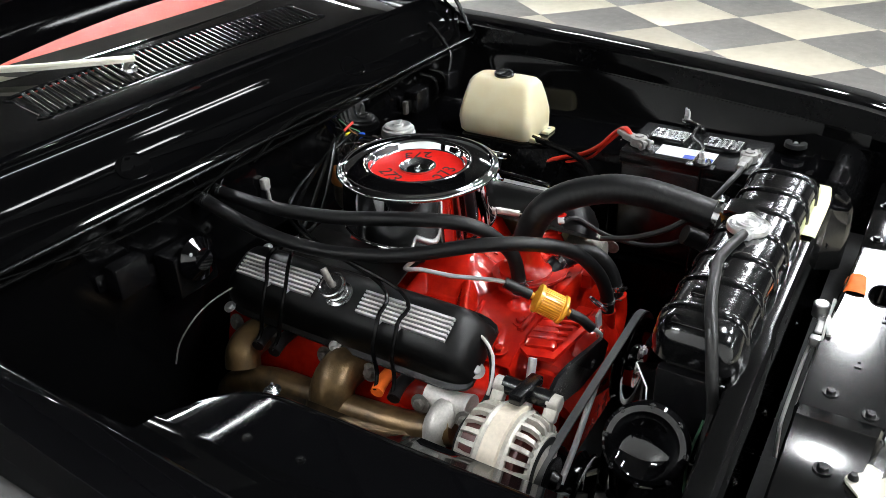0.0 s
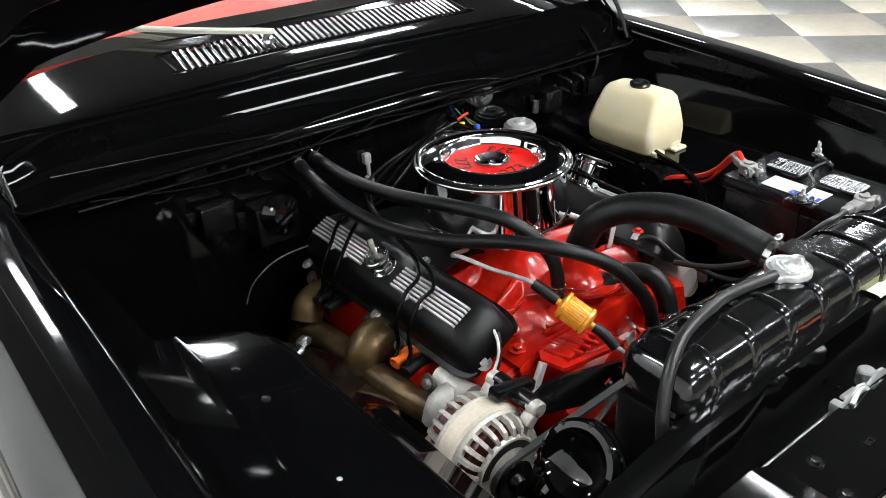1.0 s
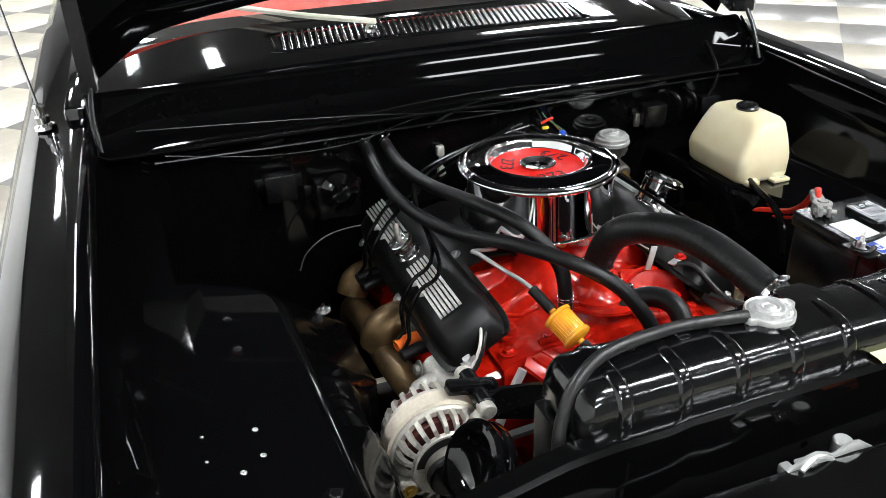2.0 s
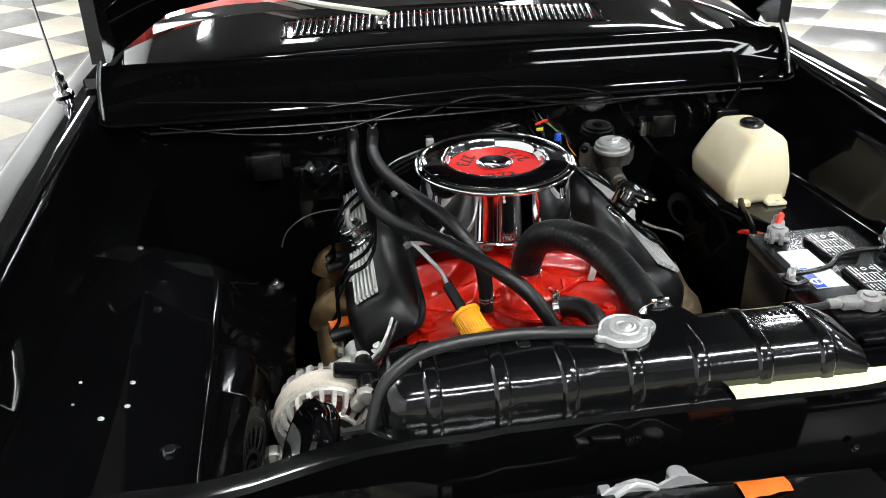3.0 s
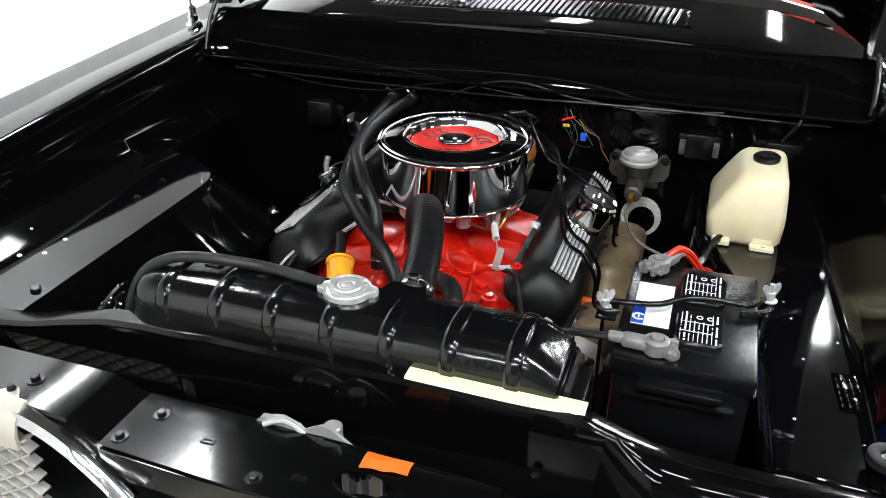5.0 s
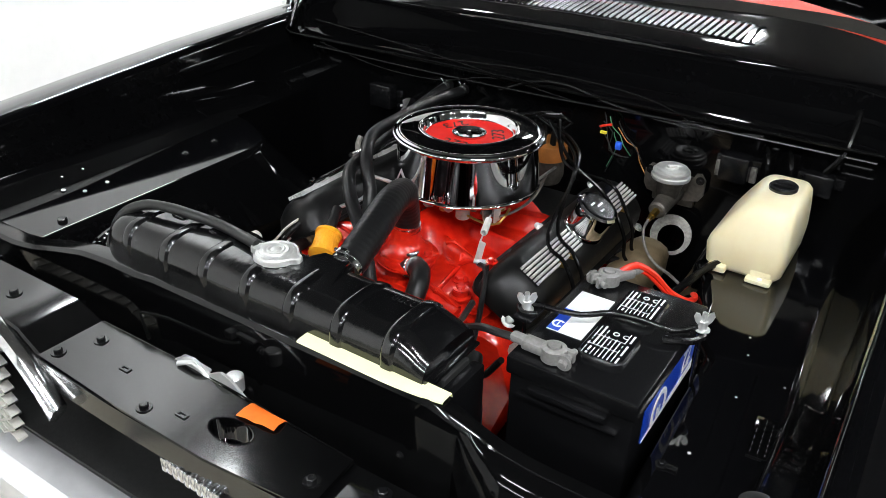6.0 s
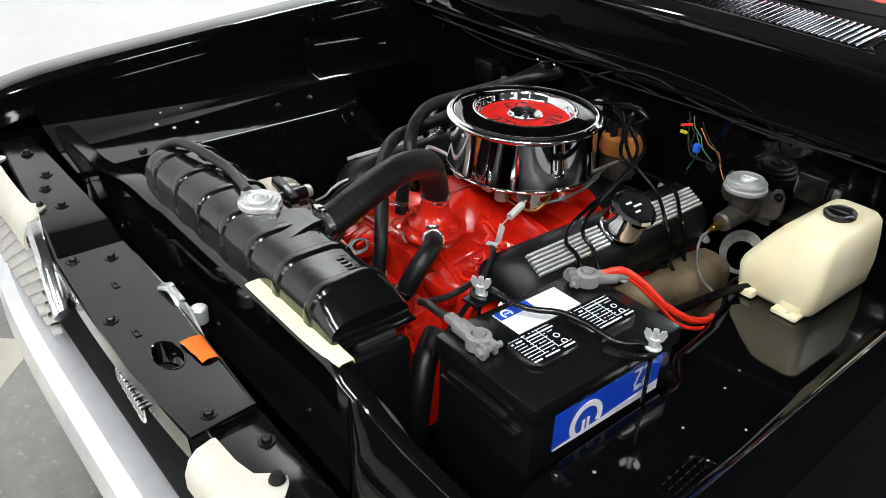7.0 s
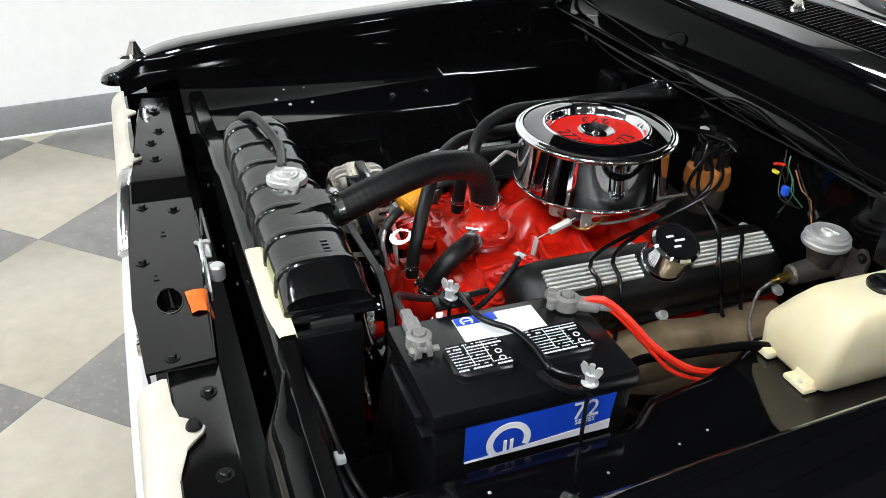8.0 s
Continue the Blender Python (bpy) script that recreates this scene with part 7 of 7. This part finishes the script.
def lifting_eye():
    t = thing("lifting_eye", "bright zinc engine lifting eye beside the hoses", "bracket", (-0.04, -0.35, 0.73))
    m = axis((-0.020, -0.345, 0.735), (0.75, -0.35, 0.55), 0.3)
    bm = B()
    plate(bm, ring(0, 0, 0.019, 0.013, 28), [ring(0.003, 0.001, 0.012, 0.008, 22)], 0.004, m)
    part("eye", bm, CHROME_OLD, t)
    bm = B()
    box(bm, (-0.026, -0.352, 0.705), (0.018, 0.004, 0.050), 0.001, Matrix.Rotation(radians(-15), 4, "Y"))
    part("leg", bm, STEEL, t)
    bm = B()
    bolt(bm, (-0.026, -0.355, 0.690), (0, -1, 0), 0.006)
    part("bolt", bm, RED, t)


lifting_eye()
bm = B()
box(bm, (0.158, -0.201, 0.772), (0.034, 0.012, 0.003), 0.001, Matrix.Rotation(radians(25), 4, "Z"))
lug = solid("cable_lug", bm, STEEL, "flat metal lug of the ground lead", "lug")
bm = B()
bolt(bm, (0.169, -0.196, 0.773), (0, 0, 1), 0.006)
cyl(bm, (0.169, -0.196, 0.735), (0.169, -0.196, 0.774), 0.004, segs=10)
part("bolt", bm, RED, lug, "red painted bolt")


# ---------------------------------------------------------------- on the front panels
bm = B()
rows = []
for i in range(15):
    x = 0.142 + 0.204 * i / 14
    z = 0.8525 - 0.004 * i / 14
    w = 0.027 - 0.008 * max(0.0, (i - 8) / 6) ** 2
    rows.append([(x, -0.5925, z - 0.006), (x, -0.594, z), (x, -0.594 - w * 0.8, z - 0.0003), (x, -0.594 - w * 0.97, z - 0.0012), (x, -0.5945 - w, z - 0.0030)])
loft(bm, rows)
thicken(bm, 0.0008)
solid("masking_tape", bm, YELLOW, "pale yellow strip of tape on the radiator support", "tape")
bm = B()
loft(bm, [[(x, -0.707 + 0.0012 * k, 0.7868 + 0.002 * (k % 2)), (x, -0.694, 0.7885 + 0.0014 * (k % 3)), (x, -0.682, 0.7875), (x, -0.676, 0.783 - 0.001 * k), (x, -0.674, 0.764 + 0.002 * k)] for k, x in enumerate((0.121, 0.136, 0.148, 0.160, 0.176))])
thicken(bm, 0.0008)
solid("orange_tape", bm, ORANGE, "bright orange piece of tape on the latch panel", "tape")


def hood_latch():
    t = thing("hood_latch", "bright zinc hood latch with springs and release rod", "latch", (0.03, -0.675, 0.78))
    bm = B()
    loft(bm, [[(x, y, z) for x, z in ((-0.038, 0.772), (-0.018, 0.786), (0.0, 0.795), (0.012, 0.797), (0.030, 0.790), (0.038, 0.784), (0.048, 0.790), (0.060, 0.796), (0.074, 0.793), (0.092, 0.780), (0.108, 0.768), (0.108, 0.752), (-0.038, 0.752))] for y in (-0.6725, -0.6690)], closed=True, caps=True)
    bmesh.ops.translate(bm, verts=bm.verts, vec=(0, 0, 0.003))
    part("plate", bm, STEEL, t, "bright zinc plate with an uneven upper edge")
    bm = B()
    box(bm, (-0.018, -0.663, 0.797), (0.014, 0.016, 0.014), 0.003)
    box(bm, (0.011, -0.663, 0.802), (0.034, 0.010, 0.005), 0.002, Matrix.Rotation(radians(4), 4, "Y"))
    bmesh.ops.translate(bm, verts=bm.verts, vec=(0, 0, -0.02))
    part("catch", bm, STEEL, t)
    bm = B()
    tube(bm, [(-0.012, -0.665, 0.792), (0.012, -0.660, 0.800), (0.034, -0.660, 0.790), (0.046, -0.662, 0.776), (0.060, -0.664, 0.786)], 0.0035, 8)
    bmesh.ops.translate(bm, verts=bm.verts, vec=(0, -0.0125, -0.006))
    part("lever", bm, STEEL, t)
    bm = B()
    cyl(bm, (0.066, -0.656, 0.785), (0.066, -0.656, 0.809), 0.0115, segs=20, bevel=0.002)
    bmesh.ops.translate(bm, verts=bm.verts, vec=(0, 0, -0.02))
    part("roller", bm, STEEL, t)
    for x in (0.020, 0.082, -0.028):
        bm = B()
        bolt(bm, (x, -0.6725, 0.762), (0, -1, 0), 0.005)
        part("bolt", bm, STEEL, t)
    bm = B()
    n = 60
    tube(bm, [Vector((0.035 + 0.04 * i / n, -0.662 + 0.005 * math.cos(i * 1.0), 0.792 + 0.005 * math.sin(i * 1.0))) for i in range(n)], 0.0012, 5, smooth=False)
    bmesh.ops.translate(bm, verts=bm.verts, vec=(0, 0, -0.02))
    part("spring", bm, STEEL, t)
    bm = B()
    tube(bm, [(0.0, -0.660, 0.790), (-0.03, -0.656, 0.780), (-0.10, -0.655, 0.777), (-0.180, -0.655, 0.775), (-0.188, -0.656, 0.76), (-0.188, -0.658, 0.72)], 0.0024, 8)
    bmesh.ops.translate(bm, verts=bm.verts, vec=(0, 0, -0.02))
    part("rod", bm, STEEL, t)


hood_latch()
m = Matrix.Translation((0.668, -0.505, 0.782))
bm = B()
lathe(bm, [(0, 0.004), (0.007, 0.004), (0.009, 0.009), (0.017, 0.011), (0.022, 0.009), (0.023, 0.0), (0, 0.0)], m, 32)
pad = solid("bonnet_bumper", bm, RUBBER_GREY, "round grey rubber bonnet bumper on the inner fender", "bumper")
bm = B()
bolt(bm, (0.668, -0.505, 0.786), (0, 0, 1), 0.005)
part("screw", bm, STEEL, pad)
nose_emblem = thing("emblem", "faceted chrome emblem behind the bumper", "emblem", (0.12, -0.775, 0.73))
for k in range(10):
    bm = B()
    box(bm, (0.062 + 0.0105 * k, -0.768 - 0.0006 * k, 0.728 + 0.002 * (k % 2)), (0.0095, 0.012, 0.022), 0.003)
    part("facet", bm, CHROME, nose_emblem)
cable("front_loom", "taped wiring loom beside the battery", [(0.36, -0.60, 0.82), (0.40, -0.592, 0.80), (0.43, -0.583, 0.76), (0.455, -0.575, 0.72), (0.50, -0.56, 0.70), (0.56, -0.54, 0.70)], 0.0055, RUBBER, category="wiring")
cable("front_loom", "dark grey wire beside the battery", [(0.365, -0.598, 0.825), (0.405, -0.586, 0.803), (0.438, -0.575, 0.765), (0.47, -0.562, 0.722), (0.53, -0.545, 0.708)], 0.0032, RUBBER_GREY, category="wiring")
bm = B()
box(bm, (0.452, -0.572, 0.742), (0.016, 0.012, 0.010), 0.002)
solid("wire_tag", bm, WHITE, "small white tag on the wiring", "tag")


def data_plate():
    t = thing("data_plate", "black riveted data plate on the inner fender", "plate", (0.645, -0.366, 0.768))
    m = Matrix.Translation((0.6455, -0.366, 0.7685)) @ Matrix.Rotation(radians(4), 4, "Z")
    bm = B()
    box(bm, (0, 0, 0), (0.034, 0.078, 0.0014), 0.0003)
    bm.transform(m)
    part("plate", bm, CHASSIS, t)
    bm = B()
    r = random.Random(5)
    for k in range(4):
        y = -0.034
        while y < 0.026:
            w = r.uniform(0.004, 0.012)
            box(bm, (-0.0135 + 0.0085 * k, y + w / 2, 0.0009), (0.0009, w * 0.7, 0.0005))
            y += w + 0.003
    bm.transform(m)
    part("print", bm, RUBBER_GREY, t)


data_plate()


def antenna():
    t = thing("antenna", "chrome whip antenna on the fender top", "antenna", (-0.792, 0.39, 0.96))
    m = axis((-0.792, 0.39, 0.955), (-0.10, 0.05, 1))
    bm = B()
    lathe(bm, [(0, 0), (0.020, 0), (0.019, 0.006), (0.012, 0.010), (0.013, 0.022), (0.010, 0.026), (0.011, 0.040), (0.006, 0.046), (0, 0.046)], m, 24)
    part("base", bm, CHROME, t)
    bm = B()
    cyl(bm, m @ Vector((0, 0, 0.045)), m @ Vector((0, 0, 0.85)), 0.0028, 0.0018, 10)
    part("mast", bm, CHROME_OLD, t)


antenna()


# ---------------------------------------------------------------- floor tiles
def tiles():
    floor = bpy.data.objects["floor"]
    th = radians(48.0)
    u = Vector((math.cos(th), math.sin(th), 0))
    v = Vector((math.cos(th - math.pi / 2), math.sin(th - math.pi / 2), 0))
    S = 0.61
    o = Vector((-0.717, -1.074, 0))
    meshes = []
    for mt in (TILE_LIGHT, TILE_DARK):
        bm = B()
        h = S / 2 - 0.0006
        loft(bm, [[(-h, -h, -0.008), (h, -h, -0.008), (h, h, -0.008), (-h, h, -0.008)], [(-h, -h, -0.0006), (h, -h, -0.0006), (h, h, -0.0006), (-h, h, -0.0006)],
                  [(-h + 0.001, -h + 0.001, 0), (h - 0.001, -h + 0.001, 0), (h - 0.001, h - 0.001, 0), (-h + 0.001, h - 0.001, 0)]], closed=True, caps=True)
        meshes.append(finish(bm, "tile", mt))
    rest = [B(), B()]
    cells = []
    for i in range(-26, 27):
        for j in range(-26, 27):
            c = o + u * (S * (i + 0.5)) + v * (S * (j + 0.5))
            wall_x = -2.70 - math.tan(WALL_TURN) * c.y
            if c.x < wall_x - 0.45 or c.x > 11.2 or c.y < -7.6 or c.y > 11.6:
                continue
            cells.append(((c - Vector((0.5, 0.5, 0))).length, i, j, c))
    cells.sort(key=lambda e: e[0])
    for n, (_, i, j, c) in enumerate(cells):
        # the tiles along the car's length from the corner point are cream
        k = 0 if (i + j) % 2 == 0 else 1
        if n < 290:
            ob = new("tile", meshes[k])
            ob.parent = floor
            ob.matrix_basis = Matrix.Translation(c) @ Matrix.Rotation(th, 4, "Z")
        else:
            tmp = meshes[k].copy()
            tmp.transform(Matrix.Translation(c) @ Matrix.Rotation(th, 4, "Z"))
            rest[k].from_mesh(tmp)
            bpy.data.meshes.remove(tmp)
    for bm, mt in zip(rest, (TILE_LIGHT, TILE_DARK)):
        ob = part("far_tiles", bm, mt, floor)
        tagged(ob, kind="stuff")


tiles()
